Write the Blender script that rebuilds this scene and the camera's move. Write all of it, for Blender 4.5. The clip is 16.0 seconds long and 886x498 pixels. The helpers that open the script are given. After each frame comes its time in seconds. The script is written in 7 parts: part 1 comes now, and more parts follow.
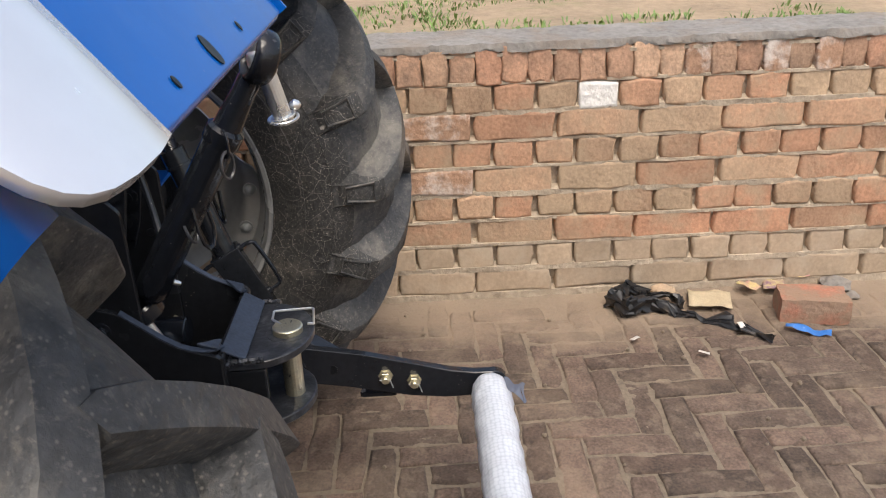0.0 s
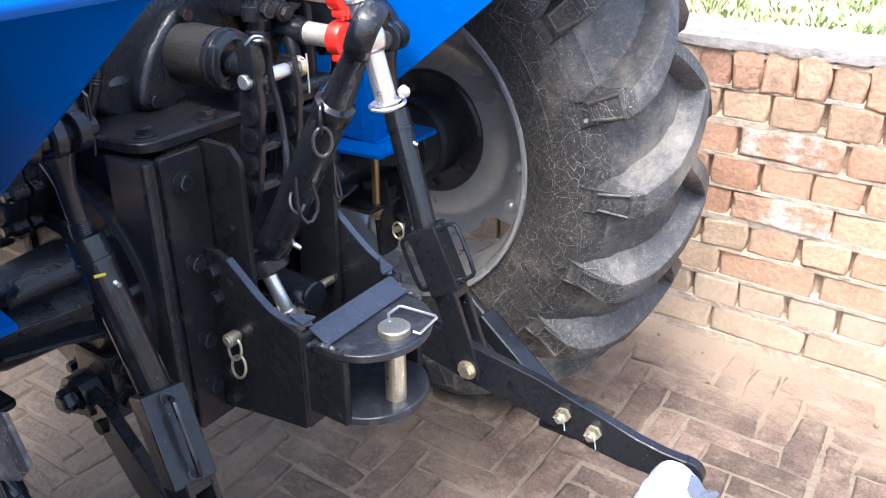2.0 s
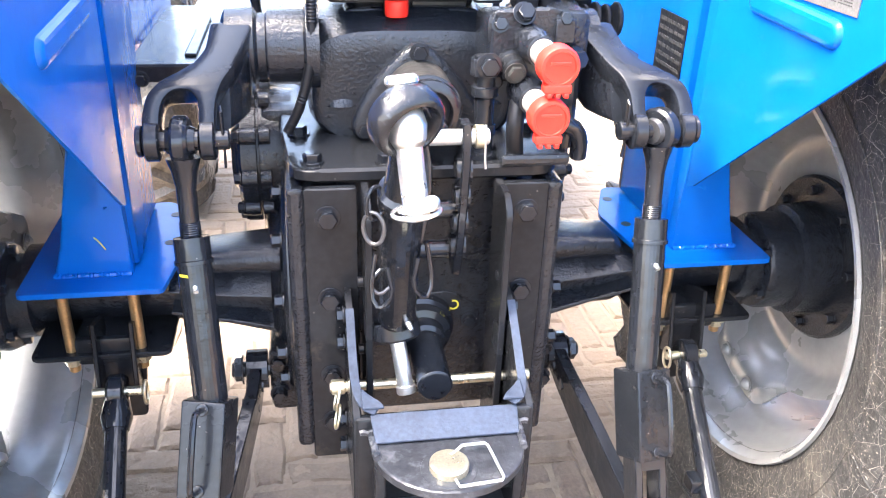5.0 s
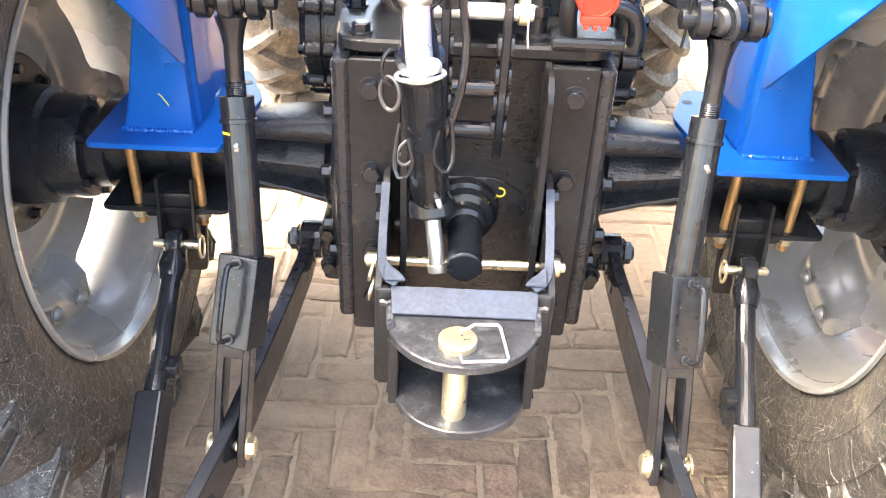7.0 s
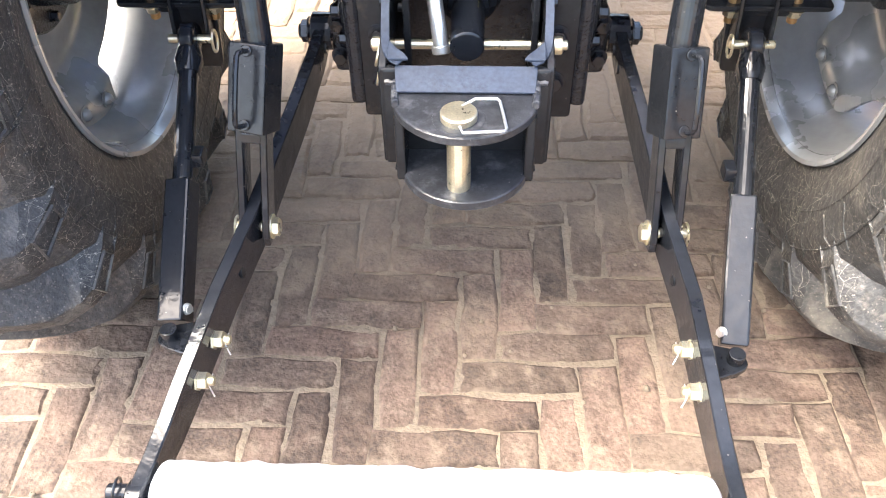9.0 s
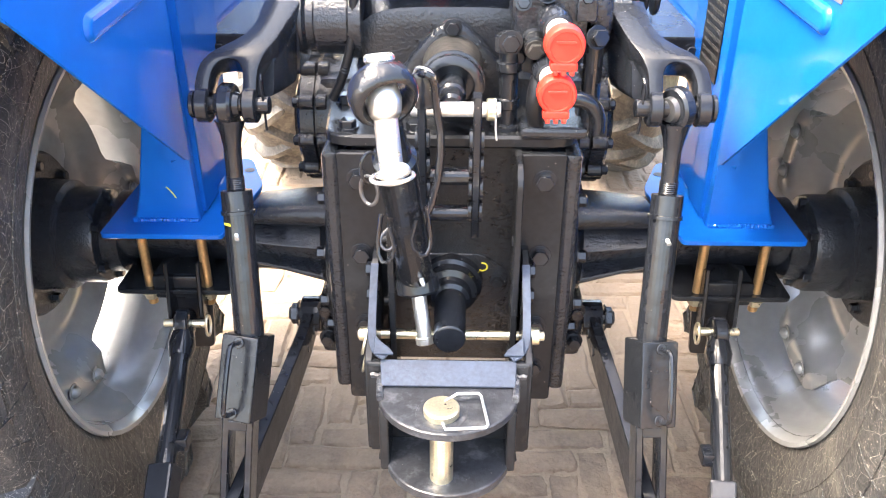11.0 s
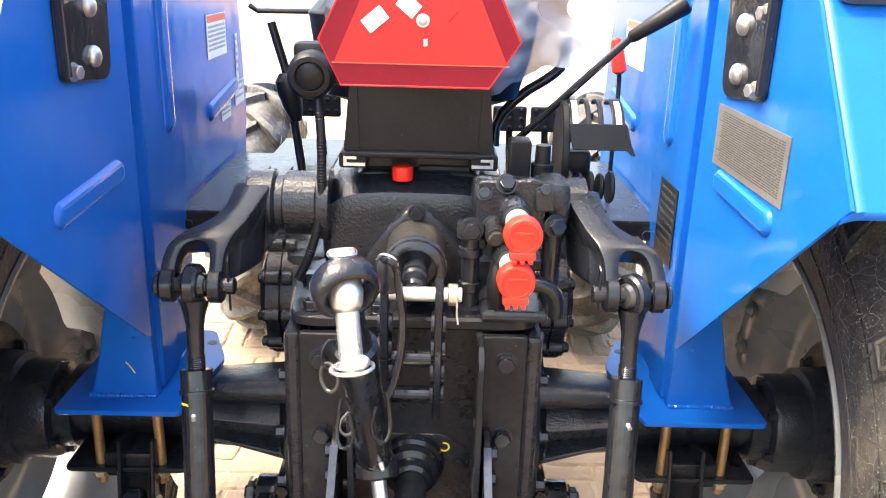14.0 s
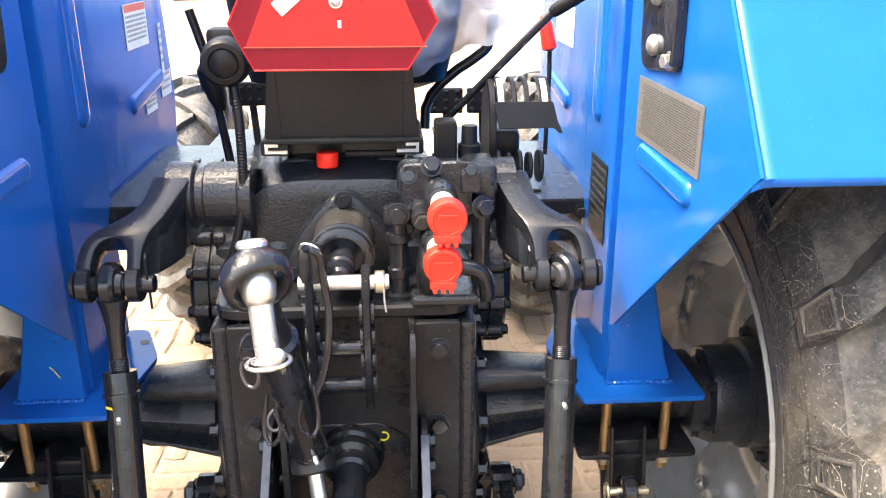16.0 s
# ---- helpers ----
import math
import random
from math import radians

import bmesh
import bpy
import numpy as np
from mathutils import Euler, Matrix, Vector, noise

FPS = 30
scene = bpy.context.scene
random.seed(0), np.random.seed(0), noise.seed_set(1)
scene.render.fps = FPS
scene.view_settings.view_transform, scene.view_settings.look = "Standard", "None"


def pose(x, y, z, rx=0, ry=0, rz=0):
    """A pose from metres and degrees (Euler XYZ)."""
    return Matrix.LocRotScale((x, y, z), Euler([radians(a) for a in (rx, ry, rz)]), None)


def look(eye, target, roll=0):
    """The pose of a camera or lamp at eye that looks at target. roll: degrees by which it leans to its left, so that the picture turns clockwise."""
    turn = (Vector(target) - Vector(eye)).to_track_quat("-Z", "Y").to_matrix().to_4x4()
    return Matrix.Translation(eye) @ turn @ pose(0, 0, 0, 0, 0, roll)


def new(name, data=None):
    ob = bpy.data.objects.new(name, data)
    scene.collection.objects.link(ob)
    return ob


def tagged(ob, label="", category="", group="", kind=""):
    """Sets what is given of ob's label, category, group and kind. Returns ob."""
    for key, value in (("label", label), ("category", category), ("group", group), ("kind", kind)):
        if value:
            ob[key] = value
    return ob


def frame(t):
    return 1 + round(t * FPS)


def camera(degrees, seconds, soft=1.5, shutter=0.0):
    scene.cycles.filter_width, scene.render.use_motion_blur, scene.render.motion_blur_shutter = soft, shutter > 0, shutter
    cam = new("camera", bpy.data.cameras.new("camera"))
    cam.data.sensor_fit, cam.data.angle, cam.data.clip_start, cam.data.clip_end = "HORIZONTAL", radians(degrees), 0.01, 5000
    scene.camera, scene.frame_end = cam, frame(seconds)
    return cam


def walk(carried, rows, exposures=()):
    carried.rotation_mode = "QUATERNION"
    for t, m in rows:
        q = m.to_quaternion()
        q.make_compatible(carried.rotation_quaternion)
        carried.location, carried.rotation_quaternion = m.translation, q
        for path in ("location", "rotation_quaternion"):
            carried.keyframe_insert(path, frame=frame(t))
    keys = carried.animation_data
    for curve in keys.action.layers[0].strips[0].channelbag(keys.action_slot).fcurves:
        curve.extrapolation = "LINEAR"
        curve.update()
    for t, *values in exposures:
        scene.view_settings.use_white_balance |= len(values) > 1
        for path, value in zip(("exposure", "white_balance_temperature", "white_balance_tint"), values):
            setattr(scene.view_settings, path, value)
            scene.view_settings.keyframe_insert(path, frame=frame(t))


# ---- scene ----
from mathutils import geometry

cam = camera(56.2, 16.0, soft=1.1)
PATH = [
    (0, (-1.191, -0.503, 1.326), (0.63, -0.536, 0.501), -2.3),
    (0.5, (-1.096, -0.629, 1.321), (0.706, -0.411, 0.479), -2.2),
    (1, (-1.006, -0.773, 1.312), (0.719, -0.252, 0.444), -1.6),
    (1.5, (-0.931, -0.875, 1.331), (0.675, -0.072, 0.449), -1.1),
    (2, (-0.831, -0.917, 1.317), (0.646, 0.092, 0.423), -0.1),
    (2.5, (-0.69, -0.943, 1.318), (0.644, 0.236, 0.406), 1.0),
    (3, (-0.573, -0.956, 1.34), (0.585, 0.401, 0.437), 1.2),
    (3.5, (-0.473, -0.965, 1.344), (0.447, 0.579, 0.467), 0.2),
    (4, (-0.351, -1.017, 1.343), (0.315, 0.65, 0.462), 0.4),
    (4.2, (-0.299, -1.044, 1.359), (0.277, 0.654, 0.472), 0.7),
    (6.5, (-0.064, -1.041, 1.351), (-0.003, 0.722, 0.408), 3.2),
    (7, (-0.032, -1.069, 1.322), (-0.031, 0.605, 0.228), 2.6),
    (7.5, (-0.042, -1.109, 1.288), (-0.049, 0.435, 0.017), 2.3),
    (8, (-0.008, -1.136, 1.279), (-0.065, 0.261, -0.152), -0.2),
    (8.2, (0.01, -1.148, 1.283), (-0.068, 0.205, -0.188), -1.1),
    (10.3, (0.016, -1.141, 1.369), (-0.04, 0.473, 0.189), -1.0),
    (10.5, (0.014, -1.136, 1.378), (-0.034, 0.519, 0.256), -0.7),
    (11, (0.012, -1.136, 1.4), (-0.025, 0.606, 0.42), 0.1),
    (11.5, (0.012, -1.134, 1.417), (-0.01, 0.673, 0.56), 0.9),
    (12, (0.013, -1.133, 1.432), (0.006, 0.717, 0.672), 1.5),
    (12.5, (0.015, -1.132, 1.44), (0.02, 0.742, 0.742), 1.8),
    (13, (0.016, -1.132, 1.442), (0.033, 0.755, 0.777), 1.9),
    (13.5, (0.017, -1.13, 1.442), (0.044, 0.762, 0.794), 1.9),
    (14, (0.021, -1.13, 1.445), (0.053, 0.763, 0.799), 1.7),
    (14.5, (0.026, -1.128, 1.439), (0.07, 0.762, 0.786), 1.2),
    (15, (0.038, -1.128, 1.437), (0.103, 0.757, 0.769), 0.6),
    (15.5, (0.057, -1.124, 1.436), (0.154, 0.754, 0.757), 0.2),
    (16, (0.072, -1.11, 1.437), (0.196, 0.767, 0.76), 0.0),
]
EXPOSURES = [(0.0, 0.70, 6650, 8), (1.0, 1.27, 5900, 7), (1.5, 1.71, 5800, 8), (2.0, 2.14, 5850, 10), (2.5, 2.54, 5950, 11), (3.5, 3.46, 6300, 11), (6.5, 3.86, 7300, 11), (7.0, 3.92, 7800, 9), (7.5, 3.96, 7900, 8), (8.0, 3.16, 6650, 4), (8.2, 3.10, 6650, 5),
             (10.5, 3.58, 7100, 9), (11.0, 3.72, 7150, 9), (12.0, 3.50, 7200, 8), (12.5, 3.09, 7450, 8), (16.0, 3.00, 7600, 9)]
walk(cam, [(t, look(eye, target, roll)) for t, eye, target, roll in PATH], EXPOSURES)

# ---- light ----
world = bpy.data.worlds.new("sky")
scene.world = world
world.use_nodes = True
_nt = world.node_tree
_sky = _nt.nodes.new("ShaderNodeTexSky")
_sky.sky_type = "NISHITA"
_sky.sun_disc = False
_sky.sun_elevation, _sky.sun_rotation = radians(63), radians(-101)
_sky.air_density, _sky.dust_density = 1.0, 5.0
_nt.links.new(_sky.outputs[0], _nt.nodes["Background"].inputs[0])
_nt.nodes["Background"].inputs[1].default_value = 0.15
sun = new("sun", bpy.data.lights.new("sun", "SUN"))
sun.data.energy, sun.data.angle, sun.data.color = 0.88, radians(26), (1.0, 0.98, 0.945)
sun.matrix_world = look((-4.3, -0.85, 8.4), (0, 0, 0))


# ---- materials ----
def material(name, colour, rough=0.5, metal=0.0, coat=0.0, vary=0.15, scale=8.0, dirt=None, dirt_amount=0.0, dirt_scale=6.0,
             bump=0.0, bump_scale=60.0, by_object=0.0, rough_vary=0.1, other=None, spec=0.5, specks=0.0):
    """Paint, metal, rubber or clay: two scales of colour variation, dirt of its own shape, and relief."""
    m = bpy.data.materials.new(name)
    m.use_nodes = True
    nt = m.node_tree
    b = nt.nodes["Principled BSDF"]
    L = nt.links.new
    co = nt.nodes.new("ShaderNodeTexCoord")
    where = co.outputs["Object"]
    if by_object:
        own = nt.nodes.new("ShaderNodeObjectInfo")
        far = nt.nodes.new("ShaderNodeVectorMath")
        far.operation = "SCALE"
        far.inputs[0].default_value = (31.0, 17.0, 23.0)
        L(own.outputs["Random"], far.inputs["Scale"])
        sh = nt.nodes.new("ShaderNodeVectorMath")
        sh.operation = "ADD"
        L(co.outputs["Object"], sh.inputs[0])
        L(far.outputs[0], sh.inputs[1])
        where = sh.outputs[0]
    n1 = nt.nodes.new("ShaderNodeTexNoise")
    n1.inputs["Scale"].default_value, n1.inputs["Detail"].default_value = scale, 6
    L(where, n1.inputs["Vector"])
    n2 = nt.nodes.new("ShaderNodeTexNoise")
    n2.inputs["Scale"].default_value, n2.inputs["Detail"].default_value = scale * 9, 4
    L(where, n2.inputs["Vector"])
    add = nt.nodes.new("ShaderNodeMath")
    add.operation = "ADD"
    L(n1.outputs[0], add.inputs[0])
    L(n2.outputs[0], add.inputs[1])
    rng = nt.nodes.new("ShaderNodeMapRange")
    rng.inputs[1].default_value, rng.inputs[2].default_value = 0.6, 1.4
    rng.inputs[3].default_value, rng.inputs[4].default_value = 1 - vary, 1 + vary
    L(add.outputs[0], rng.inputs[0])
    last = rng.outputs[0]
    if by_object:
        info = nt.nodes.new("ShaderNodeObjectInfo")
        r2 = nt.nodes.new("ShaderNodeMapRange")
        r2.inputs[3].default_value, r2.inputs[4].default_value = 1 - by_object, 1 + by_object
        L(info.outputs["Random"], r2.inputs[0])
        mu = nt.nodes.new("ShaderNodeMath")
        mu.operation = "MULTIPLY"
        L(last, mu.inputs[0])
        L(r2.outputs[0], mu.inputs[1])
        last = mu.outputs[0]
    col = nt.nodes.new("ShaderNodeVectorMath")
    col.operation = "SCALE"
    col.inputs[0].default_value = colour
    L(last, col.inputs["Scale"])
    out = col.outputs[0]
    if other is not None:
        hue = nt.nodes.new("ShaderNodeMath")
        hue.operation = "MULTIPLY"
        hue.inputs[1].default_value = 7.0
        L(own.outputs["Random"], hue.inputs[0])
        fr = nt.nodes.new("ShaderNodeMath")
        fr.operation = "FRACT"
        L(hue.outputs[0], fr.inputs[0])
        alt = nt.nodes.new("ShaderNodeVectorMath")
        alt.operation = "SCALE"
        alt.inputs[0].default_value = other
        L(last, alt.inputs["Scale"])
        mx = nt.nodes.new("ShaderNodeMix")
        mx.data_type = "RGBA"
        L(fr.outputs[0], mx.inputs["Factor"])
        L(out, mx.inputs["A"])
        L(alt.outputs[0], mx.inputs["B"])
        out = mx.outputs["Result"]
    if dirt is not None:
        n3 = nt.nodes.new("ShaderNodeTexNoise")
        n3.inputs["Scale"].default_value, n3.inputs["Detail"].default_value, n3.inputs["Roughness"].default_value = dirt_scale, 9, 0.65
        off = nt.nodes.new("ShaderNodeVectorMath")
        off.operation = "ADD"
        off.inputs[1].default_value = (3.1, 7.7, 1.3)
        L(where, off.inputs[0])
        L(off.outputs[0], n3.inputs["Vector"])
        r3 = nt.nodes.new("ShaderNodeMapRange")
        r3.inputs[1].default_value, r3.inputs[2].default_value = 0.62 - 0.3 * dirt_amount, 0.82 - 0.25 * dirt_amount
        r3.inputs[3].default_value, r3.inputs[4].default_value = 0, min(0.9, 0.35 + dirt_amount)
        L(n3.outputs[0], r3.inputs[0])
        mix = nt.nodes.new("ShaderNodeMix")
        mix.data_type = "RGBA"
        mix.inputs["B"].default_value = (*dirt, 1)
        L(r3.outputs[0], mix.inputs["Factor"])
        L(out, mix.inputs["A"])
        out = mix.outputs["Result"]
    if specks:
        dots = nt.nodes.new("ShaderNodeTexVoronoi")
        dots.inputs["Scale"].default_value, dots.inputs["Randomness"].default_value = 110, 1.0
        L(where, dots.inputs["Vector"])
        sep = nt.nodes.new("ShaderNodeSeparateColor")
        L(dots.outputs["Color"], sep.inputs[0])
        size = nt.nodes.new("ShaderNodeMapRange")          # few cells hold a speck, of differing size
        size.inputs[1].default_value, size.inputs[2].default_value, size.inputs[3].default_value, size.inputs[4].default_value = 0.72, 1.0, 0.0, 0.13
        L(sep.outputs[0], size.inputs[0])
        hit_ = nt.nodes.new("ShaderNodeMath")
        hit_.operation = "LESS_THAN"
        L(dots.outputs["Distance"], hit_.inputs[0])
        L(size.outputs[0], hit_.inputs[1])
        amt = nt.nodes.new("ShaderNodeMath")
        amt.operation = "MULTIPLY"
        amt.inputs[1].default_value = specks
        L(hit_.outputs[0], amt.inputs[0])
        mix = nt.nodes.new("ShaderNodeMix")
        mix.data_type = "RGBA"
        mix.inputs["B"].default_value = (0.34, 0.31, 0.27, 1)
        L(amt.outputs[0], mix.inputs["Factor"])
        L(out, mix.inputs["A"])
        out = mix.outputs["Result"]
    L(out, b.inputs["Base Color"])
    rr = nt.nodes.new("ShaderNodeMapRange")
    rr.inputs[3].default_value, rr.inputs[4].default_value = max(0.02, rough - rough_vary), min(1, rough + rough_vary)
    L(n1.outputs[0], rr.inputs[0])
    L(rr.outputs[0], b.inputs["Roughness"])
    b.inputs["Metallic"].default_value = metal
    b.inputs["Coat Weight"].default_value = coat
    b.inputs["Specular IOR Level"].default_value = spec
    b.inputs["Coat Roughness"].default_value = 0.06
    if bump:
        n4 = nt.nodes.new("ShaderNodeTexNoise")
        n4.inputs["Scale"].default_value, n4.inputs["Detail"].default_value = bump_scale, 5
        L(where, n4.inputs["Vector"])
        bp = nt.nodes.new("ShaderNodeBump")
        bp.inputs["Strength"].default_value, bp.inputs["Distance"].default_value = min(1, bump), 0.45 * max(1, bump) / bump_scale
        L(n4.outputs[0], bp.inputs["Height"])
        L(bp.outputs[0], b.inputs["Normal"])
        L(bp.outputs[0], b.inputs["Coat Normal"])
    return m


DUST = (0.20, 0.15, 0.105)
M_BLACK = material("black_gloss_paint", (0.0120, 0.0136, 0.0172), 0.16, coat=0.45, vary=0.3, dirt=DUST, dirt_amount=-0.16, dirt_scale=14, bump=0.10, bump_scale=30, spec=0.18, specks=0.35)
M_CAST = material("black_painted_casting", (0.0125, 0.0146, 0.0190), 0.19, coat=0.4, vary=0.3, bump=0.8, bump_scale=220, rough_vary=0.08, spec=0.26, specks=0.14)
M_PLATE = material("black_steel_plate", (0.0135, 0.0144, 0.0164), 0.24, coat=0.12, vary=0.35, dirt=DUST, dirt_amount=-0.08, dirt_scale=12, bump=0.10, bump_scale=40, spec=0.17, specks=0.3)
M_ARM = material("satin_black_casting", (0.0125, 0.0142, 0.0180), 0.24, coat=0.3, vary=0.3, scale=14, dirt=DUST, dirt_amount=-0.12, dirt_scale=14, bump=0.14, bump_scale=170, spec=0.2, specks=0.2)
M_SATIN = material("satin_black_box", (0.0110, 0.0122, 0.0148), 0.26, coat=0.2, vary=0.4, scale=10, dirt=DUST, dirt_amount=-0.06, dirt_scale=20, bump=0.1, bump_scale=50, spec=0.24, specks=0.6)
M_WORN = material("worn_dusty_plate", (0.026, 0.028, 0.033), 0.34, coat=0.2, vary=0.5, scale=14, dirt=(0.17, 0.175, 0.185), dirt_amount=0.30, dirt_scale=32, bump=0.25, bump_scale=60, spec=0.35, specks=0.7)
M_TUBE = material("dusty_black_tube", (0.018, 0.0172, 0.016), 0.5, vary=0.25, scale=20, dirt=(0.12, 0.10, 0.08), dirt_amount=0.3, dirt_scale=18, bump=0.2, bump_scale=80)
M_DULL = material("dull_steel", (0.50, 0.46, 0.40), 0.42, metal=0.5, vary=0.25, scale=40, dirt=(0.2, 0.15, 0.1), dirt_amount=0.2, dirt_scale=40)
M_EDGE = material("worn_plate_edge", (0.038, 0.049, 0.072), 0.5, vary=0.35, scale=20, dirt=(0.02, 0.022, 0.026), dirt_amount=0.16, dirt_scale=30, bump=0.25, spec=0.18)
M_BLUE = material("blue_paint", (0.001, 0.090, 0.39), 0.18, coat=0.14, vary=0.07, scale=2.5, dirt=(0.08, 0.16, 0.34), dirt_amount=-0.08, dirt_scale=13, bump=0.05, bump_scale=9, spec=0.17, specks=0.10)
M_SILVER = material("silver_trim", (0.86, 0.87, 0.89), 0.27, metal=0.6, coat=0.25, vary=0.05, scale=4)
def rubber(name, base, dusty, amount, web):
    """Worn tyre rubber: dusty patches, pale scuffs and, where web is set, a net of fine pale cracks."""
    m = material(name, base, 0.55, vary=0.5, scale=12, dirt=dusty, dirt_amount=amount, dirt_scale=7, bump=0.6, bump_scale=70)
    nt = m.node_tree
    L = nt.links.new
    b = nt.nodes["Principled BSDF"]
    src = b.inputs["Base Color"].links[0].from_socket
    co = nt.nodes.new("ShaderNodeTexCoord")
    wob = nt.nodes.new("ShaderNodeTexNoise")
    wob.inputs["Scale"].default_value = 9
    L(co.outputs["Object"], wob.inputs["Vector"])
    sc = nt.nodes.new("ShaderNodeVectorMath")
    sc.operation = "MULTIPLY_ADD"
    sc.inputs[1].default_value = (0.09, 0.09, 0.09)
    L(wob.outputs["Color"], sc.inputs[0])
    L(co.outputs["Object"], sc.inputs[2])
    last = src
    gate = nt.nodes.new("ShaderNodeTexNoise")
    gate.inputs["Scale"].default_value, gate.inputs["Detail"].default_value = 7, 4
    L(co.outputs["Object"], gate.inputs["Vector"])
    for scale, width, strength in ((24, 0.0078, 0.90), (58, 0.011, 0.46)) if web else ():
        v = nt.nodes.new("ShaderNodeTexVoronoi")
        v.feature = "DISTANCE_TO_EDGE"
        v.inputs["Scale"].default_value = scale
        L(sc.outputs[0], v.inputs["Vector"])
        r = nt.nodes.new("ShaderNodeMapRange")
        r.inputs[1].default_value, r.inputs[2].default_value, r.inputs[3].default_value, r.inputs[4].default_value = 0, width, strength, 0
        L(v.outputs["Distance"], r.inputs[0])
        g = nt.nodes.new("ShaderNodeMapRange")
        g.inputs[1].default_value, g.inputs[2].default_value = 0.27, 0.52
        L(gate.outputs[0], g.inputs[0])
        mu = nt.nodes.new("ShaderNodeMath")
        mu.operation = "MULTIPLY"
        L(r.outputs[0], mu.inputs[0])
        L(g.outputs[0], mu.inputs[1])
        mix = nt.nodes.new("ShaderNodeMix")
        mix.data_type = "RGBA"
        mix.inputs["B"].default_value = (0.42, 0.385, 0.33, 1)
        L(mu.outputs[0], mix.inputs["Factor"])
        L(last, mix.inputs["A"])
        last = mix.outputs["Result"]
    for scale, lo_, hi_, most in ((48, 0.53, 0.72, 0.22 if web else 0.36), (150, 0.56, 0.74, 0.35 if web else 0.42)):      # scuffs and grit at two sizes
        sn = nt.nodes.new("ShaderNodeTexNoise")
        sn.inputs["Scale"].default_value, sn.inputs["Detail"].default_value, sn.inputs["Roughness"].default_value = scale, 6, 0.68
        L(sc.outputs[0], sn.inputs["Vector"])
        sr = nt.nodes.new("ShaderNodeMapRange")
        sr.inputs[1].default_value, sr.inputs[2].default_value, sr.inputs[3].default_value, sr.inputs[4].default_value = lo_, hi_, 0, most
        L(sn.outputs[0], sr.inputs[0])
        mix = nt.nodes.new("ShaderNodeMix")
        mix.data_type = "RGBA"
        mix.inputs["B"].default_value = (*dusty, 1)
        L(sr.outputs[0], mix.inputs["Factor"])
        L(last, mix.inputs["A"])
        last = mix.outputs["Result"]
    sp = nt.nodes.new("ShaderNodeTexVoronoi")
    sp.inputs["Scale"].default_value = 130
    L(co.outputs["Object"], sp.inputs["Vector"])
    r = nt.nodes.new("ShaderNodeMapRange")
    r.inputs[1].default_value, r.inputs[2].default_value, r.inputs[3].default_value, r.inputs[4].default_value = 0.08, 0.22, 0.9 if web else 0.35, 0
    L(sp.outputs["Distance"], r.inputs[0])
    mix = nt.nodes.new("ShaderNodeMix")
    mix.data_type = "RGBA"
    mix.inputs["B"].default_value = (0.55, 0.49, 0.40, 1)
    mm = nt.nodes.new("ShaderNodeMath")
    mm.operation = "MULTIPLY"
    L(r.outputs[0], mm.inputs[0])
    L(gate.outputs[0], mm.inputs[1])
    L(mm.outputs[0], mix.inputs["Factor"])
    L(last, mix.inputs["A"])
    L(mix.outputs["Result"], b.inputs["Base Color"])
    return m


M_SIDE = rubber("tyre_sidewall", (0.025, 0.0245, 0.024), (0.205, 0.180, 0.145), 0.20, True)
M_LUG = rubber("tyre_lug_rubber", (0.044, 0.044, 0.044), (0.25, 0.222, 0.180), 0.42, False)
M_RIM = material("grey_wheel_paint", (0.27, 0.275, 0.27), 0.28, metal=0.25, coat=0.35, vary=0.15, scale=5, dirt=(0.20, 0.175, 0.14), dirt_amount=0.02, dirt_scale=7, specks=0.25)
M_ZINC = material("bright_zinc", (0.78, 0.78, 0.76), 0.3, metal=0.85, vary=0.1, scale=30)
M_BOLT = material("dull_zinc_bolt", (0.42, 0.42, 0.41), 0.32, metal=0.8, vary=0.2, scale=40)
M_WIRE = material("dull_steel_wire", (0.10, 0.10, 0.105), 0.35, metal=0.7, vary=0.2, scale=30)
M_GOLD = material("yellow_zinc", (0.70, 0.64, 0.47), 0.3, metal=0.9, vary=0.25, scale=40, dirt=(0.5, 0.5, 0.42), dirt_amount=0.2, dirt_scale=40)
M_COPPER = material("brass_coloured_bolt", (0.42, 0.27, 0.13), 0.35, metal=0.8, vary=0.3, scale=40)
M_RED = material("red_plastic", (0.75, 0.03, 0.018), 0.35, vary=0.08, scale=20, bump=0.1)
M_CHIP = material("chipped_black_paint", (0.010, 0.011, 0.014), 0.25, coat=0.3, vary=0.3, dirt=(0.46, 0.46, 0.45), dirt_amount=0.06, dirt_scale=26, bump=0.3, bump_scale=60, spec=0.3)
M_REFLECT = material("red_reflector", (0.165, 0.0015, 0.013), 0.35, coat=0.1, vary=0.14, scale=10, spec=0.2)
M_REFLECT_IN = material("orange_red_reflector", (0.50, 0.017, 0.019), 0.35, coat=0.1, vary=0.05, scale=10, spec=0.25)
M_RUBBLACK = material("black_plastic", (0.0085, 0.0090, 0.0108), 0.36, vary=0.25, scale=20, bump=0.15, bump_scale=120, spec=0.22, specks=0.15)
M_MORTAR = material("mortar", (0.41, 0.335, 0.25), 0.95, vary=0.3, scale=6, dirt=(0.45, 0.38, 0.30), dirt_amount=0.25, dirt_scale=9, bump=1.0, bump_scale=70)
M_BRICK = material("wall_brick", (0.47, 0.245, 0.148), 0.9, vary=0.32, scale=11, dirt=(0.42, 0.31, 0.205), dirt_amount=0.50, dirt_scale=8, bump=0.6, bump_scale=60, by_object=0.2, other=(0.42, 0.305, 0.20))
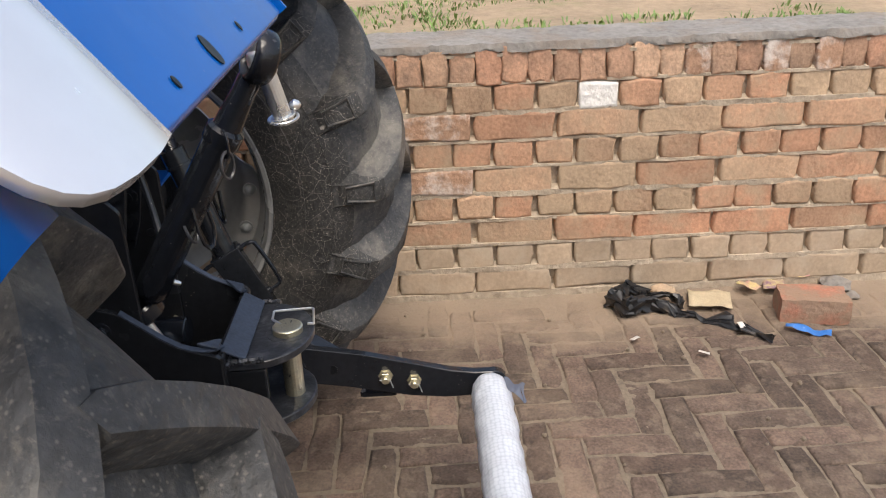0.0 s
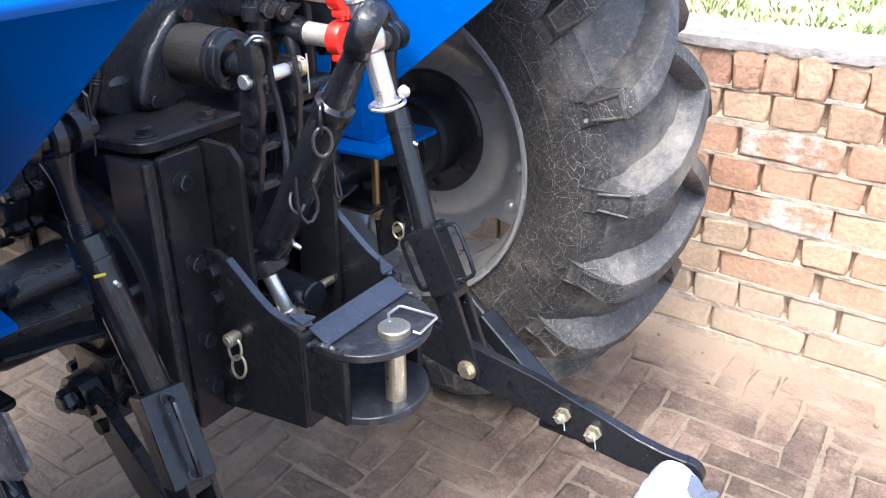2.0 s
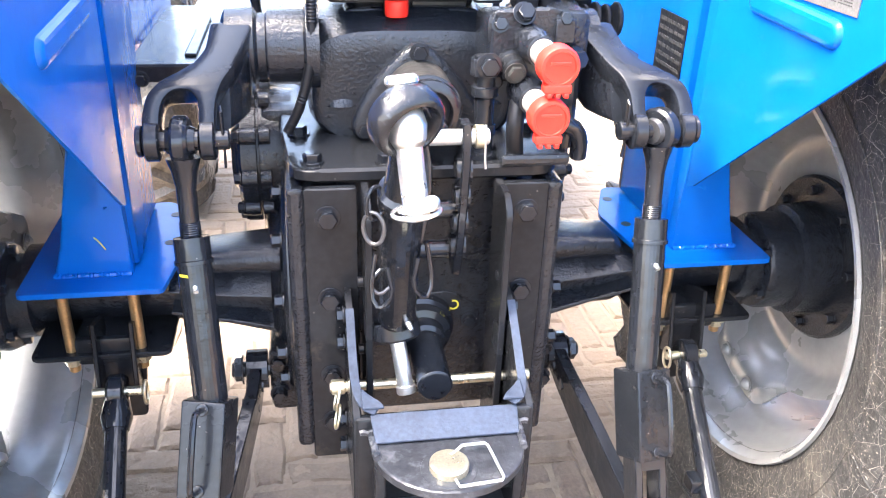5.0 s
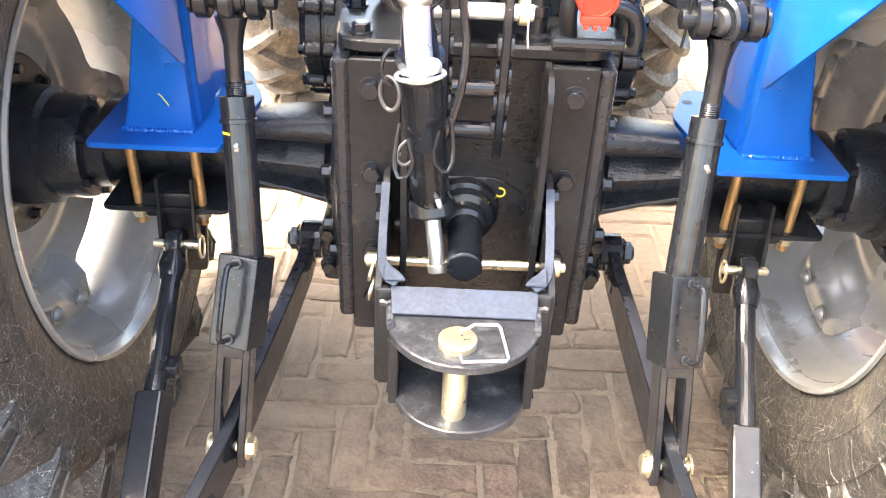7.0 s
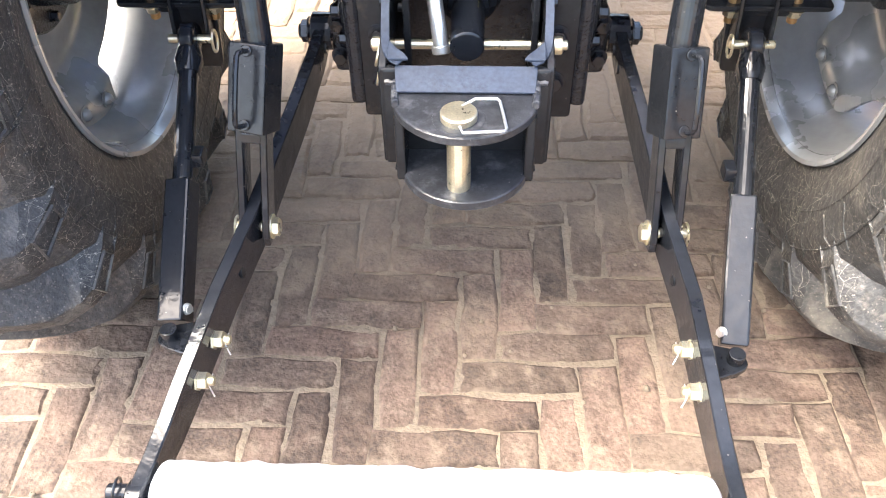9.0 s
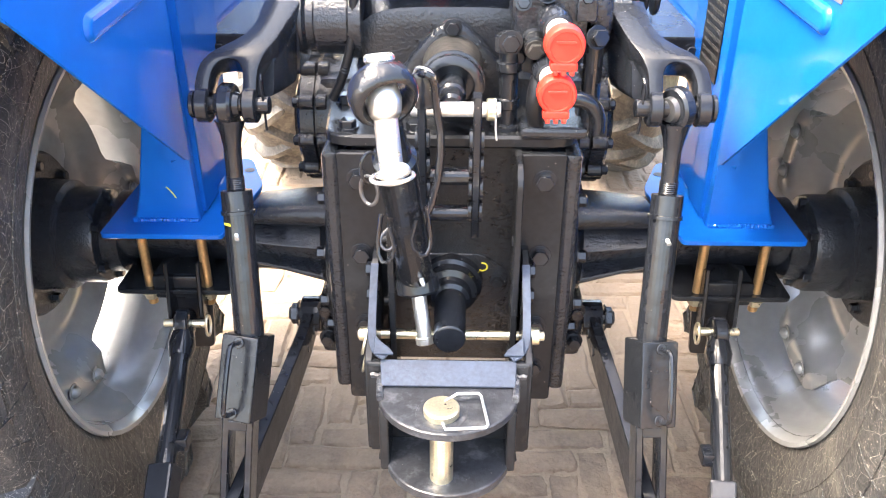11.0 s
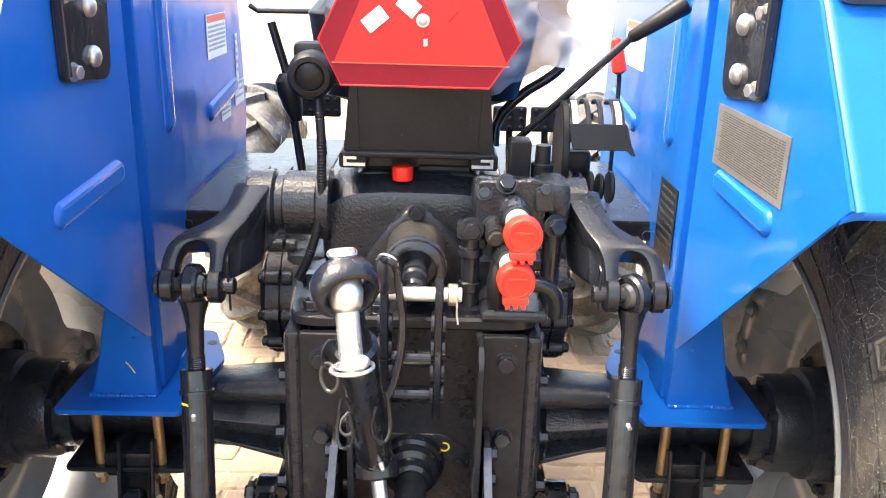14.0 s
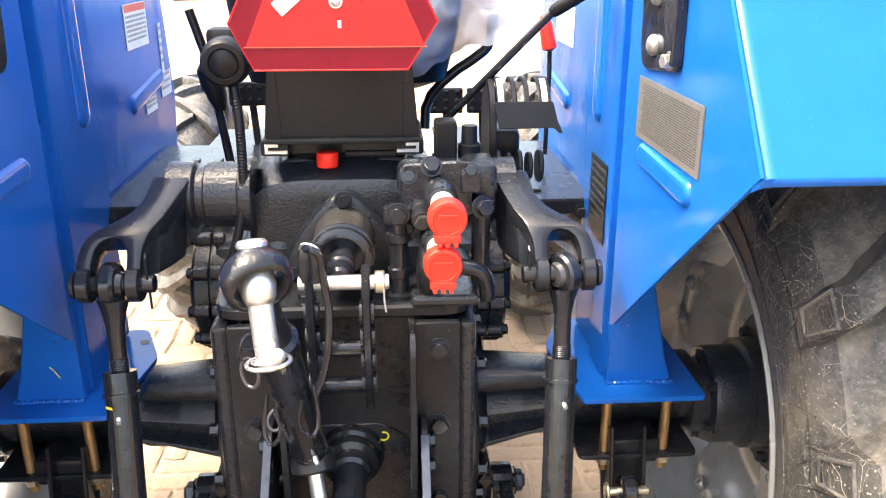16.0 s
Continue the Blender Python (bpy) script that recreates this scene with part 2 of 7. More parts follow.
M_BRICK_E = material("weathered_edge_brick", (0.43, 0.235, 0.15), 0.9, vary=0.4, scale=12, dirt=(0.21, 0.145, 0.105), dirt_amount=0.4, dirt_scale=12, bump=0.7, bump_scale=60, by_object=0.22, other=(0.45, 0.30, 0.20))
M_BRICK_D = material("dust_covered_brick", (0.42, 0.32, 0.222), 0.92, vary=0.22, scale=9, dirt=(0.46, 0.375, 0.28), dirt_amount=0.5, dirt_scale=6, bump=0.28, bump_scale=80, by_object=0.13, other=(0.36, 0.268, 0.188))
M_BRICK_P = material("flaking_whitewashed_brick", (0.44, 0.265, 0.17), 0.9, vary=0.25, scale=14, dirt=(0.84, 0.80, 0.74), dirt_amount=0.50, dirt_scale=9, bump=0.9, bump_scale=40, by_object=0.12)
M_BRICK_W = material("whitewashed_brick", (0.80, 0.77, 0.72), 0.9, vary=0.12, scale=12, dirt=(0.44, 0.28, 0.19), dirt_amount=0.20, dirt_scale=16, bump=0.9, bump_scale=40)
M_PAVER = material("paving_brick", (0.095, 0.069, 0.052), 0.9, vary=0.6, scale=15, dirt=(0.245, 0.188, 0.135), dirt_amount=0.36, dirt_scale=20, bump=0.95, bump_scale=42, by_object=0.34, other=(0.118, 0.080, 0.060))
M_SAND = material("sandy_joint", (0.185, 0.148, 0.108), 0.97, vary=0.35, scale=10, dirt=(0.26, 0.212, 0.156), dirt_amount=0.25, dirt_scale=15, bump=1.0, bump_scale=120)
M_SOIL = material("dry_soil", (0.34, 0.25, 0.16), 0.97, vary=0.3, scale=1.2, dirt=(0.19, 0.21, 0.08), dirt_amount=0.32, dirt_scale=2.2, bump=0.8, bump_scale=25)
M_CEMENT = material("cement_coping", (0.24, 0.222, 0.20), 0.9, vary=0.35, scale=5, dirt=(0.26, 0.20, 0.15), dirt_amount=0.4, dirt_scale=7, bump=0.8, bump_scale=60)
M_LEAF = material("weed_leaf", (0.165, 0.25, 0.065), 0.6, vary=0.4, scale=3)


def sanded_and_lit(m, sand, near_y, far_y, least=0.34, most=0.92, along="Y"):
    """Pale sandy patches on the paving: real sand, and brighter light put into the colour."""
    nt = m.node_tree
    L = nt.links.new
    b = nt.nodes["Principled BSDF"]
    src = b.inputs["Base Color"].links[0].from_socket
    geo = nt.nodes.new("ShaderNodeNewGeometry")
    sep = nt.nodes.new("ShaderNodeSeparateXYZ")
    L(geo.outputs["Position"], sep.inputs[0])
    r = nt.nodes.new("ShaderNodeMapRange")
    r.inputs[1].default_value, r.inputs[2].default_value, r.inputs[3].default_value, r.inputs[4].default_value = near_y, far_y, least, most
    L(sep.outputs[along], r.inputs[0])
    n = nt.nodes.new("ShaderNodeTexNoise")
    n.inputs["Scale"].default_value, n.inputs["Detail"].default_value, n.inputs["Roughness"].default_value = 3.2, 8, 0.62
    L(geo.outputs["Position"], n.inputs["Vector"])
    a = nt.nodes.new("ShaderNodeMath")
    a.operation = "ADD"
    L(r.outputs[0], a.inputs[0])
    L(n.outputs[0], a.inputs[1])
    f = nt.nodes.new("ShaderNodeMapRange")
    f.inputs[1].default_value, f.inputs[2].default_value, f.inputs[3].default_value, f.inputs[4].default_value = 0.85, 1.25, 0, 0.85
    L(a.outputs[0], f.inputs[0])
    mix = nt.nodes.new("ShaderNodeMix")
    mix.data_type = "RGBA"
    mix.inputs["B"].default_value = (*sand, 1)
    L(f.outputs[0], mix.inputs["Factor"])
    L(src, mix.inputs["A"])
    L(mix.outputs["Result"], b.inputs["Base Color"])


# open light ahead of the axle, put into the colour as denser pale patches
sanded_and_lit(M_PAVER, (0.27, 0.20, 0.138), -0.15, 0.95)
sanded_and_lit(M_SAND, (0.30, 0.225, 0.155), -0.15, 0.95)
# sand swept along the foot of the wall
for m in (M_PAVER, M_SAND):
    sanded_and_lit(m, (0.275, 0.208, 0.148), 0.80, 1.16, 0.12, 0.72, "X")


# ---- mesh helpers ----
def V(*a):
    return Vector(a)


def finish(bm):
    bmesh.ops.remove_doubles(bm, verts=bm.verts, dist=1e-5)
    bmesh.ops.recalc_face_normals(bm, faces=bm.faces)
    return bm


def flatten_large_faces(me):
    """On small bevelled pieces the large faces keep their own normal, so that only the bevel shades round."""
    if not 8 <= len(me.polygons) <= 400:
        return
    areas = sorted(p.area for p in me.polygons)
    limit = areas[len(areas) // 2] * 6
    big = {}
    for p in me.polygons:
        if p.area > limit:
            for i in p.vertices:
                if p.area > big.get(i, (0, None))[0]:
                    big[i] = (p.area, p.normal.copy())
    if not big:
        return
    old = [c.vector.copy() for c in me.corner_normals]
    out = []
    for p in me.polygons:
        for k in p.loop_indices:
            i = me.loops[k].vertex_index
            if p.area > limit:
                out.append(p.normal.copy())
            elif i in big and big[i][1].dot(p.normal) > 0.35:
                out.append(big[i][1])
            else:
                out.append(old[k])
    me.normals_split_custom_set(out)


def part(name, bm, mat, parent=None, label="", smooth=True, mats=()):
    finish(bm)
    me = bpy.data.meshes.new(name)
    bm.to_mesh(me)
    bm.free()
    me.materials.append(mat)
    for x in mats:
        me.materials.append(x)
    if smooth:
        for p in me.polygons:
            p.use_smooth = True
        me.set_sharp_from_angle(angle=radians(38))
        flatten_large_faces(me)
    ob = new(name, me)
    if parent is not None:
        while parent.parent is not None and parent.parent.parent is not None:
            parent = parent.parent            # never deeper than thing, part, sub-part
        ob.parent = parent
    if label:
        tagged(ob, label)
    return ob


def empty(name, label, category, group="", at=(0, 0, 0)):
    ob = new(name)
    ob.empty_display_size = 0.1
    ob.location = at
    return tagged(ob, label, category, group)


def box(c, s, bevel=0.0, rot=None, bm=None, seg=2):
    """A box at c of size s, with rounded edges."""
    b = bmesh.new()
    bmesh.ops.create_cube(b, size=1)
    bmesh.ops.scale(b, vec=s, verts=b.verts)
    if bevel:
        bmesh.ops.bevel(b, geom=b.edges[:], offset=bevel, segments=seg, profile=0.5, affect="EDGES")
    m = Matrix.Translation(c) @ (rot or Matrix.Identity(4))
    bmesh.ops.transform(b, matrix=m, verts=b.verts)
    return join(bm, b)


def join(bm, b):
    if bm is None:
        return b
    me = bpy.data.meshes.new("t")
    b.to_mesh(me)
    b.free()
    bm.from_mesh(me)
    bpy.data.meshes.remove(me)
    return bm


def frame_to(p0, p1, up=(0, 0, 1)):
    """A matrix whose z runs from p0 to p1 and whose y leans to up."""
    p0, p1 = Vector(p0), Vector(p1)
    z = (p1 - p0).normalized()
    u = Vector(up)
    if abs(z.dot(u)) > 0.98:
        u = Vector((0, 1, 0)) if abs(z.y) < 0.9 else Vector((1, 0, 0))
    x = u.cross(z).normalized()
    y = z.cross(x)
    return Matrix(((x.x, y.x, z.x, p0.x), (x.y, y.y, z.y, p0.y), (x.z, y.z, z.z, p0.z), (0, 0, 0, 1)))


def lathe(p0, p1, profile, seg=24, bm=None, caps=True):
    """Profile of (along, radius), in metres along the line from p0 towards p1, turned round it."""
    m = frame_to(p0, p1)
    b = bm if bm is not None else bmesh.new()
    rings = []
    for a, r in profile:
        rings.append([b.verts.new(m @ V(r * math.cos(2 * math.pi * i / seg), r * math.sin(2 * math.pi * i / seg), a)) for i in range(seg)])
    for q, w in zip(rings, rings[1:]):
        for i in range(seg):
            b.faces.new((q[i], q[(i + 1) % seg], w[(i + 1) % seg], w[i]))
    if caps:
        b.faces.new(rings[0][::-1])
        b.faces.new(rings[-1])
    return b


def rod(p0, p1, r, bm=None, seg=20, chamfer=0.0015, r1=None):
    n = (Vector(p1) - Vector(p0)).length
    r1 = r if r1 is None else r1
    c = min(chamfer, r * 0.5, n * 0.3)
    return lathe(p0, p1, [(0, r - c), (c, r), (n - c, r1), (n, r1 - c)], seg, bm)


def hexbolt(p, d, r=0.012, h=0.009, bm=None, washer=True, dome=False):
    """A hexagon head at p, standing out along d, on its washer."""
    p, d = Vector(p), Vector(d).normalized()
    b = bm if bm is not None else bmesh.new()
    if washer:
        rod(p, p + d * 0.003, r * 1.35, b, 16, 0.0006)
        p = p + d * 0.003
    n = 20 if dome else 6
    prof = [(0, r * 1.05), (h * 0.8, r * 1.05), (h, r * 0.85)]
    if dome:
        prof = [(0, r), (h * 0.35, r * 0.92), (h * 0.75, r * 0.62), (h, r * 0.2)]
    return lathe(p, p + d, prof, n, b)


def sweep(points, r, bm=None, seg=10, closed=False, smooth=0):
    """A round bar of radius r through points."""
    pts = [Vector(p) for p in points]
    for _ in range(smooth):
        q = [pts[0]]
        for a, b_ in zip(pts, pts[1:]):
            q += [a.lerp(b_, 0.25), a.lerp(b_, 0.75)]
        pts = q + [pts[-1]]
    b = bm if bm is not None else bmesh.new()
    n = len(pts)
    rings = []
    x = None
    for i in range(n):
        a = pts[(i - 1) % n] if closed or i > 0 else pts[i]
        c = pts[(i + 1) % n] if closed or i < n - 1 else pts[i]
        t = (c - a).normalized()
        if x is None:
            x = t.orthogonal().normalized()
        x = (x - t * x.dot(t)).normalized()
        y = t.cross(x)
        rad = r[i] if isinstance(r, (list, tuple)) else r
        rings.append([b.verts.new(pts[i] + (x * math.cos(2 * math.pi * k / seg) + y * math.sin(2 * math.pi * k / seg)) * rad) for k in range(seg)])
    pairs = list(zip(rings, rings[1:])) + ([(rings[-1], rings[0])] if closed else [])
    for q, w in pairs:
        for k in range(seg):
            b.faces.new((q[k], q[(k + 1) % seg], w[(k + 1) % seg], w[k]))
    if not closed:
        b.faces.new(rings[0][::-1])
        b.faces.new(rings[-1])
    return b


def strap(points, width_dir, w, th, bm=None, smooth=0):
    """A flat bar of width w (along width_dir, a vector or one for each point) and thickness th through points."""
    pts = [Vector(p) for p in points]
    b = bm if bm is not None else bmesh.new()
    for _ in range(smooth):
        q = [pts[0]]
        for a, c in zip(pts, pts[1:]):
            q += [a.lerp(c, 0.25), a.lerp(c, 0.75)]
        pts = q + [pts[-1]]
    rings = []
    n = len(pts)
    wd = Vector(width_dir).normalized()
    for i in range(n):
        t = (pts[min(i + 1, n - 1)] - pts[max(i - 1, 0)]).normalized()
        u = (wd - t * wd.dot(t)).normalized()
        v = t.cross(u)
        ww = (w[int(i * (len(w) - 1) / max(1, n - 1) + 0.5)] if isinstance(w, (list, tuple)) else w) / 2
        e = min(th * 0.25, 0.002)
        h = th / 2
        rings.append([b.verts.new(pts[i] + u * a + v * c) for a, c in
                      ((-ww + e, -h), (ww - e, -h), (ww, -h + e), (ww, h - e), (ww - e, h), (-ww + e, h), (-ww, h - e), (-ww, -h + e))])
    for q, r in zip(rings, rings[1:]):
        for k in range(8):
            b.faces.new((q[k], q[(k + 1) % 8], r[(k + 1) % 8], r[k]))
    b.faces.new(rings[0][::-1])
    b.faces.new(rings[-1])
    return b


def slab(poly, origin, ax, ay, th, bevel=0.0, bm=None):
    """A plate: the outline poly (2D, along ax and ay from origin), th thick along ax x ay, with its rim bevelled."""
    o, ax, ay = Vector(origin), Vector(ax).normalized(), Vector(ay).normalized()
    az = ax.cross(ay).normalized()
    b = bmesh.new()
    lo = [b.verts.new(o + ax * p[0] + ay * p[1]) for p in poly]
    hi = [b.verts.new(o + ax * p[0] + ay * p[1] + az * th) for p in poly]
    n = len(poly)
    b.faces.new(lo[::-1])
    b.faces.new(hi)
    for i in range(n):
        b.faces.new((lo[i], lo[(i + 1) % n], hi[(i + 1) % n], hi[i]))
    if bevel:
        bmesh.ops.recalc_face_normals(b, faces=b.faces)
        bmesh.ops.bevel(b, geom=[e for e in b.edges if e.calc_face_angle(0) > 0.9], offset=bevel, segments=1, affect="EDGES")
    return join(bm, b)


def pillow(poly, origin, ax, ay, th, r):
    """A thick cast plate with a rounded rim: the outline drawn in step by step towards both faces."""
    o, ax, ay = Vector(origin), Vector(ax).normalized(), Vector(ay).normalized()
    az = ax.cross(ay).normalized()
    pts = [Vector(p) for p in poly]
    n = len(pts)
    turn = sum(pts[i - 1].x * pts[i].y - pts[i].x * pts[i - 1].y for i in range(n))
    inward = []
    for i in range(n):
        d = (pts[(i + 1) % n] - pts[i - 1]).normalized()
        inward.append(Vector((-d.y, d.x)) * (1 if turn > 0 else -1))
    b = bmesh.new()
    rows = []
    for k in range(8):
        a = math.pi / 2 * (k if k < 4 else k - 4) / 3
        inset, h = (r * (1 - math.sin(a)), r * (1 - math.cos(a))) if k < 4 else (r * (1 - math.cos(a)), th - r * (1 - math.sin(a)))
        rows.append([b.verts.new(o + ax * (p + q * inset).x + ay * (p + q * inset).y + az * h) for p, q in zip(pts, inward)])
    for q, w in zip(rows, rows[1:]):
        for i in range(n):
            b.faces.new((q[i], q[(i + 1) % n], w[(i + 1) % n], w[i]))
    for row in (rows[0][::-1], rows[-1]):
        f = b.faces.new(row)
        bmesh.ops.triangulate(b, faces=[f])
    bmesh.ops.recalc_face_normals(b, faces=b.faces)
    return b


def bent_casting(poly, s, bend, at, d1, d2, th, r):
    """A cast plate of outline poly (x, run), whose run follows d1 down to the bend and d2 beyond it, th thick, with a rounded rim."""
    pts = [Vector(p) for p in poly]
    n = len(pts)
    turn = sum(pts[i - 1].x * pts[i].y - pts[i].x * pts[i - 1].y for i in range(n))
    a1, a2 = math.atan2(-d1[1], -d1[0]), math.atan2(-d2[1], -d2[0])
    soft = 0.022

    def place(x, v, h):
        f = min(1.0, max(0.0, (v - bend + soft) / (2 * soft)))
        a = a1 + (a2 - a1) * f
        if v < bend - soft:
            y, z = at[0] - d1[0] * (bend - v), at[1] - d1[1] * (bend - v)
        elif v > bend + soft:
            y, z = at[0] + d2[0] * (v - bend), at[1] + d2[1] * (v - bend)
        else:
            p, q = Vector(at) - Vector(d1) * soft, Vector(at) + Vector(d2) * soft
            y, z = p * (1 - f) ** 2 + Vector(at) * 2 * f * (1 - f) + q * f * f
        return V(s * x, y + math.sin(a) * h, z - math.cos(a) * h)

    b = bmesh.new()
    rows = []
    for inset, h in ((r, 0), (r * 0.3, r * 0.3), (0, r), (0, th - r), (r * 0.3, th - r * 0.3), (r, th)):
        row = []
        for i in range(n):
            d = (pts[(i + 1) % n] - pts[i - 1]).normalized()
            w = Vector((-d.y, d.x)) * (inset if turn > 0 else -inset) + pts[i]
            row.append(b.verts.new(place(w.x, w.y, h)))
        rows.append(row)
    for q, w in zip(rows, rows[1:]):
        for i in range(n):
            b.faces.new((q[i], q[(i + 1) % n], w[(i + 1) % n], w[i]))
    flat = [Vector((p.x, p.y, 0)) for p in pts]
    for row in (rows[0], rows[-1]):
        for t in geometry.tessellate_polygon([flat]):
            b.faces.new([row[i] for i in t])
    bmesh.ops.recalc_face_normals(b, faces=b.faces)
    return b


def rounded(poly, r, n=4):
    """The outline with its corners rounded off by r (a number, or one for each corner)."""
    out = []
    k = len(poly)
    for i in range(k):
        a, b_, c = Vector(poly[i - 1]), Vector(poly[i]), Vector(poly[(i + 1) % k])
        rr = r[i] if isinstance(r, (list, tuple)) else r
        if rr <= 0:
            out.append(tuple(b_))
            continue
        d1, d2 = min(rr, (a - b_).length * 0.45), min(rr, (c - b_).length * 0.45)
        p, q = b_ + (a - b_).normalized() * d1, b_ + (c - b_).normalized() * d2
        for j in range(n + 1):
            t = j / n
            out.append(tuple(p * (1 - t) ** 2 + b_ * 2 * t * (1 - t) + q * t * t))
    return out


def loft(sections, bm=None, caps=True):
    """A skin over closed sections of equal count."""
    b = bm if bm is not None else bmesh.new()
    rings = [[b.verts.new(p) for p in s] for s in sections]
    n = len(rings[0])
    for q, w in zip(rings, rings[1:]):
        for i in range(n):
            b.faces.new((q[i], q[(i + 1) % n], w[(i + 1) % n], w[i]))
    if caps:
        b.faces.new(rings[0][::-1])
        b.faces.new(rings[-1])
    return b


def ring(c, ax, ay, w, h, n=16, power=2.6):
    """A rounded-box outline round c, w wide along ax and h high along ay."""
    c, ax, ay = Vector(c), Vector(ax).normalized(), Vector(ay).normalized()
    out = []
    for i in range(n):
        a = 2 * math.pi * (i + 0.5) / n
        ca, sa = math.cos(a), math.sin(a)
        out.append(c + ax * (w / 2 * math.copysign(abs(ca) ** (2 / power), ca)) + ay * (h / 2 * math.copysign(abs(sa) ** (2 / power), sa)))
    return out


# ---- ground ----
WALL_X = 1.29
ground = bmesh.new()
bmesh.ops.create_grid(ground, x_segments=40, y_segments=40, size=300)
for v in ground.verts:
    v.co.z = -0.05
tagged(part("ground", ground, M_SOIL, smooth=False), "dry sandy earth with sparse weeds reaching the horizon", "ground", kind="structure")
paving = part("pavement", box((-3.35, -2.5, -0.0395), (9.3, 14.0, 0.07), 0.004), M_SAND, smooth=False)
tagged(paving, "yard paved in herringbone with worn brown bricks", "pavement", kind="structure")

def rough_sheet(u0, u1, v0, v1, step, place, amount, seed):
    """Uneven bed of sand or mortar that laps over the edges of the pieces set in it."""
    nu, nv = int((u1 - u0) / step), int((v1 - v0) / step)
    verts = []
    for i in range(nu + 1):
        for j in range(nv + 1):
            u, v = u0 + (u1 - u0) * i / nu, v0 + (v1 - v0) * j / nv
            h = noise.noise(V(u * 5, v * 5, seed)) * 0.45 + noise.noise(V(u * 17, v * 17, seed + 5)) * 0.6 + noise.noise(V(u * 55, v * 55, seed + 9)) * 0.5
            verts.append(place(u, v, h * amount))
    faces = [(i * (nv + 1) + j, (i + 1) * (nv + 1) + j, (i + 1) * (nv + 1) + j + 1, i * (nv + 1) + j + 1) for i in range(nu) for j in range(nv)]
    me = bpy.data.meshes.new("bed")
    me.from_pydata(verts, [], faces)
    b = bmesh.new()
    b.from_mesh(me)
    bpy.data.meshes.remove(me)
    return b


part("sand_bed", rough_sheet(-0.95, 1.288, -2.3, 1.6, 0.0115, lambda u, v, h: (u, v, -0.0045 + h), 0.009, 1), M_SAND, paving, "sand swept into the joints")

part("swept_dirt", rough_sheet(-2.9, 1.38, 0.0, 0.15, 0.0125, lambda u, v, h: (WALL_X - 0.125 + v, u, -0.006 + 0.9 * v * v + h * (0.3 + 4 * v)), 0.009, 21), M_SAND, paving, "sandy dirt swept against the wall")

# boundary wall: core of mortar, cement on top; the bricks follow at the end of the file
wall_east = part("wall_east", box((WALL_X + 0.1545, -0.8, 0.42), (0.167, 4.4, 0.86), 0.006), M_MORTAR, smooth=False)
tagged(wall_east, "low boundary wall of weathered orange bricks in rough mortar", "wall", kind="structure")
part("mortar_bed", rough_sheet(-2.98, 1.38, 0.004, 0.85, 0.0095, lambda u, v, h: (WALL_X + (0.003 if abs(((v - 0.030) / 0.0885 + 0.5) % 1 - 0.5) < 0.12 or 0.728 < v < 0.75 or v < 0.04 else 0.034) - h, u, v), 0.007, 4), M_MORTAR, wall_east, "rough mortar smeared in the joints")
cop = rough_sheet(-2.98, 1.38, -0.022, 0.25, 0.011, lambda u, v, h: (WALL_X + max(v, -0.004 + h) + h * 0.3, u, 0.861 + h if v > 0 else 0.855 + v * 0.8 + h), 0.008, 12)
part("coping", cop, M_CEMENT, wall_east, "uneven grey cement smeared over the top course")

# ---- tractor ----
tractor = empty("tractor", "blue farm tractor parked on brick paving beside a low wall", "tractor")
AXY, AXZ = 0.224, 0.658          # rear axle


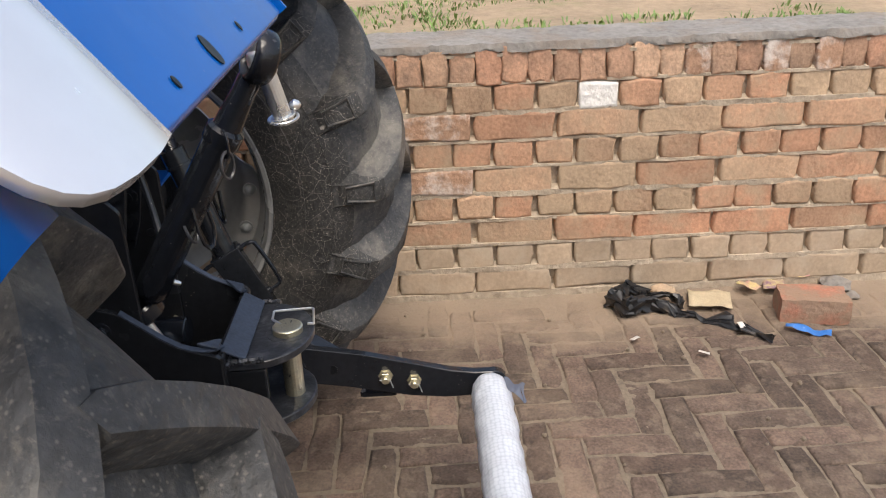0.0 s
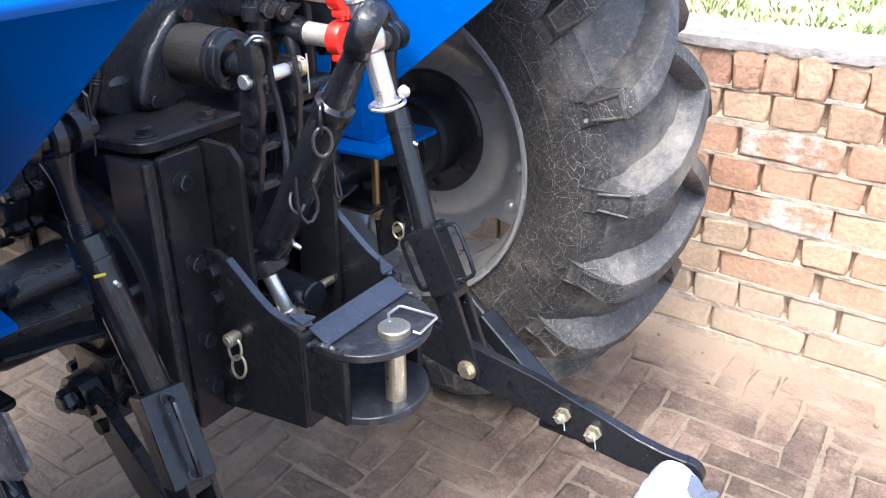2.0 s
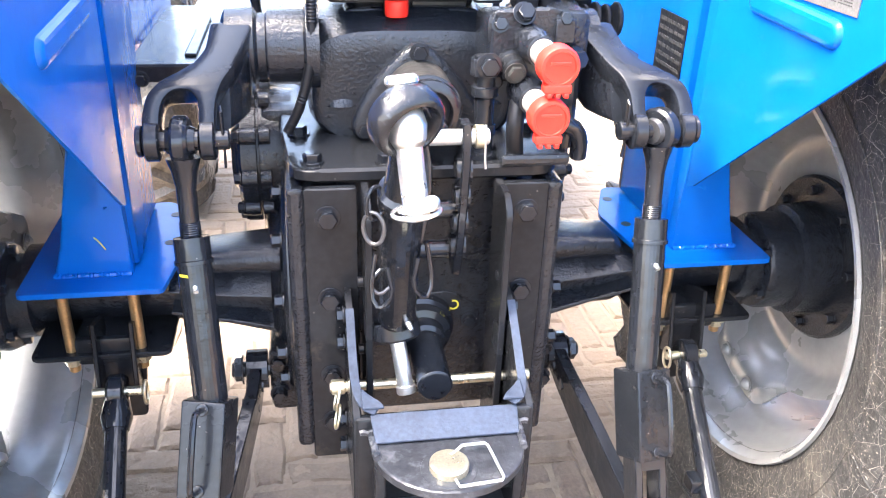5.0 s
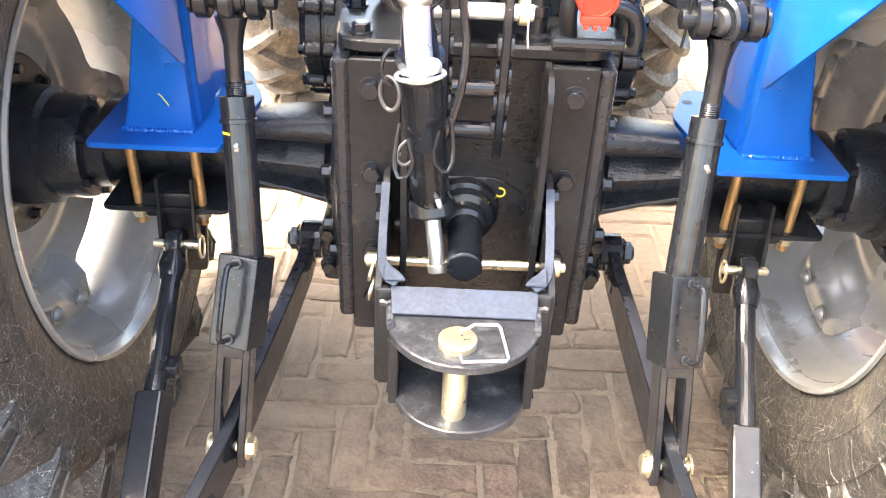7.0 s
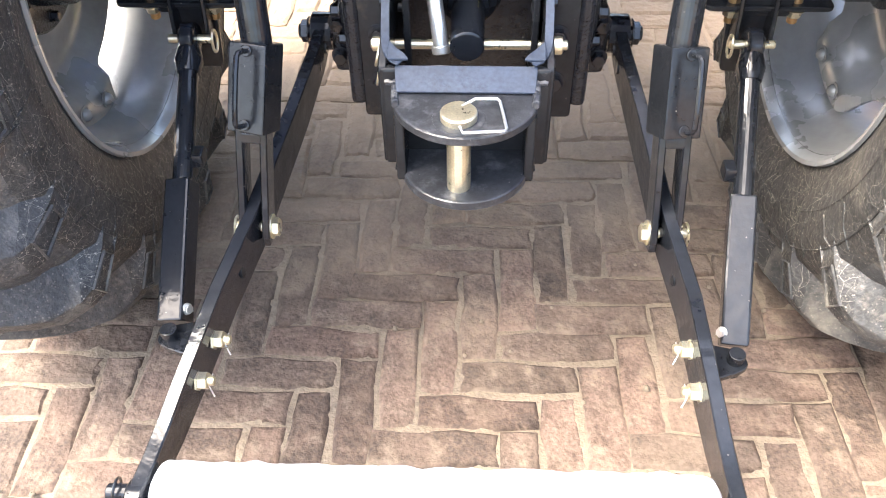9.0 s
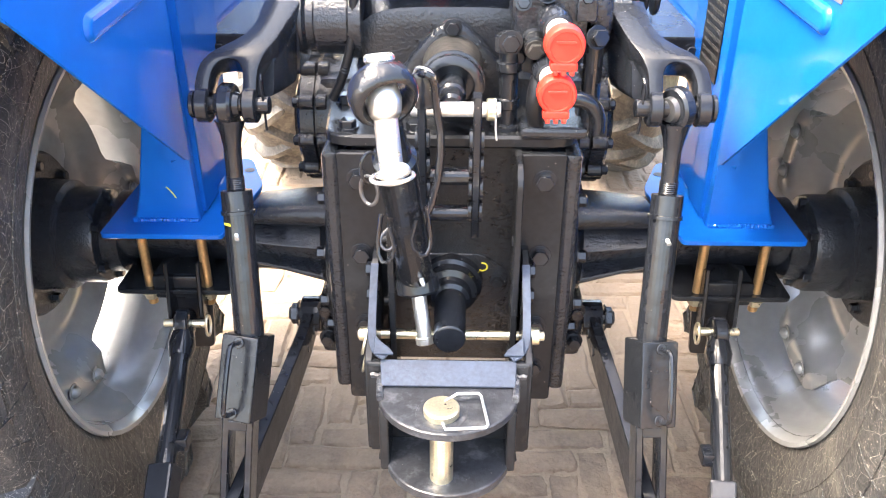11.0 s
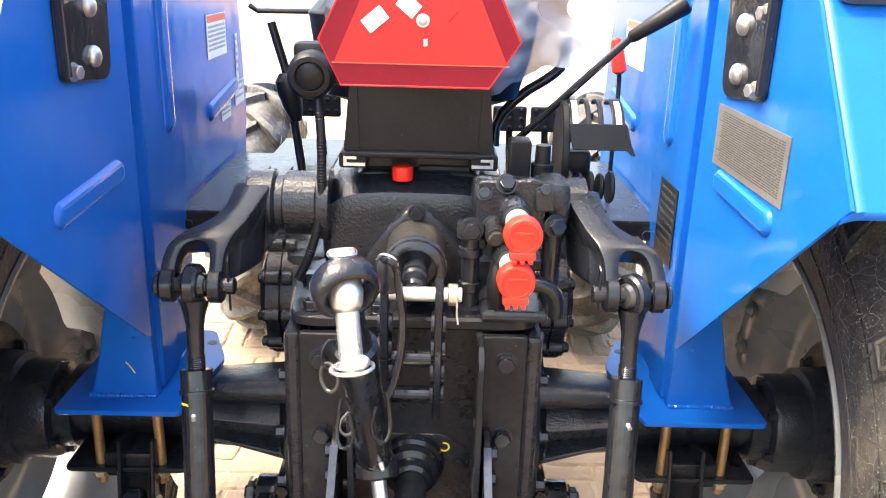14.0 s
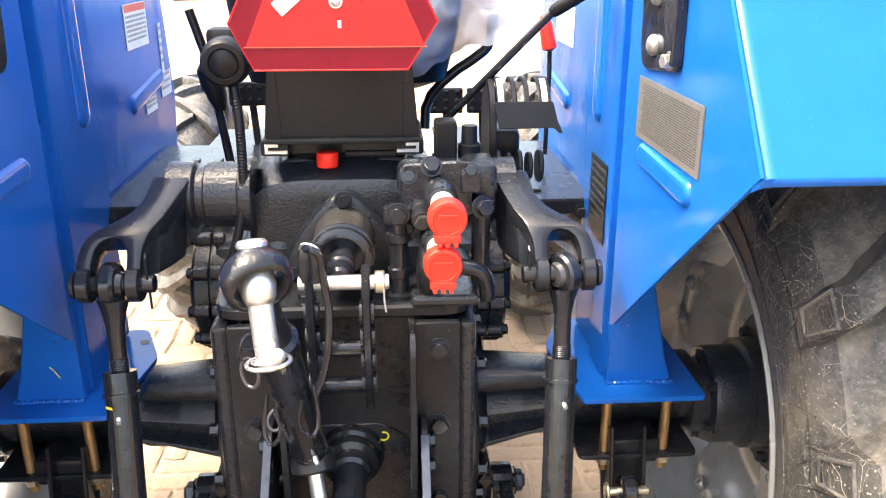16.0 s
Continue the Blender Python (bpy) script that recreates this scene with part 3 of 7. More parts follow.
def tyre(cx, side, R, rim_r, half, lugs, lug_h, cy, cz, flat=True, spin=0.0):
    """Agricultural tyre: turned carcass and swept lugs, standing flat on the ground."""
    b = bmesh.new()
    k = R - lug_h
    d = k - rim_r
    crown = lambda x: 0.056 * (R / 0.692) * min(1.25, abs(x) / half) ** 2.2
    prof = [(-half * 0.80, rim_r - 0.012), (-half * 0.86, rim_r + 0.006), (-half * 0.93, rim_r + 0.03), (-half * 1.02, rim_r + d * 0.28), (-half * 1.05, rim_r + d * 0.46),
            (-half * 0.985, rim_r + d * 0.60), (-half * 0.87, rim_r + d * 0.68), (-half * 0.72, rim_r + d * 0.77), (-half * 0.60, rim_r + d * 0.87), (-half * 0.46, rim_r + d * 0.94), (-half * 0.25, k - crown(half * 0.25)), (0, k)]
    prof = prof + [(-x, r) for x, r in prof[-2::-1]]
    n = 96
    rings = []
    for x, r in prof:
        rings.append([b.verts.new((cx + x, cy + r * math.cos(2 * math.pi * i / n), cz + r * math.sin(2 * math.pi * i / n))) for i in range(n)])
    for q, w in zip(rings, rings[1:]):
        for i in range(n):
            b.faces.new((q[i], q[(i + 1) % n], w[(i + 1) % n], w[i]))
    smooth_from = 6                    # the side wall ends, the smooth shoulder begins
    bands = len(prof) - 1
    shoulder = {i for i in range(bands * n) if smooth_from <= i // n < bands - smooth_from}
    bare = len(b.faces)
    ends = []                          # faces of the lugs' ends, part of the side wall
    for s in (-1, 1):
        for j in range(lugs):
            th0 = 2 * math.pi * (j + (0.25 if s > 0 else -0.25)) / lugs + spin
            q = R / 0.692
            secs = []
            for u in (-0.10, -0.03, 0.0, 0.05, 0.12, 0.22, 0.35, 0.5, 0.65, 0.8, 0.93, 1.0):
                f = max(0.0, u)
                x = s * half * (1.03 - f * 1.36)
                top = R - crown(x)
                base = top - lug_h - 0.030
                if u == -0.10:
                    x, top, base = s * half * 1.015, R - 0.165 * q, R - 0.185 * q
                elif u == -0.03:
                    x, top, base = s * half * 1.035, R - 0.150 * q, R - 0.185 * q
                elif u == 0.0:
                    x, top, base = s * half * 0.985, R - 0.080 * q, R - 0.175 * q
                elif u == 0.05:
                    x, top, base = s * half * 0.90, R - 0.059 * q, R - 0.155 * q
                elif u == 0.12:
                    x = s * half * 0.80
                a = th0 + 1.29 / q * max(0.0, half * 0.93 - s * x)      # the bars sweep forward towards the middle
                low = a - 0.040 * q / R                                 # steep lower flank
                w = (0.052 - 0.006 * f) * q / R                         # flat top
                run = 0.030 * q / R     # ramp down to the next lug
                if 0.1 < f < 0.3:
                    base -= 0.075 * (1 - f / 0.3) * q
                if u <= 0.0:
                    w, run = 0.060 * q / R, 0.006
                elif u < 0.3:
                    w = 0.056 * q / R
                if u >= 0.93:
                    w *= 0.86 if u < 1 else 0.6
                foot = top - lug_h * 1.1 if u > 0.3 else base + (top - base) * 0.15
                sec = []
                back = {0.05: 0.05, 0.12: 0.06, 0.22: 0.05, 0.35: 0.03}.get(u, 0.0) * s * half   # the ramp falls back from the lug's end
                for rr, aa in ((base, low - 0.012), (top - 0.003, low), (top, low + 0.004), (top, low + w - 0.004), (top - 0.003, low + w), (top + (foot - top) * 0.62, low + w + run * 0.34), (foot, low + w + run), (base, low + w + run * 1.02 + 0.002)):
                    sec.append(V(cx + x - back * (0, 0, 0, 0, 0, 0.5, 1, 1)[len(sec)], cy - rr * math.cos(aa), cz + rr * math.sin(aa)))
                secs.append(sec)
            first = len(b.faces)
            loft(secs, b)
            ends += [first + k for k in range(3 * len(secs[0]))]
            # moulded frame on the lug's end
            fr = [(-0.029, R - 0.146 * q, 1.042), (0.012, R - 0.146 * q, 1.042), (0.017, R - 0.083 * q, 0.997), (-0.035, R - 0.083 * q, 0.997)]
            pts = [V(cx + s * half * xx, cy - rr * math.cos(th0 + da * q / R), cz + rr * math.sin(th0 + da * q / R)) for da, rr, xx in fr]
            sweep(pts, 0.0034 * q, b, 5, closed=True)
    ends = set(ends)
    for i, f_ in enumerate(b.faces):
        f_.material_index = 1 if (i >= bare and i not in ends) or i in shoulder else 0
    # raised rings on the side walls
    for s in (-1, 1):
        for rr, x in ((rim_r + d * 0.30, 1.026), (rim_r + d * 0.53, 1.026)):
            pts = [V(cx + s * half * x, cy + rr * math.cos(2 * math.pi * i / 72), cz + rr * math.sin(2 * math.pi * i / 72)) for i in range(72)]
            sweep(pts, 0.0013, b, 5, closed=True)
        # fine moulded lines from the inner ring to the lugs
        for j in range(lugs * 2):
            a0 = 2 * math.pi * (j + 0.3) / (lugs * 2) + spin
            bend = 0.05 if j % 2 else -0.03
            pts = [V(cx + s * half * x, cy - rr * math.cos(a0 + da), cz + rr * math.sin(a0 + da)) for rr, x, da in ((rim_r + d * 0.34, 1.032, 0), (rim_r + d * 0.48, 1.05, bend * 0.3), (rim_r + d * 0.58, 1.0, bend))]
            sweep(pts, 0.0016, b, 4)
    for v in b.verts:
        if flat and v.co.z < 0.003:
            v.co.z = 0.003
    return b


def rear_wheel(s):
    cx = s * 0.768
    P = lambda x, a, r: V(s * x, AXY + r * math.cos(a), AXZ + r * math.sin(a))
    holder = part("rear_wheel", tyre(cx, s, 0.692, 0.362, 0.178, 19, 0.042, AXY, AXZ, spin=0.114 if s > 0 else -0.018), M_SIDE, tractor, "large ribbed rear tyre, dusty black rubber on a grey rim", mats=(M_LUG,))
    axis0, axis1 = V(s * 0.60, AXY, AXZ), V(s * 0.95, AXY, AXZ)
    prof = [(0.010, 0.372), (0.004, 0.370), (0.006, 0.362), (0.022, 0.352), (0.040, 0.347), (0.075, 0.345), (0.095, 0.328), (0.120, 0.322), (0.20, 0.322), (0.23, 0.33), (0.26, 0.345), (0.315, 0.347), (0.335, 0.37),
            (0.330, 0.356), (0.27, 0.352), (0.235, 0.34), (0.19, 0.332), (0.12, 0.332), (0.09, 0.338), (0.07, 0.356), (0.03, 0.36), (0.010, 0.372)]
    part("rim", lathe(axis0, axis1, prof, 64, caps=False), M_RIM, holder, "silver-grey painted steel rim")
    # dished disc whose lobed edge is bolted to the rim, with gaps between
    lobe0 = radians(-12 if s > 0 else -72)
    N = 96
    disc = bmesh.new()
    both = []
    for side in (0.0, 0.008):
        rows = []
        for r0, x0 in ((0.145, 0.786), (0.17, 0.790), (0.215, 0.793), (0.235, 0.785), (0.262, 0.755), (0.285, 0.725), (0.30, 0.716), (1.0, 0.712)):
            row = []
            for i in range(N):
                a = 2 * math.pi * i / N
                d = math.cos(4 * (a - lobe0))
                edge = 0.268 + 0.058 / (1 + math.exp(-9 * (d - 0.05)))
                r = min(r0, edge)
                x = x0 if r0 <= edge else (0.755 + (0.712 - 0.755) * (edge - 0.262) / 0.064)
                row.append(disc.verts.new((s * (x + side), AXY - r * math.cos(a), AXZ + r * math.sin(a))))
            rows.append(row)
        both.append(rows)
        for q, w in zip(rows, rows[1:]):
            for i in range(N):
                if (q[i].co - w[i].co).length > 1e-6 or (q[(i + 1) % N].co - w[(i + 1) % N].co).length > 1e-6:
                    disc.faces.new((q[i], q[(i + 1) % N], w[(i + 1) % N], w[i]))
    for e in (0, -1):
        for i in range(N):
            disc.faces.new((both[0][e][i], both[0][e][(i + 1) % N], both[1][e][(i + 1) % N], both[1][e][i]))
    part("wheel_disc", disc, M_RIM, holder, "dished grey wheel centre with an open hub hole")
    for i in range(8):
        a = lobe0 + (i // 2) * math.pi / 2 + (-1 if i % 2 else 1) * radians(9.5)
        p = V(s * 0.714, AXY - 0.300 * math.cos(a), AXZ + 0.300 * math.sin(a))
        part("rim_bolt", hexbolt(p, (-s, 0, 0), 0.013, 0.012, washer=True, dome=True), M_RIM, holder)
    for i in range(8):
        a = 2 * math.pi * (i + 0.75) / 8
        part("wheel_nut", hexbolt(P(0.7688, a, 0.129), (-s, 0, 0), 0.009, 0.012), M_BLACK, holder)
    hub = lathe(V(s * 0.595, AXY, AXZ), V(s * 1, AXY, AXZ), [(0, 0.05), (0.010, 0.068), (0.040, 0.070), (0.046, 0.086), (0.055, 0.090), (0.108, 0.090), (0.114, 0.102), (0.172, 0.106), (0.174, 0.150), (0.180, 0.156), (0.189, 0.156)], 36)
    part("hub", hub, M_CAST, holder, "black axle hub")
    for i in range(6):
        a = 2 * math.pi * (i + 0.4) / 6
        part("hub_bolt", hexbolt(P(0.643, a, 0.078), (-s, 0, 0), 0.009, 0.012), M_BLACK, holder)
    return holder


rear_wheel(1)
rear_wheel(-1)


def front_wheel(s):
    b = tyre(s * 0.66, s, 0.50, 0.27, 0.13, 16, 0.025, 2.15, 0.49)
    h = part("front_wheel", b, M_SIDE, tractor, "dusty front tyre with bar tread", mats=(M_LUG,))
    part("rim", lathe(V(s * 0.55, 2.15, 0.49), V(s * 0.8, 2.15, 0.49), [(0, 0.275), (0.015, 0.262), (0.06, 0.25), (0.10, 0.2), (0.11, 0.06), (0.13, 0.06)], 40), M_RIM, h)
    return h


front_wheel(1)
front_wheel(-1)

# ---- axle and gearbox ----
for s in (-1, 1):
    secs = []
    for x, hy, hz, zc in ((0.205, 0.18, 0.18, 0.664), (0.225, 0.16, 0.15, 0.664), (0.25, 0.140, 0.13, 0.668), (0.36, 0.130, 0.128, 0.672), (0.40, 0.125, 0.125, 0.68), (0.45, 0.126, 0.126, 0.68), (0.61, 0.126, 0.126, 0.68)):
        secs.append(ring((s * x, AXY, zc), (0, 1, 0), (0, 0, 1), hy, hz, 24, 3.2 if x < 0.38 else 2.1))
    ax = part("axle_housing", loft(secs), M_CAST, tractor, "black cast rear axle trumpet")
    # ribs of the casting: rounded upper beam, middle ledge, lower gusset with its rim
    beam = loft([ring((s * x, 0.172, zc), (0, 1, 0), (0, 0, 1), wy, wz, 16, 2.6) for x, zc, wy, wz in ((0.212, 0.748, 0.115, 0.052), (0.26, 0.748, 0.105, 0.046), (0.335, 0.745, 0.094, 0.040), (0.352, 0.735, 0.07, 0.03))])
    part("upper_beam", beam, M_CAST, ax)
    def wedge(name, rows):
        b = bmesh.new()
        loops = [[b.verts.new((s * x, y, z)) for y, z in ((0.126, lo), (0.122, lo + 0.004), (0.156, hi), (0.215, hi), (0.215, lo))] for x, lo, hi in rows]
        for p, q in zip(loops, loops[1:]):
            for k in range(5):
                b.faces.new((p[k], p[(k + 1) % 5], q[(k + 1) % 5], q[k]))
        b.faces.new(loops[0])
        b.faces.new(loops[-1])
        bmesh.ops.recalc_face_normals(b, faces=b.faces)
        bmesh.ops.bevel(b, geom=b.edges[:], offset=0.0025, segments=1, affect="EDGES")
        part(name, b, M_CAST, ax)
    wedge("web_panel", ((0.206, 0.680, 0.726), (0.226, 0.684, 0.724), (0.29, 0.690, 0.721), (0.35, 0.697, 0.719), (0.385, 0.703, 0.716)))
    wedge("gusset", ((0.206, 0.622, 0.651), (0.234, 0.630, 0.652), (0.30, 0.648, 0.656), (0.36, 0.657, 0.662)))
    part("gusset_rim", strap([V(s * 0.214, 0.150, 0.622), V(s * 0.314, 0.150, 0.652), V(s * 0.384, 0.150, 0.668)], (0, 1, 0), 0.052, 0.007), M_CAST, ax)
    # round flange on the gearbox side with its ring of bolts
    fl = lathe(V(s * 0.178, AXY, 0.675), V(s * 1, AXY, 0.675), [(0, 0.195), (0.022, 0.195), (0.028, 0.188), (0.030, 0.12), (0.05, 0.11)], 48)
    part("axle_flange", fl, M_CAST, ax)
    for i in range(12):
        a = 2 * math.pi * (i + 0.5) / 12
        part("flange_bolt", hexbolt(V(s * 0.206, AXY + 0.176 * math.cos(a), 0.675 + 0.176 * math.sin(a)), (s, 0, 0), 0.010, 0.014), M_BLACK, ax)

sec = []
for y, w, z0, z1 in ((0.085, 0.30, 0.52, 0.925), (0.10, 0.345, 0.49, 0.935), (0.30, 0.37, 0.47, 0.94), (0.60, 0.36, 0.47, 0.92), (1.20, 0.30, 0.50, 0.88), (1.9, 0.28, 0.52, 0.85)):
    sec.append(ring((0, y, (z0 + z1) / 2), (1, 0, 0), (0, 0, 1), w, z1 - z0, 28, 5.0))
gearbox = part("gearbox", loft(sec), M_CAST, tractor, "black cast gearbox and rear axle housing")
# dark recess plate behind the links with the power take-off cover
part("rear_cover", slab(rounded([(-0.125, 0.50), (0.125, 0.50), (0.125, 0.925), (-0.125, 0.925)], 0.02), (0, 0.086, 0), (1, 0, 0), (0, 0, 1), 0.022, 0.003), M_CAST, gearbox)
# stepped side covers in front of the axle
for s in (-1, 1):
    b = box((s * 0.20, 0.34, 0.83), (0.08, 0.16, 0.25), 0.02)
    sc = part("side_cover", b, M_CAST, gearbox, "black cast brake cover")
    drum = lathe(V(s * 0.186, 0.335, 0.858), V(s, 0.335, 0.858), [(0, 0.104), (0.030, 0.107), (0.052, 0.107), (0.0535, 0.102), (0.0565, 0.102), (0.058, 0.107), (0.082, 0.107), (0.088, 0.100), (0.090, 0.07), (0.10, 0.06)], 40)
    part("brake_drum", drum, M_CAST, sc)
    for i in range(10):
        a = 2 * math.pi * (i + 0.12) / 10
        p = V(0, 0.335 + 0.108 * math.cos(a), 0.858 + 0.108 * math.sin(a))
        for x0, x1 in ((0.220, 0.2385), (0.2425, 0.268)):
            part("bolt_boss", rod(p + V(s * x0, 0, 0), p + V(s * x1, 0, 0), 0.0135), M_CAST, sc)
        part("cover_bolt", hexbolt(p + V(s * 0.268, 0, 0), (s, 0, 0), 0.009, 0.009), M_BLACK, sc)
# flat top of the rear housing
top = rounded([(-0.188, 0.012), (0.188, 0.012), (0.205, 0.20), (0.205, 0.36), (-0.205, 0.36), (-0.205, 0.20)], [0.04, 0.04, 0.03, 0.01, 0.01, 0.03])
top_plate = part("top_plate", slab(top, (0, 0, 0.925), (1, 0, 0), (0, 1, 0), 0.020, 0.004), M_PLATE, gearbox, "flat dusty black housing top")
for x, y in ((-0.157, 0.044), (-0.055, 0.036), (0.157, 0.044), (0.175, 0.16), (-0.175, 0.16)):
    part("top_bolt", hexbolt((x, y, 0.945), (0, 0, 1), 0.0125, 0.011), M_BLACK, top_plate)

# upright angle plates that carry the towing bracket
for s in (-1, 1):
    pl = part("mounting_plate", slab(rounded([(0.098, 0.462), (0.172, 0.462), (0.172, 0.922), (0.098, 0.922)], 0.008), (0, 0.014 if s > 0 else 0, 0), (s, 0, 0), (0, 0, 1), 0.014, 0.002), M_PLATE, tractor, "upright black steel mounting plate with hexagon bolts")
    wing = rounded([(0.012, 0.47), (-0.070, 0.47), (-0.070, 0.905), (-0.050, 0.928), (0.012, 0.928)], 0.01)
    b = slab(wing, (s * 0.094, 0, 0), (0, 1, 0), (0, 0, 1), 0.010, 0.0015)
    w = part("wing", b, M_PLATE, pl, "flange turned back towards the drawbar")
    for z in (0.80, 0.69, 0.60):
        part("wing_hole", rod((s * 0.094 - 0.0012, -0.042, z), (s * 0.104 + 0.0012, -0.042, z), 0.007, chamfer=0.0002), M_RUBBLACK, w)
    for z in (0.880, 0.752, 0.620, 0.535):
        part("plate_bolt", hexbolt((s * 0.140, 0.0, z), (0, -1, 0), 0.0135, 0.012), M_BLACK, pl)
    # side post behind the plate
    part("side_post", box((s * 0.183, 0.05, 0.70), (0.026, 0.09, 0.44), 0.008), M_CAST, pl)

# ---- power take-off ----
pto = part("power_take_off", lathe((0, 0.09, 0.664), (0, -1, 0.664 - 0.02), [(0, 0.070), (0.016, 0.070), (0.020, 0.056), (0.042, 0.052), (0.046, 0.046), (0.062, 0.044), (0.066, 0.034), (0.085, 0.032), (0.089, 0.0255), (0.192, 0.025), (0.197, 0.021)], 36), M_BLACK, tractor, "black capped power take-off stub")
ears = rounded([(-0.095, -0.02), (-0.05, -0.035), (0.05, -0.035), (0.095, -0.02), (0.095, 0.02), (0.05, 0.05), (-0.05, 0.05), (-0.095, 0.02)], 0.015)
part("pto_flange", slab(ears, (0, 0.072, 0.668), (1, 0, 0), (0, 0, 1), 0.012, 0.002), M_CAST, pto)
for x in (-0.078, 0.078):
    part("flange_bolt", hexbolt((x, 0.058, 0.668), (0, -1, 0), 0.010, 0.010), M_BLACK, pto)
part("paint_mark", sweep([V(0.053 + 0.0075 * math.cos(a), 0.060, 0.694 + 0.0075 * math.sin(a)) for a in [1.9 - 0.36 * i for i in range(13)]], 0.0014, seg=6), material("yellow_paint_mark", (0.75, 0.62, 0.05), 0.6, vary=0.1), pto)

# ---- towing bracket ----
side_poly = rounded([(0.035, 0.768), (-0.015, 0.770), (-0.045, 0.762), (-0.12, 0.70), (-0.165, 0.685), (-0.185, 0.678), (-0.185, 0.512), (-0.12, 0.503), (0.035, 0.475)], [0.01, 0.01, 0.03, 0.02, 0.02, 0.008, 0.01, 0.02, 0.01])
bracket = None
for s in (-1, 1):
    b = slab(side_poly, (s * 0.115 - 0.006, 0, 0), (0, 1, 0), (0, 0, 1), 0.012, 0.0018)
    ob = part("bracket_side" if bracket else "towing_bracket", b, M_PLATE, bracket or tractor, "heavy black U-shaped towing bracket welded from plate" if not bracket else "")
    bracket = bracket or ob
# sloped bright edge of the side plates and the front cross plate
for s in (-1, 1):
    e = [V(s * 0.115, -0.048, 0.7615), V(s * 0.115, -0.118, 0.7035), V(s * 0.112, -0.150, 0.690), V(s * 0.104, -0.172, 0.6855), V(s * 0.09, -0.181, 0.684)]
    part("bracket_edge", strap(e, (1, 0, 0), 0.0118, 0.003, smooth=1), M_EDGE, bracket, "edge of bare grey steel")
for s in (-1, 1):
    part("corner_gusset", slab(rounded([(0.078, 0.006), (0.108, 0.006), (0.108, 0.040), (0.098, 0.028), (0.084, 0.016)], 0.004), (0, -0.184, 0.683), (s, 0, 0), (0, 1, 0.35), 0.005 * s, 0.0012), M_EDGE, bracket)
wd = [V(-0.112 + 0.224 * k / 50, -0.1885 + 0.0008 * math.sin(k * 2.1), 0.6575 + 0.0008 * math.sin(k * 1.7)) for k in range(51)]
part("weld_bead", sweep(wd, [0.0038 + 0.001 * (k % 2) for k in range(51)], seg=7), M_WORN, bracket)
part("cross_plate", box((0, -0.180, 0.595), (0.235, 0.014, 0.165), 0.004), M_PLATE, bracket)
lip = slab(rounded([(-0.098, 0), (0.098, 0), (0.094, 0.040), (-0.094, 0.040)], 0.003), (0, -0.180, 0.6800), (1, 0, 0), (0, -1, -0.55), 0.004, 0.001)
part("cross_lip", lip, M_EDGE, bracket, "bare grey sloping lip")


def clevis_outline(w, y0, y1, deep, n=18):
    out = [(-w, y0), (w, y0)]
    for i in range(n + 1):
        a = math.pi * i / n
        out.append((w * math.cos(a), y1 - deep * math.sin(a)))
    return out


up = clevis_outline(0.098, -0.183, -0.218, 0.090)
part("clevis_plate", slab(up[::-1], (0, 0, 0.640), (1, 0, 0), (0, 1, 0), 0.016, 0.003), M_WORN, bracket, "rounded upper clevis plate, worn and dusty")
lo = clevis_outline(0.092, -0.178, -0.212, 0.090)
part("clevis_plate", slab(lo[::-1], (0, 0, 0.522), (1, 0, 0), (0, 1, 0), 0.018, 0.003), M_WORN, bracket, "rounded lower clevis plate")
for s in (-1, 1):
    lump = [V(s * (0.094 + 0.002 * math.sin(k * 1.9)), -0.205 - 0.030 * k / 9, 0.543 + 0.003 * math.cos(k * 2.6)) for k in range(10)]
    part("weld_bead", sweep(lump, [0.0034 + 0.0013 * ((k * 7) % 3) for k in range(10)], seg=7), M_PLATE, bracket)
part("pin_boss", lathe((-0.008, -0.267, 0.655), (-0.008, -0.267, 1), [(0, 0.036), (0.0015, 0.035), (0.002, 0.030)], 28), M_WORN, bracket)
for s in (-1, 1):
    seam = [V(s * (0.097 - 0.0035 * (k / 20) ** 2), -0.186 - 0.055 * k / 20, 0.657 + 0.001 * math.sin(k * 2.0)) for k in range(21)]
    part("weld_bead", sweep(seam, [0.0045 + 0.0012 * (k % 2) for k in range(21)], seg=7), M_WORN, bracket)
    part("cheek", box((s * 0.090, -0.213, 0.584), (0.014, 0.060, 0.113), 0.003), M_PLATE, bracket)
pin = part("hitch_pin", rod((-0.008, -0.267, 0.514), (-0.008, -0.267, 0.660), 0.0165), M_GOLD, bracket, "yellow zinc plated hitch pin")
part("pin_head", lathe((-0.008, -0.267, 0.656), (-0.008, -0.267, 1), [(0, 0.0245), (0.010, 0.0245), (0.013, 0.021)], 28), M_GOLD, pin)
bail = [(-0.006, -0.300, 0.668), (-0.002, -0.309, 0.665), (0.051, -0.303, 0.664), (0.054, -0.298, 0.664), (0.046, -0.242, 0.666), (0.042, -0.238, 0.667), (0.013, -0.240, 0.668), (-0.004, -0.256, 0.668)]
part("wire_bail", sweep(bail, 0.0021, seg=8), M_ZINC, pin, "bent wire clip")
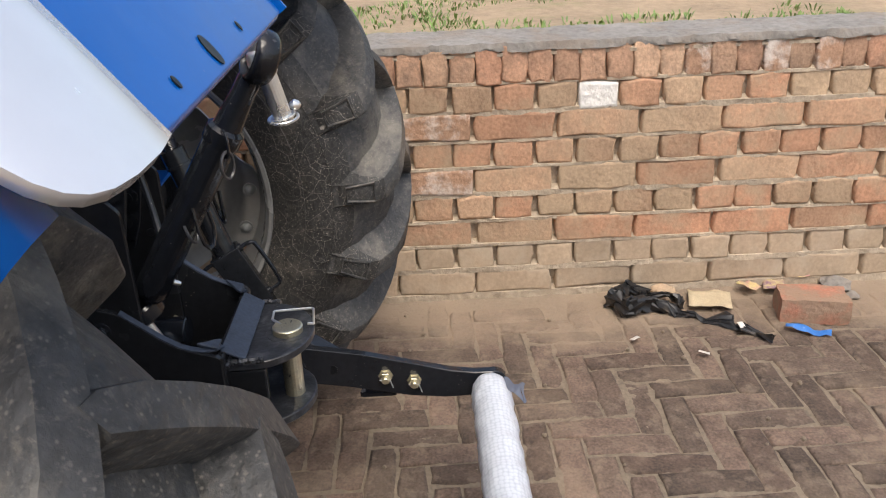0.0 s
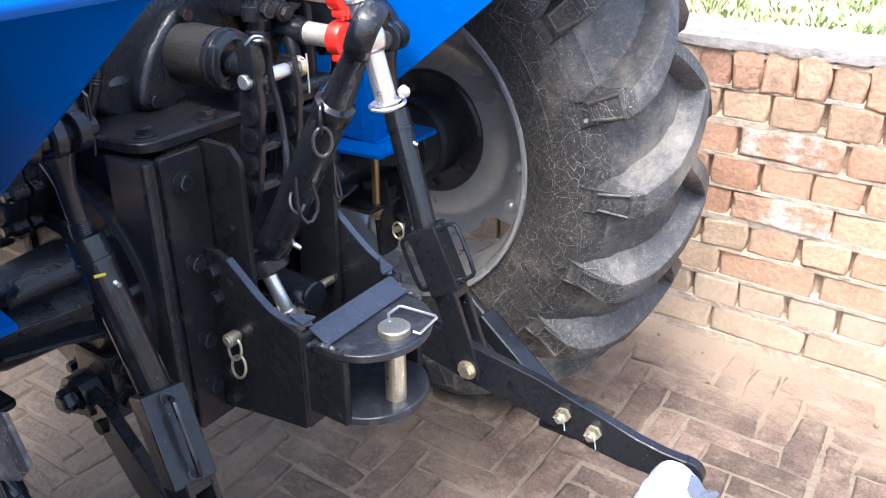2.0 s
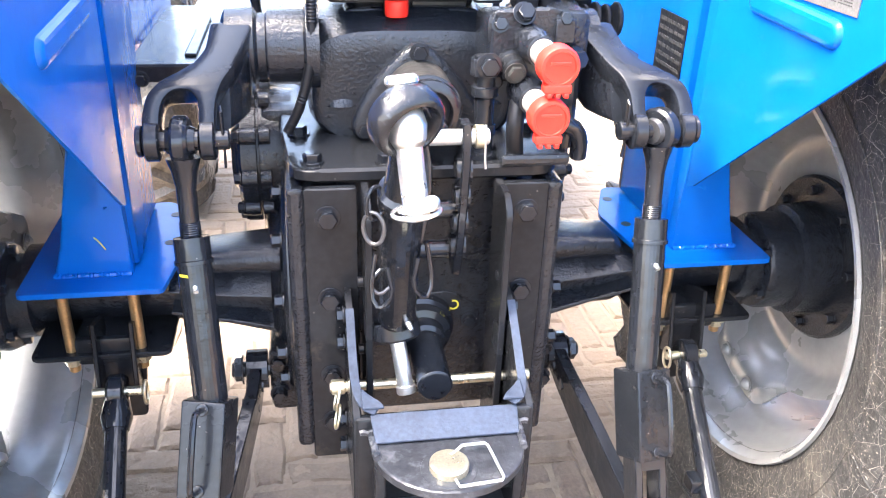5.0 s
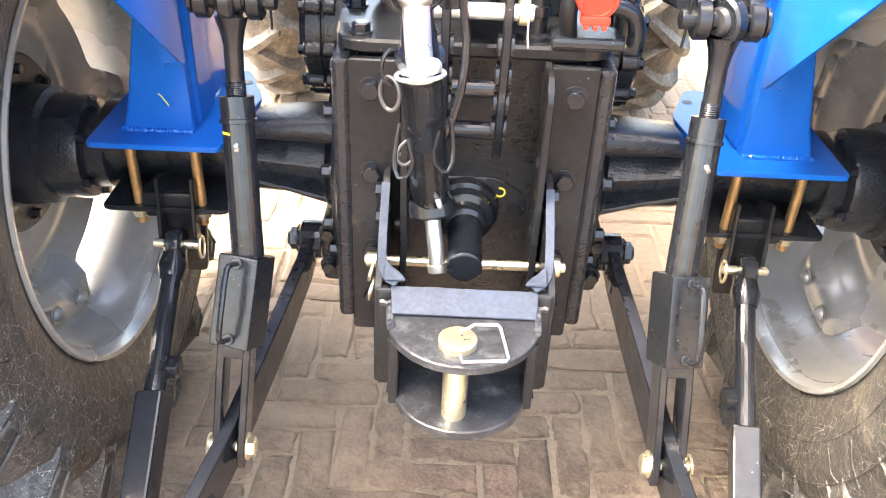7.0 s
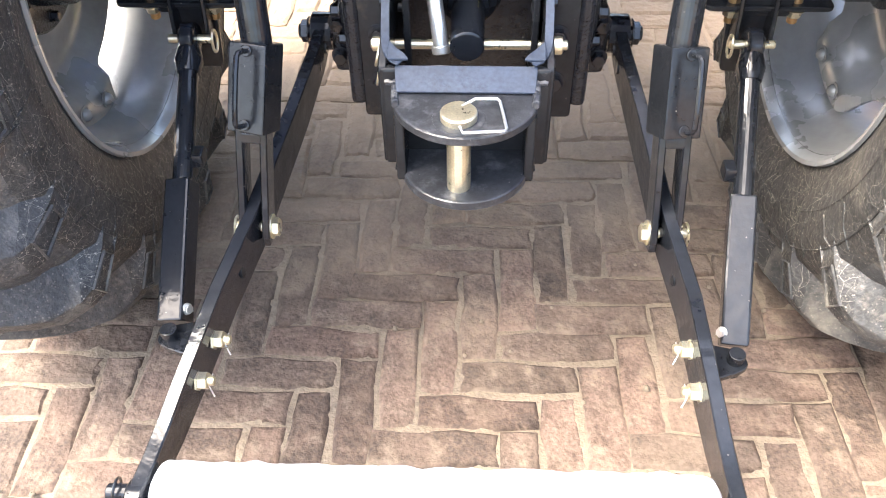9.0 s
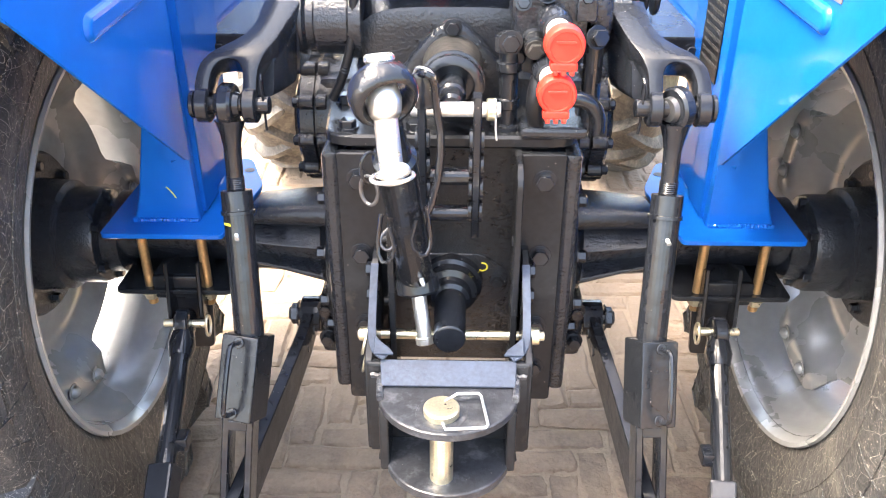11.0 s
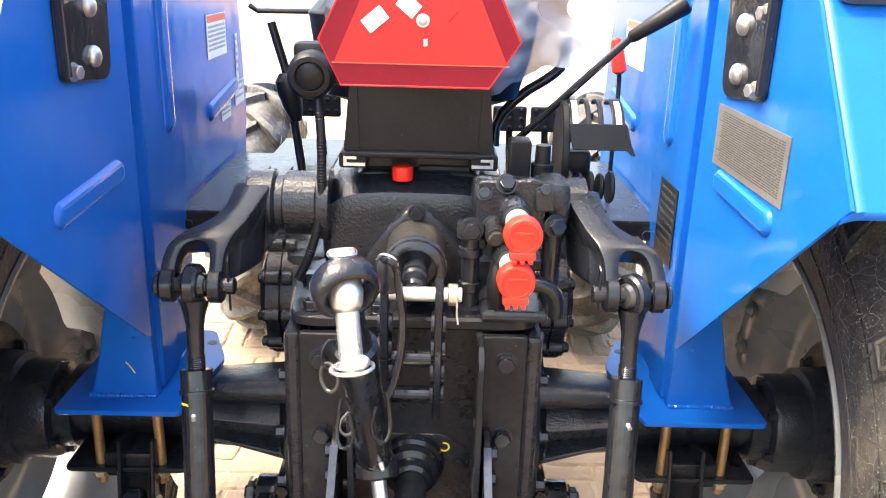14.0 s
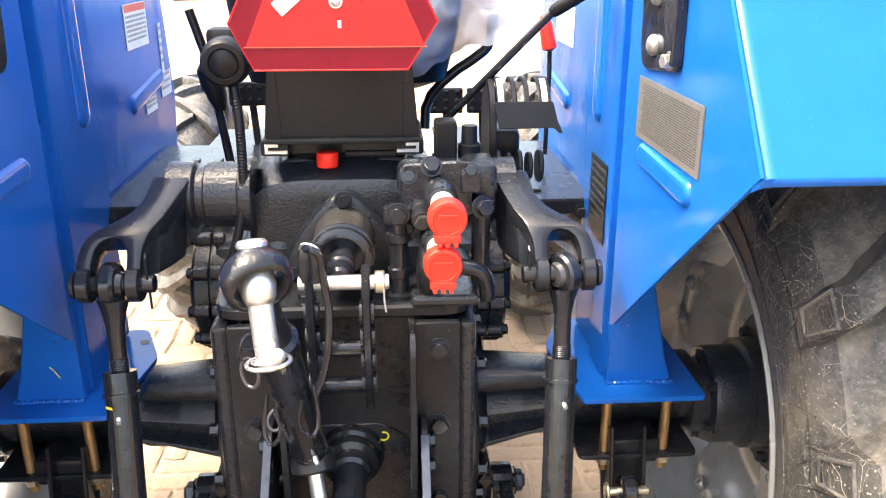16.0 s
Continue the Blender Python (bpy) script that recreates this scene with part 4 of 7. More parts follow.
# cross pin through the bracket with its chain and lynch pin
cp = part("cross_pin", rod((-0.146, -0.054, 0.635), (0.150, -0.054, 0.635), 0.0075), M_GOLD, bracket, "brass-coloured cross pin")
part("pin_knob", rod((0.122, -0.054, 0.635), (0.142, -0.054, 0.635), 0.014), M_GOLD, cp)
part("pin_knob", rod((-0.144, -0.054, 0.635), (-0.124, -0.054, 0.635), 0.011), M_GOLD, cp)
for i, (dz, rad) in enumerate(((-0.016, 0.016), (-0.046, 0.0175))):
    c = V(-0.136, -0.060 - 0.004 * i, 0.635 + dz)
    part("lynch_ring", sweep([c + V(0.004 * math.sin(a), rad * 0.85 * math.cos(a), rad * math.sin(a)) for a in [2 * math.pi * k / 20 for k in range(20)]], 0.0022, seg=7, closed=True), M_GOLD, cp)
for s in (-1, 1):
    for z in (0.735, 0.69, 0.56, 0.51):
        part("bracket_bolt", hexbolt((s * 0.121, -0.02 if z > 0.6 else -0.03, z), (s, 0, 0), 0.011, 0.009), M_BLACK, bracket)

# ---- three-point linkage ----
LINK = {1: [(0.262, 0.165, 0.525), (0.268, 0.10, 0.505), (0.286, 0.0, 0.462), (0.313, -0.21, 0.398), (0.336, -0.33, 0.362), (0.349, -0.46, 0.322), (0.354, -0.53, 0.306), (0.358, -0.585, 0.300), (0.360, -0.640, 0.300)],
        -1: [(-0.262, 0.165, 0.525), (-0.268, 0.10, 0.505), (-0.290, 0.0, 0.462), (-0.332, -0.21, 0.398), (-0.364, -0.33, 0.362), (-0.393, -0.46, 0.322), (-0.406, -0.53, 0.306), (-0.415, -0.585, 0.300), (-0.422, -0.640, 0.300)]}
for s in (-1, 1):
    P = [V(*p) for p in LINK[s]]
    link = part("lower_link", strap(P, (0, -0.25, 1), [0.05, 0.06, 0.076, 0.084, 0.084, 0.080, 0.070, 0.06, 0.056], 0.021), M_BLACK, tractor, "black flat-bar lower link arm")
    # front pivot: eye, pin and nut
    part("pivot_eye", rod(P[0] - V(0.018, 0, 0), P[0] + V(0.018, 0, 0), 0.034), M_BLACK, link)
    part("pivot_pin", rod(V(s * 0.19, 0.165, 0.525), V(s * 0.305, 0.165, 0.525), 0.013), M_BLACK, link)
    part("pivot_nut", hexbolt(V(s * 0.285, 0.165, 0.525), (s, 0, 0), 0.019, 0.014), M_BLACK, link)
    part("pivot_block", box((s * 0.215, 0.165, 0.53), (0.05, 0.10, 0.12), 0.012), M_CAST, link)
    for dy, dz in ((-0.045, 0.045), (-0.045, -0.02)):
        part("block_bolt", hexbolt(V(s * 0.225, 0.165 + dy - 0.008, 0.53 + dz), (0, -1, 0), 0.012, 0.016), M_BLACK, link)
    # rear eye
    part("ball_eye", lathe(P[-1] - V(0.012, -0.008, 0), P[-1] + V(1, 0.008, 0), [(0, 0.026), (0.003, 0.029), (0.021, 0.029), (0.024, 0.026)], 24), M_BLACK, link)
    # fixing bolts of the link's tail, with nuts and split pins on the inner side
    for j, (y, t) in enumerate(((-0.396, 0.0), (-0.457, 0.0))):
        k = 4 + (y + 0.33) / -0.13
        c = P[4].lerp(P[5], min(1, (y + 0.33) / -0.13)) + V(0, 0, 0.002)
        nb = lathe(c - V(s * 0.010, 0, 0), c - V(s * 0.010, 0, 0) - V(s, 0, 0), [(0, 0.016), (0.003, 0.016), (0.003, 0.0135), (0.015, 0.0135), (0.017, 0.0115)], 6)
        rod(c, c - V(s * 0.036, 0, 0), 0.0075, nb, 14)
        n_ = part("tail_bolt", nb, M_GOLD, link, "yellow zinc bolt with castle nut")
        part("split_pin", sweep([c - V(s * 0.030, -0.012, 0), c - V(s * 0.030, 0.010, 0.0), c - V(s * 0.036, 0.016, 0.016)], 0.0012, seg=5), M_ZINC, n_)
    c = P[3].lerp(P[4], 0.625) + V(0, 0, -0.002)
    part("link_hole", rod(c - V(0.0112, 0, 0), c + V(0.0112, 0, 0), 0.011, chamfer=0.0002), M_RUBBLACK, link)
    for f in (0.12, 0.34):
        c = P[0].lerp(P[3], f)
        part("link_bump", lathe(P[0].lerp(P[2], f + 0.05) - V(s * 0.014, 0, 0.004), P[0].lerp(P[2], f + 0.05) + V(s, 0, 0), [(0, 0.012), (0.028, 0.012)], 14), M_BLACK, link)

    # lift arm: cross shaft, deep cast arm, fork
    sh0, sh1 = V(s * 0.15, 0.17, 1.075), V(s * 0.275, 0.17, 1.075)
    arm_secs = [ring((s * 0.232, 0.176, 1.070), (0, 1, 0), (0, 0, 1), 0.092, 0.116, 24, 2.4), ring((s * 0.248, 0.148, 1.058), (0.4 * s, 1, 0), (0, 0.1, 1), 0.072, 0.112, 24, 3.2),
                ring((s * 0.257, 0.108, 1.046), (1, 0.4 * s, 0), (0, 0.3, 1), 0.046, 0.100, 24, 5.0), ring((s * 0.265, 0.070, 1.036), (1, 0.3 * s, 0), (0, 0.4, 1), 0.036, 0.080, 24, 6.0), ring((s * 0.272, 0.034, 1.026), (1, 0.2 * s, 0), (0, 0.5, 1), 0.026, 0.056, 24, 6.0)]
    arm = part("lift_arm", loft(arm_secs), M_ARM, tractor, "black cast lift arm ending in a wishbone fork")
    part("cross_shaft", lathe(sh0, sh1, [(0, 0.052), (0.06, 0.052), (0.064, 0.046), (0.075, 0.046), (0.08, 0.053), (0.118, 0.053), (0.122, 0.046), (0.128, 0.03)], 32), M_CAST, arm)
    wish = [(0.228, -0.03), (0.242, 0.03), (0.253, 0.07), (0.266, 0.100), (0.275, 0.130), (0.277, 0.175), (0.281, 0.190), (0.292, 0.190), (0.297, 0.175), (0.296, 0.142), (0.297, 0.126), (0.304, 0.114),
            (0.318, 0.110), (0.332, 0.116), (0.341, 0.131), (0.344, 0.150), (0.344, 0.175), (0.349, 0.190), (0.360, 0.190), (0.365, 0.175), (0.365, 0.145), (0.358, 0.118), (0.343, 0.098), (0.321, 0.080), (0.302, 0.060), (0.290, 0.03), (0.286, -0.03)]
    part("wishbone", bent_casting(rounded(wish, 0.008, 2), s, 0.105, (0.015, 1.066), (-0.93, -0.367), (-0.50, -0.866), 0.044, 0.004), M_ARM, arm)
    for xe in (0.287, 0.3545):
        part("prong_eye", lathe(V(s * xe - 0.0105, -0.005, 0.997), V(s * xe + 1, -0.005, 0.997), [(0, 0.022), (0.003, 0.026), (0.018, 0.026), (0.021, 0.022)], 24), M_ARM, arm)
    part("fork_pin", rod(V(s * 0.260, -0.005, 0.997), V(s * 0.371, -0.005, 0.997), 0.0135, chamfer=0.002), M_BLACK, arm)
    part("pin_collar", rod(V(s * 0.3655, -0.005, 0.997), V(s * 0.374, -0.005, 0.997), 0.020, chamfer=0.002), M_BLACK, arm)
    c = V(s * 0.268, -0.012, 1.0)
    part("split_pin", sweep([c + V(0, 0.004, -0.040), c + V(0.001, 0, -0.01), c + V(0, -0.004, 0.034), c + V(0, 0.004, 0.044), c + V(0, 0.006, 0.005)], 0.002, seg=6, smooth=1), M_BLACK, arm)

    # lift rod
    A, B, C = V(s * 0.320, -0.005, 0.997), V(s * 0.318, -0.029, 0.874), V(s * 0.306, -0.100, 0.665)
    D, E_ = V(s * (0.305 if s > 0 else 0.319), -0.158, 0.548), V(s * (0.310 if s > 0 else 0.330), -0.210, 0.398)
    lr = part("lift_rod", lathe(B, C, [(0, 0.016), (0.001, 0.0235), (0.030, 0.0235), (0.031, 0.0255), (0.036, 0.0255), (0.037, 0.0225), ((C - B).length + 0.01, 0.0225)], 28), M_BLACK, tractor, "black tubular lift rod with levelling box")
    ea = V(0.88, 0.47, 0).normalized() if s > 0 else V(1, -0.06, 0).normalized()      # the eye turns on its ball
    part("rod_eye", lathe(A - ea * 0.0105, A + ea, [(0, 0.019), (0.0, 0.028), (0.004, 0.0315), (0.017, 0.0315), (0.021, 0.028), (0.021, 0.019)], 32), M_BLACK, lr)
    part("ball", lathe(A - ea * 0.018, A + ea, [(0, 0.0165), (0.006, 0.0185), (0.018, 0.0205), (0.030, 0.0185), (0.036, 0.0165)], 24), M_WIRE if s > 0 else M_BLACK, lr)
    n = (B - A).normalized()
    part("rod_neck", sweep([A + n * 0.022, A + n * 0.040, A + n * 0.060, B + n * 0.004], [0.0225, 0.0165, 0.0130, 0.0122], seg=18), M_BLACK, lr)
    part("thread", lathe(B - n * 0.02, B, sum([[(0.0 + 0.003 * i, 0.0130), (0.0015 + 0.003 * i, 0.0140)] for i in range(8)], []), 18), M_BLACK, lr)
    g = (C - B).normalized()
    part("grease_nipple", lathe(B.lerp(C, 0.22) + V(0, -0.021, -0.008), B.lerp(C, 0.22) + V(0.25, -1, -0.4), [(0, 0.004), (0.006, 0.004), (0.008, 0.0028), (0.012, 0.0035)], 10), M_ZINC, lr)
    if s < 0:
        part("paint_mark", strap([B.lerp(C, 0.22) + V(-0.018, -0.0142, 0.004), B.lerp(C, 0.22) + V(-0.007, -0.0226, 0.006)], (0, 0, 1), 0.004, 0.001), bpy.data.materials["yellow_paint_mark"], lr)
    front = V(s * 0.25, -0.95, 0)                # the box is turned a little outwards
    fr = frame_to(C, D, front)
    L_ = (D - C).length
    bx = box((0, 0, L_ / 2), (0.060, 0.058, L_), 0.0035)
    bmesh.ops.transform(bx, matrix=fr, verts=bx.verts)
    lb = part("levelling_box", bx, M_SATIN, lr, "square black levelling box")
    out = fr.to_3x3() @ V(0, 1, 0)
    q0, q1 = C.lerp(D, 0.08), C.lerp(D, 0.90)
    for side in (1, -1) if s > 0 else (1,):      # bent wire handles on the faces
        o = out * side
        part("wire_handle", sweep([q0 + o * 0.026, q0 + o * 0.052, q0.lerp(q1, 0.08) + o * 0.060, q0.lerp(q1, 0.92) + o * 0.060, q1 + o * 0.052, q1 + o * 0.026], 0.0042, seg=8, smooth=1), M_BLACK, lr, "black bent-wire handle")
        for q in (q0, q1):
            part("handle_boss", rod(q + o * 0.026, q + o * 0.034, 0.0085), M_BLACK, lr)
    # lower fork round the link
    dn = (E_ - D).normalized()
    for d in (-0.0180, 0.0180):
        o = V(d, 0, 0)
        part("fork_plate", strap([D - dn * 0.010 + o, D + dn * 0.03 + o, E_ + dn * 0.006 + o, E_ + dn * 0.026 + o], (0, -1, -0.3), (0.050, 0.052, 0.052, 0.034), 0.0115), M_BLACK, lr)
    part("fork_bridge", box(tuple(D + dn * 0.004), (0.046, 0.050, 0.018), 0.004, frame_to((0, 0, 0), dn, (0, -1, 0))), M_BLACK, lr)
    fb = hexbolt(E_ - V(s * 0.024, 0, 0), (-s, 0, 0), 0.0150, 0.010, dome=False)
    rod(E_ - V(s * 0.024, 0, 0), E_ + V(s * 0.036, 0, 0), 0.008, fb, 14)
    fbo = part("fork_bolt", fb, M_GOLD, lr, "yellow zinc fork bolt")
    c = E_ + V(s * 0.032, -0.004, 0)
    part("lynch_ring", sweep([c + V(0.002, 0.017 * math.cos(a), 0.020 * math.sin(a)) for a in [2 * math.pi * k / 18 for k in range(18)]], 0.0022, seg=6, closed=True), M_GOLD, fbo)

    # stabiliser between axle bracket and link
    S0, S1 = V(s * 0.470, 0.10, 0.590), V(s * (0.416 if s > 0 else 0.446), -0.345, 0.288 if s > 0 else 0.318)
    st = part("stabiliser_bar", rod(S0.lerp(S1, 0.12), S0.lerp(S1, 0.62), 0.0165), M_BLACK, tractor, "black telescopic stabiliser bar")
    fr = frame_to(S0.lerp(S1, 0.56), S1, (1, 0, 0.2))
    L_ = (S1 - S0.lerp(S1, 0.56)).length
    bx = box((0, 0, L_ / 2), (0.042, 0.042, L_), 0.004)
    bmesh.ops.transform(bx, matrix=fr, verts=bx.verts)
    part("sleeve", bx, M_BLACK, st)
    part("end_eye", rod(S0.lerp(S1, 0.08) - V(0.014, 0, 0), S0.lerp(S1, 0.08) + V(0.014, 0, 0), 0.028, chamfer=0.005), M_BLACK, st)
    part("end_neck", sweep([S0.lerp(S1, 0.10), S0.lerp(S1, 0.16), S0.lerp(S1, 0.2)], [0.018, 0.024, 0.019], seg=16), M_BLACK, st)
    dS = (S1 - S0).normalized()
    for d in (-0.028, 0.028):
        part("yoke_plate", strap([S0 + V(d, 0.03, 0.07), S0 + V(d, 0.0, -0.035)], (0, 1, 0), (0.07, 0.05), 0.008), M_PLATE, st)
    yb = rod(S0.lerp(S1, 0.08) - V(0.037, 0, 0), S0.lerp(S1, 0.08) + V(0.037, 0, 0), 0.007)
    yo = part("yoke_pin", yb, M_GOLD, st, "yellow zinc yoke pin")
    c = S0.lerp(S1, 0.08) - V(s * 0.040, 0.006, 0)
    part("lynch_ring", sweep([c + V(0.003, 0.014 * math.cos(a), 0.019 * math.sin(a)) for a in [2 * math.pi * k / 18 for k in range(18)]], 0.0024, seg=6, closed=True), M_GOLD, yo)
    part("sleeve_clip", box(tuple(S0.lerp(S1, 0.48) + V(s * -0.024, 0, 0)), (0.02, 0.03, 0.025), 0.004), M_BLACK, st)
    # ear bolted on the link
    ez = S1 + dS * 0.035
    lp = P[4].lerp(P[5], 0.25)
    ex = ez.x * s - lp.x * s - 0.008
    ear = rounded([(-0.020, 0.004), (-0.006, 0.022), (ex, 0.040), (ex, -0.045), (0.004, -0.024), (-0.018, -0.012)], 0.010)
    part("link_ear", slab(ear, ez + V(0, 0, 0.022), (-s, 0, 0), (0, 1, 0), 0.012 * s, 0.002), M_BLACK, st)
    part("ear_pin", rod(ez - V(0, 0, 0.008), ez + V(0, 0, 0.040), 0.013), M_BLACK, st)
    part("sleeve_screw", hexbolt(S1 - dS * 0.02 + V(-s * 0.02, -0.006, 0.01), (-s, -0.6, 0.4), 0.007, 0.007), M_ZINC, st)

# ---- top link, hung up on the housing ----
T0, T1 = V(-0.050, -0.050, 0.720), V(-0.070, -0.290, 1.112)
td = (T1 - T0).normalized()
LT = (T1 - T0).length
tl = part("top_link", lathe(T0, T1, [(0.03, 0.014), (0.045, 0.0225), (0.055, 0.027), (0.075, 0.026), (0.09, 0.0255), (0.32, 0.0245), (0.325, 0.027), (0.345, 0.027), (0.35, 0.021), (0.40, 0.0165), (LT - 0.03, 0.0165)], 28), M_BLACK, tractor, "black top link with chrome pins, hung up by a wire clip")
# ring end: axis of the ball's hole
pa = V(0.10, -0.22, -0.97).normalized()
ra = V(0.40, -0.83, -0.40).normalized()
part("ring_end", lathe(T1 - ra * 0.017, T1 + ra, [(0.017, 0.0225), (0.004, 0.0255), (0, 0.029), (0.001, 0.033), (0.005, 0.0365), (0.012, 0.038), (0.022, 0.038), (0.029, 0.0365), (0.033, 0.033), (0.034, 0.029), (0.031, 0.0265), (0.017, 0.0225)], 40, caps=False), M_CHIP, tl, "black ring end with chipped paint")
part("ball", lathe(T1 - pa * 0.020, T1 + pa, [(0.006, 0.0120), (0.012, 0.0165), (0.026, 0.0200), (0.039, 0.0180), (0.046, 0.0145)], 28), M_ZINC, tl)
pp = part("top_pin", rod(T1 - pa * 0.036, T1 + pa * 0.098, 0.0132), M_ZINC, tl, "bright zinc linkage pin")
part("pin_head", rod(T1 - pa * 0.042, T1 - pa * 0.032, 0.0165, chamfer=0.003), M_ZINC, pp)
q = T1 + pa * 0.090
sx = pa.cross(V(0, 1, 0)).normalized()
part("clip_plate", sweep([q + sx * 0.0235 * math.cos(a) + pa.cross(sx) * 0.020 * math.sin(a) + pa * 0.003 * math.sin(a) for a in [2 * math.pi * k / 24 for k in range(24)]], 0.0024, seg=7, closed=True), M_ZINC, pp, "round spring clip")
part("clip_washer", rod(q - pa * 0.004, q - pa * 0.001, 0.0185, chamfer=0.0006), M_ZINC, pp)
part("clip_ball", lathe(q + sx * 0.014 - pa * 0.014 + V(0, -0.012, 0), q + sx * 0.014 + V(0, -1, 0), [(0, 0.004), (0.006, 0.0085), (0.012, 0.006), (0.015, 0.002)], 16), M_ZINC, pp)
# lower ball and pin
pb = V(0.14, -0.35, -0.92).normalized()
part("lower_ring", lathe(T0 + td * 0.012 - pb * 0.014, T0 + pb, [(0, 0.018), (0, 0.030), (0.004, 0.034), (0.024, 0.034), (0.028, 0.030), (0.028, 0.018)], 28), M_BLACK, tl)
part("lower_pin", rod(T0 + pb * 0.005, T0 + pb * 0.085, 0.0115), M_ZINC, tl, "bright zinc lower pin")
part("pin_tip", rod(T0 + pb * 0.078, T0 + pb * 0.090, 0.0145), M_ZINC, tl)
# ear clips of wire on the link body
for f, o in ((0.0, -0.030), (0.02, 0.030)):
    c = T0 + td * (0.21 + f)
    part("wire_clip", sweep([c + V(o, -0.012, 0.01), c + V(o * 1.25, -0.02, -0.04), c + V(o * 0.9, -0.03, -0.058), c + V(o * 0.35, -0.034, -0.035), c + V(o * 0.6, -0.03, 0.0)], 0.003, seg=8, smooth=1), M_BLACK, tl, "dark bent-wire clip")
c = T0 + td * 0.175
part("wire_clip", sweep([c + V(-0.020, -0.010, 0.012), c + V(-0.034, -0.018, 0.002), c + V(-0.036, -0.024, -0.010), c + V(-0.026, -0.028, -0.018), c + V(-0.014, -0.026, -0.008)], 0.0021, seg=8, smooth=2), M_WIRE, tl, "small bent steel clip")
for k, (dz, w_) in enumerate(((0.0, 0.010), (-0.030, 0.011))):          # two links of a chain beside the pin
    c = T0 + td * 0.33 + V(-0.030 - 0.002 * k, -0.010, dz)
    part("chain_link", sweep([c + V(w_ * math.cos(a), 0.006 * math.cos(a) * (1 - 2 * k), 0.019 * math.sin(a)) for a in [2 * math.pi * q / 18 for q in range(18)]], 0.0023, seg=7, closed=True), M_WIRE if k else M_BLACK, tl)
part("grease_nipple", lathe(T0 + td * 0.075 + V(0.012, -0.02, -0.012), T0 + td * 0.075 + V(0.4, -1, -0.6), [(0, 0.004), (0.007, 0.004), (0.012, 0.003)], 10), M_ZINC, tl)

# ---- rocker for the top link ----
rk = None
for x in (-0.040, 0.036):
    b = strap([V(x, -0.052, 1.030), V(x, -0.052, 0.985), V(x, -0.045, 0.93), V(x, -0.030, 0.85), V(x, -0.020, 0.805)], (0, 1, 0), (0.030, 0.042, 0.044, 0.044, 0.034), 0.012)
    ob = part("rocker_bar" if rk else "top_link_rocker", b, M_BLACK, rk or tractor, "" if rk else "black rocker with drilled bars for the top link")
    rk = rk or ob
    for z, y in ((0.965, -0.05), (0.925, -0.045), (0.885, -0.038), (0.845, -0.03)):
        b = lathe(V(x - 0.010, y, z), V(x + 1, y, z), [(0, 0.0105), (0, 0.018), (0.020, 0.018), (0.020, 0.0105)], 20)
        part("bush", b, M_BLACK, rk)
        part("bush_hole", rod(V(x - 0.0105, y, z), V(x + 0.0105, y, z), 0.0103, chamfer=0.0002), M_RUBBLACK, rk)
part("rocker_pin", rod((-0.056, -0.052, 1.010), (0.068, -0.052, 1.010), 0.0105), M_ZINC, rk, "bright zinc rocker pin")
part("pin_end", rod((0.048, -0.052, 1.010), (0.062, -0.052, 1.010), 0.0155), M_GOLD, rk)
part("split_pin", sweep([V(0.060, -0.066, 1.03), V(0.061, -0.066, 0.985), V(0.063, -0.064, 0.97)], 0.0014, seg=5), M_ZINC, rk)
for z, y in ((0.90, -0.03), (0.835, -0.02)):
    part("spacer", rod((-0.04, y, z), (0.036, y, z), 0.013), M_BLACK, rk)
hook = [V(-0.046, -0.058, 1.060), V(-0.036, -0.075, 1.068), V(-0.022, -0.075, 1.060), V(-0.020, -0.068, 1.02), V(-0.012, -0.075, 0.97), V(-0.020, -0.09, 0.90), V(-0.045, -0.105, 0.845), V(-0.062, -0.11, 0.835)]
part("hook_strap", box((-0.036, -0.055, 1.040), (0.034, 0.034, 0.055), 0.010), M_BLACK, rk)
part("hanger_wire", sweep(hook, 0.0055, seg=9, smooth=1), M_BLACK, rk, "black bent hanger rod")
part("hook_wire", sweep([V(-0.05, -0.06, 1.062), V(-0.045, -0.07, 1.075), V(-0.03, -0.072, 1.072), V(-0.024, -0.07, 1.064)], 0.0018, seg=6, smooth=1), M_ZINC, rk)

# ---- hydraulic lift housing ----
secs = []
for y, w, z1, pw in ((0.150, 0.27, 1.07, 3.5), (0.162, 0.305, 1.098, 4), (0.20, 0.32, 1.118, 4.5), (0.26, 0.30, 1.130, 4.5), (0.55, 0.26, 1.12, 4.5), (0.75, 0.24, 1.08, 4)):
    secs.append(ring((0, y, (0.93 + z1) / 2), (1, 0, 0), (0, 0, 1), w, z1 - 0.93, 28, pw))
housing = part("lift_housing", loft(secs), M_CAST, tractor, "black rough-cast hydraulic lift housing")
fl_o = rounded([(0.0, 0.068), (0.070, 0.002), (0.104, -0.070), (0.074, -0.095), (-0.074, -0.095), (-0.104, -0.070), (-0.070, 0.002)], [0.035, 0.05, 0.03, 0.02, 0.02, 0.03, 0.05], 6)
part("flange", pillow(fl_o, (0, 0.158, 1.030), (1, 0, 0), (0, 0, 1), 0.034, 0.010), M_CAST, housing, "thick arched cast flange")
part("shoulder", loft([ring((0, y, z), (1, 0, 0), (0, 0, 1), w, h, 24, 5) for y, z, w, h in ((0.200, 1.108, 0.19, 0.010), (0.208, 1.112, 0.20, 0.022), (0.26, 1.118, 0.21, 0.026))]), M_CAST, housing)
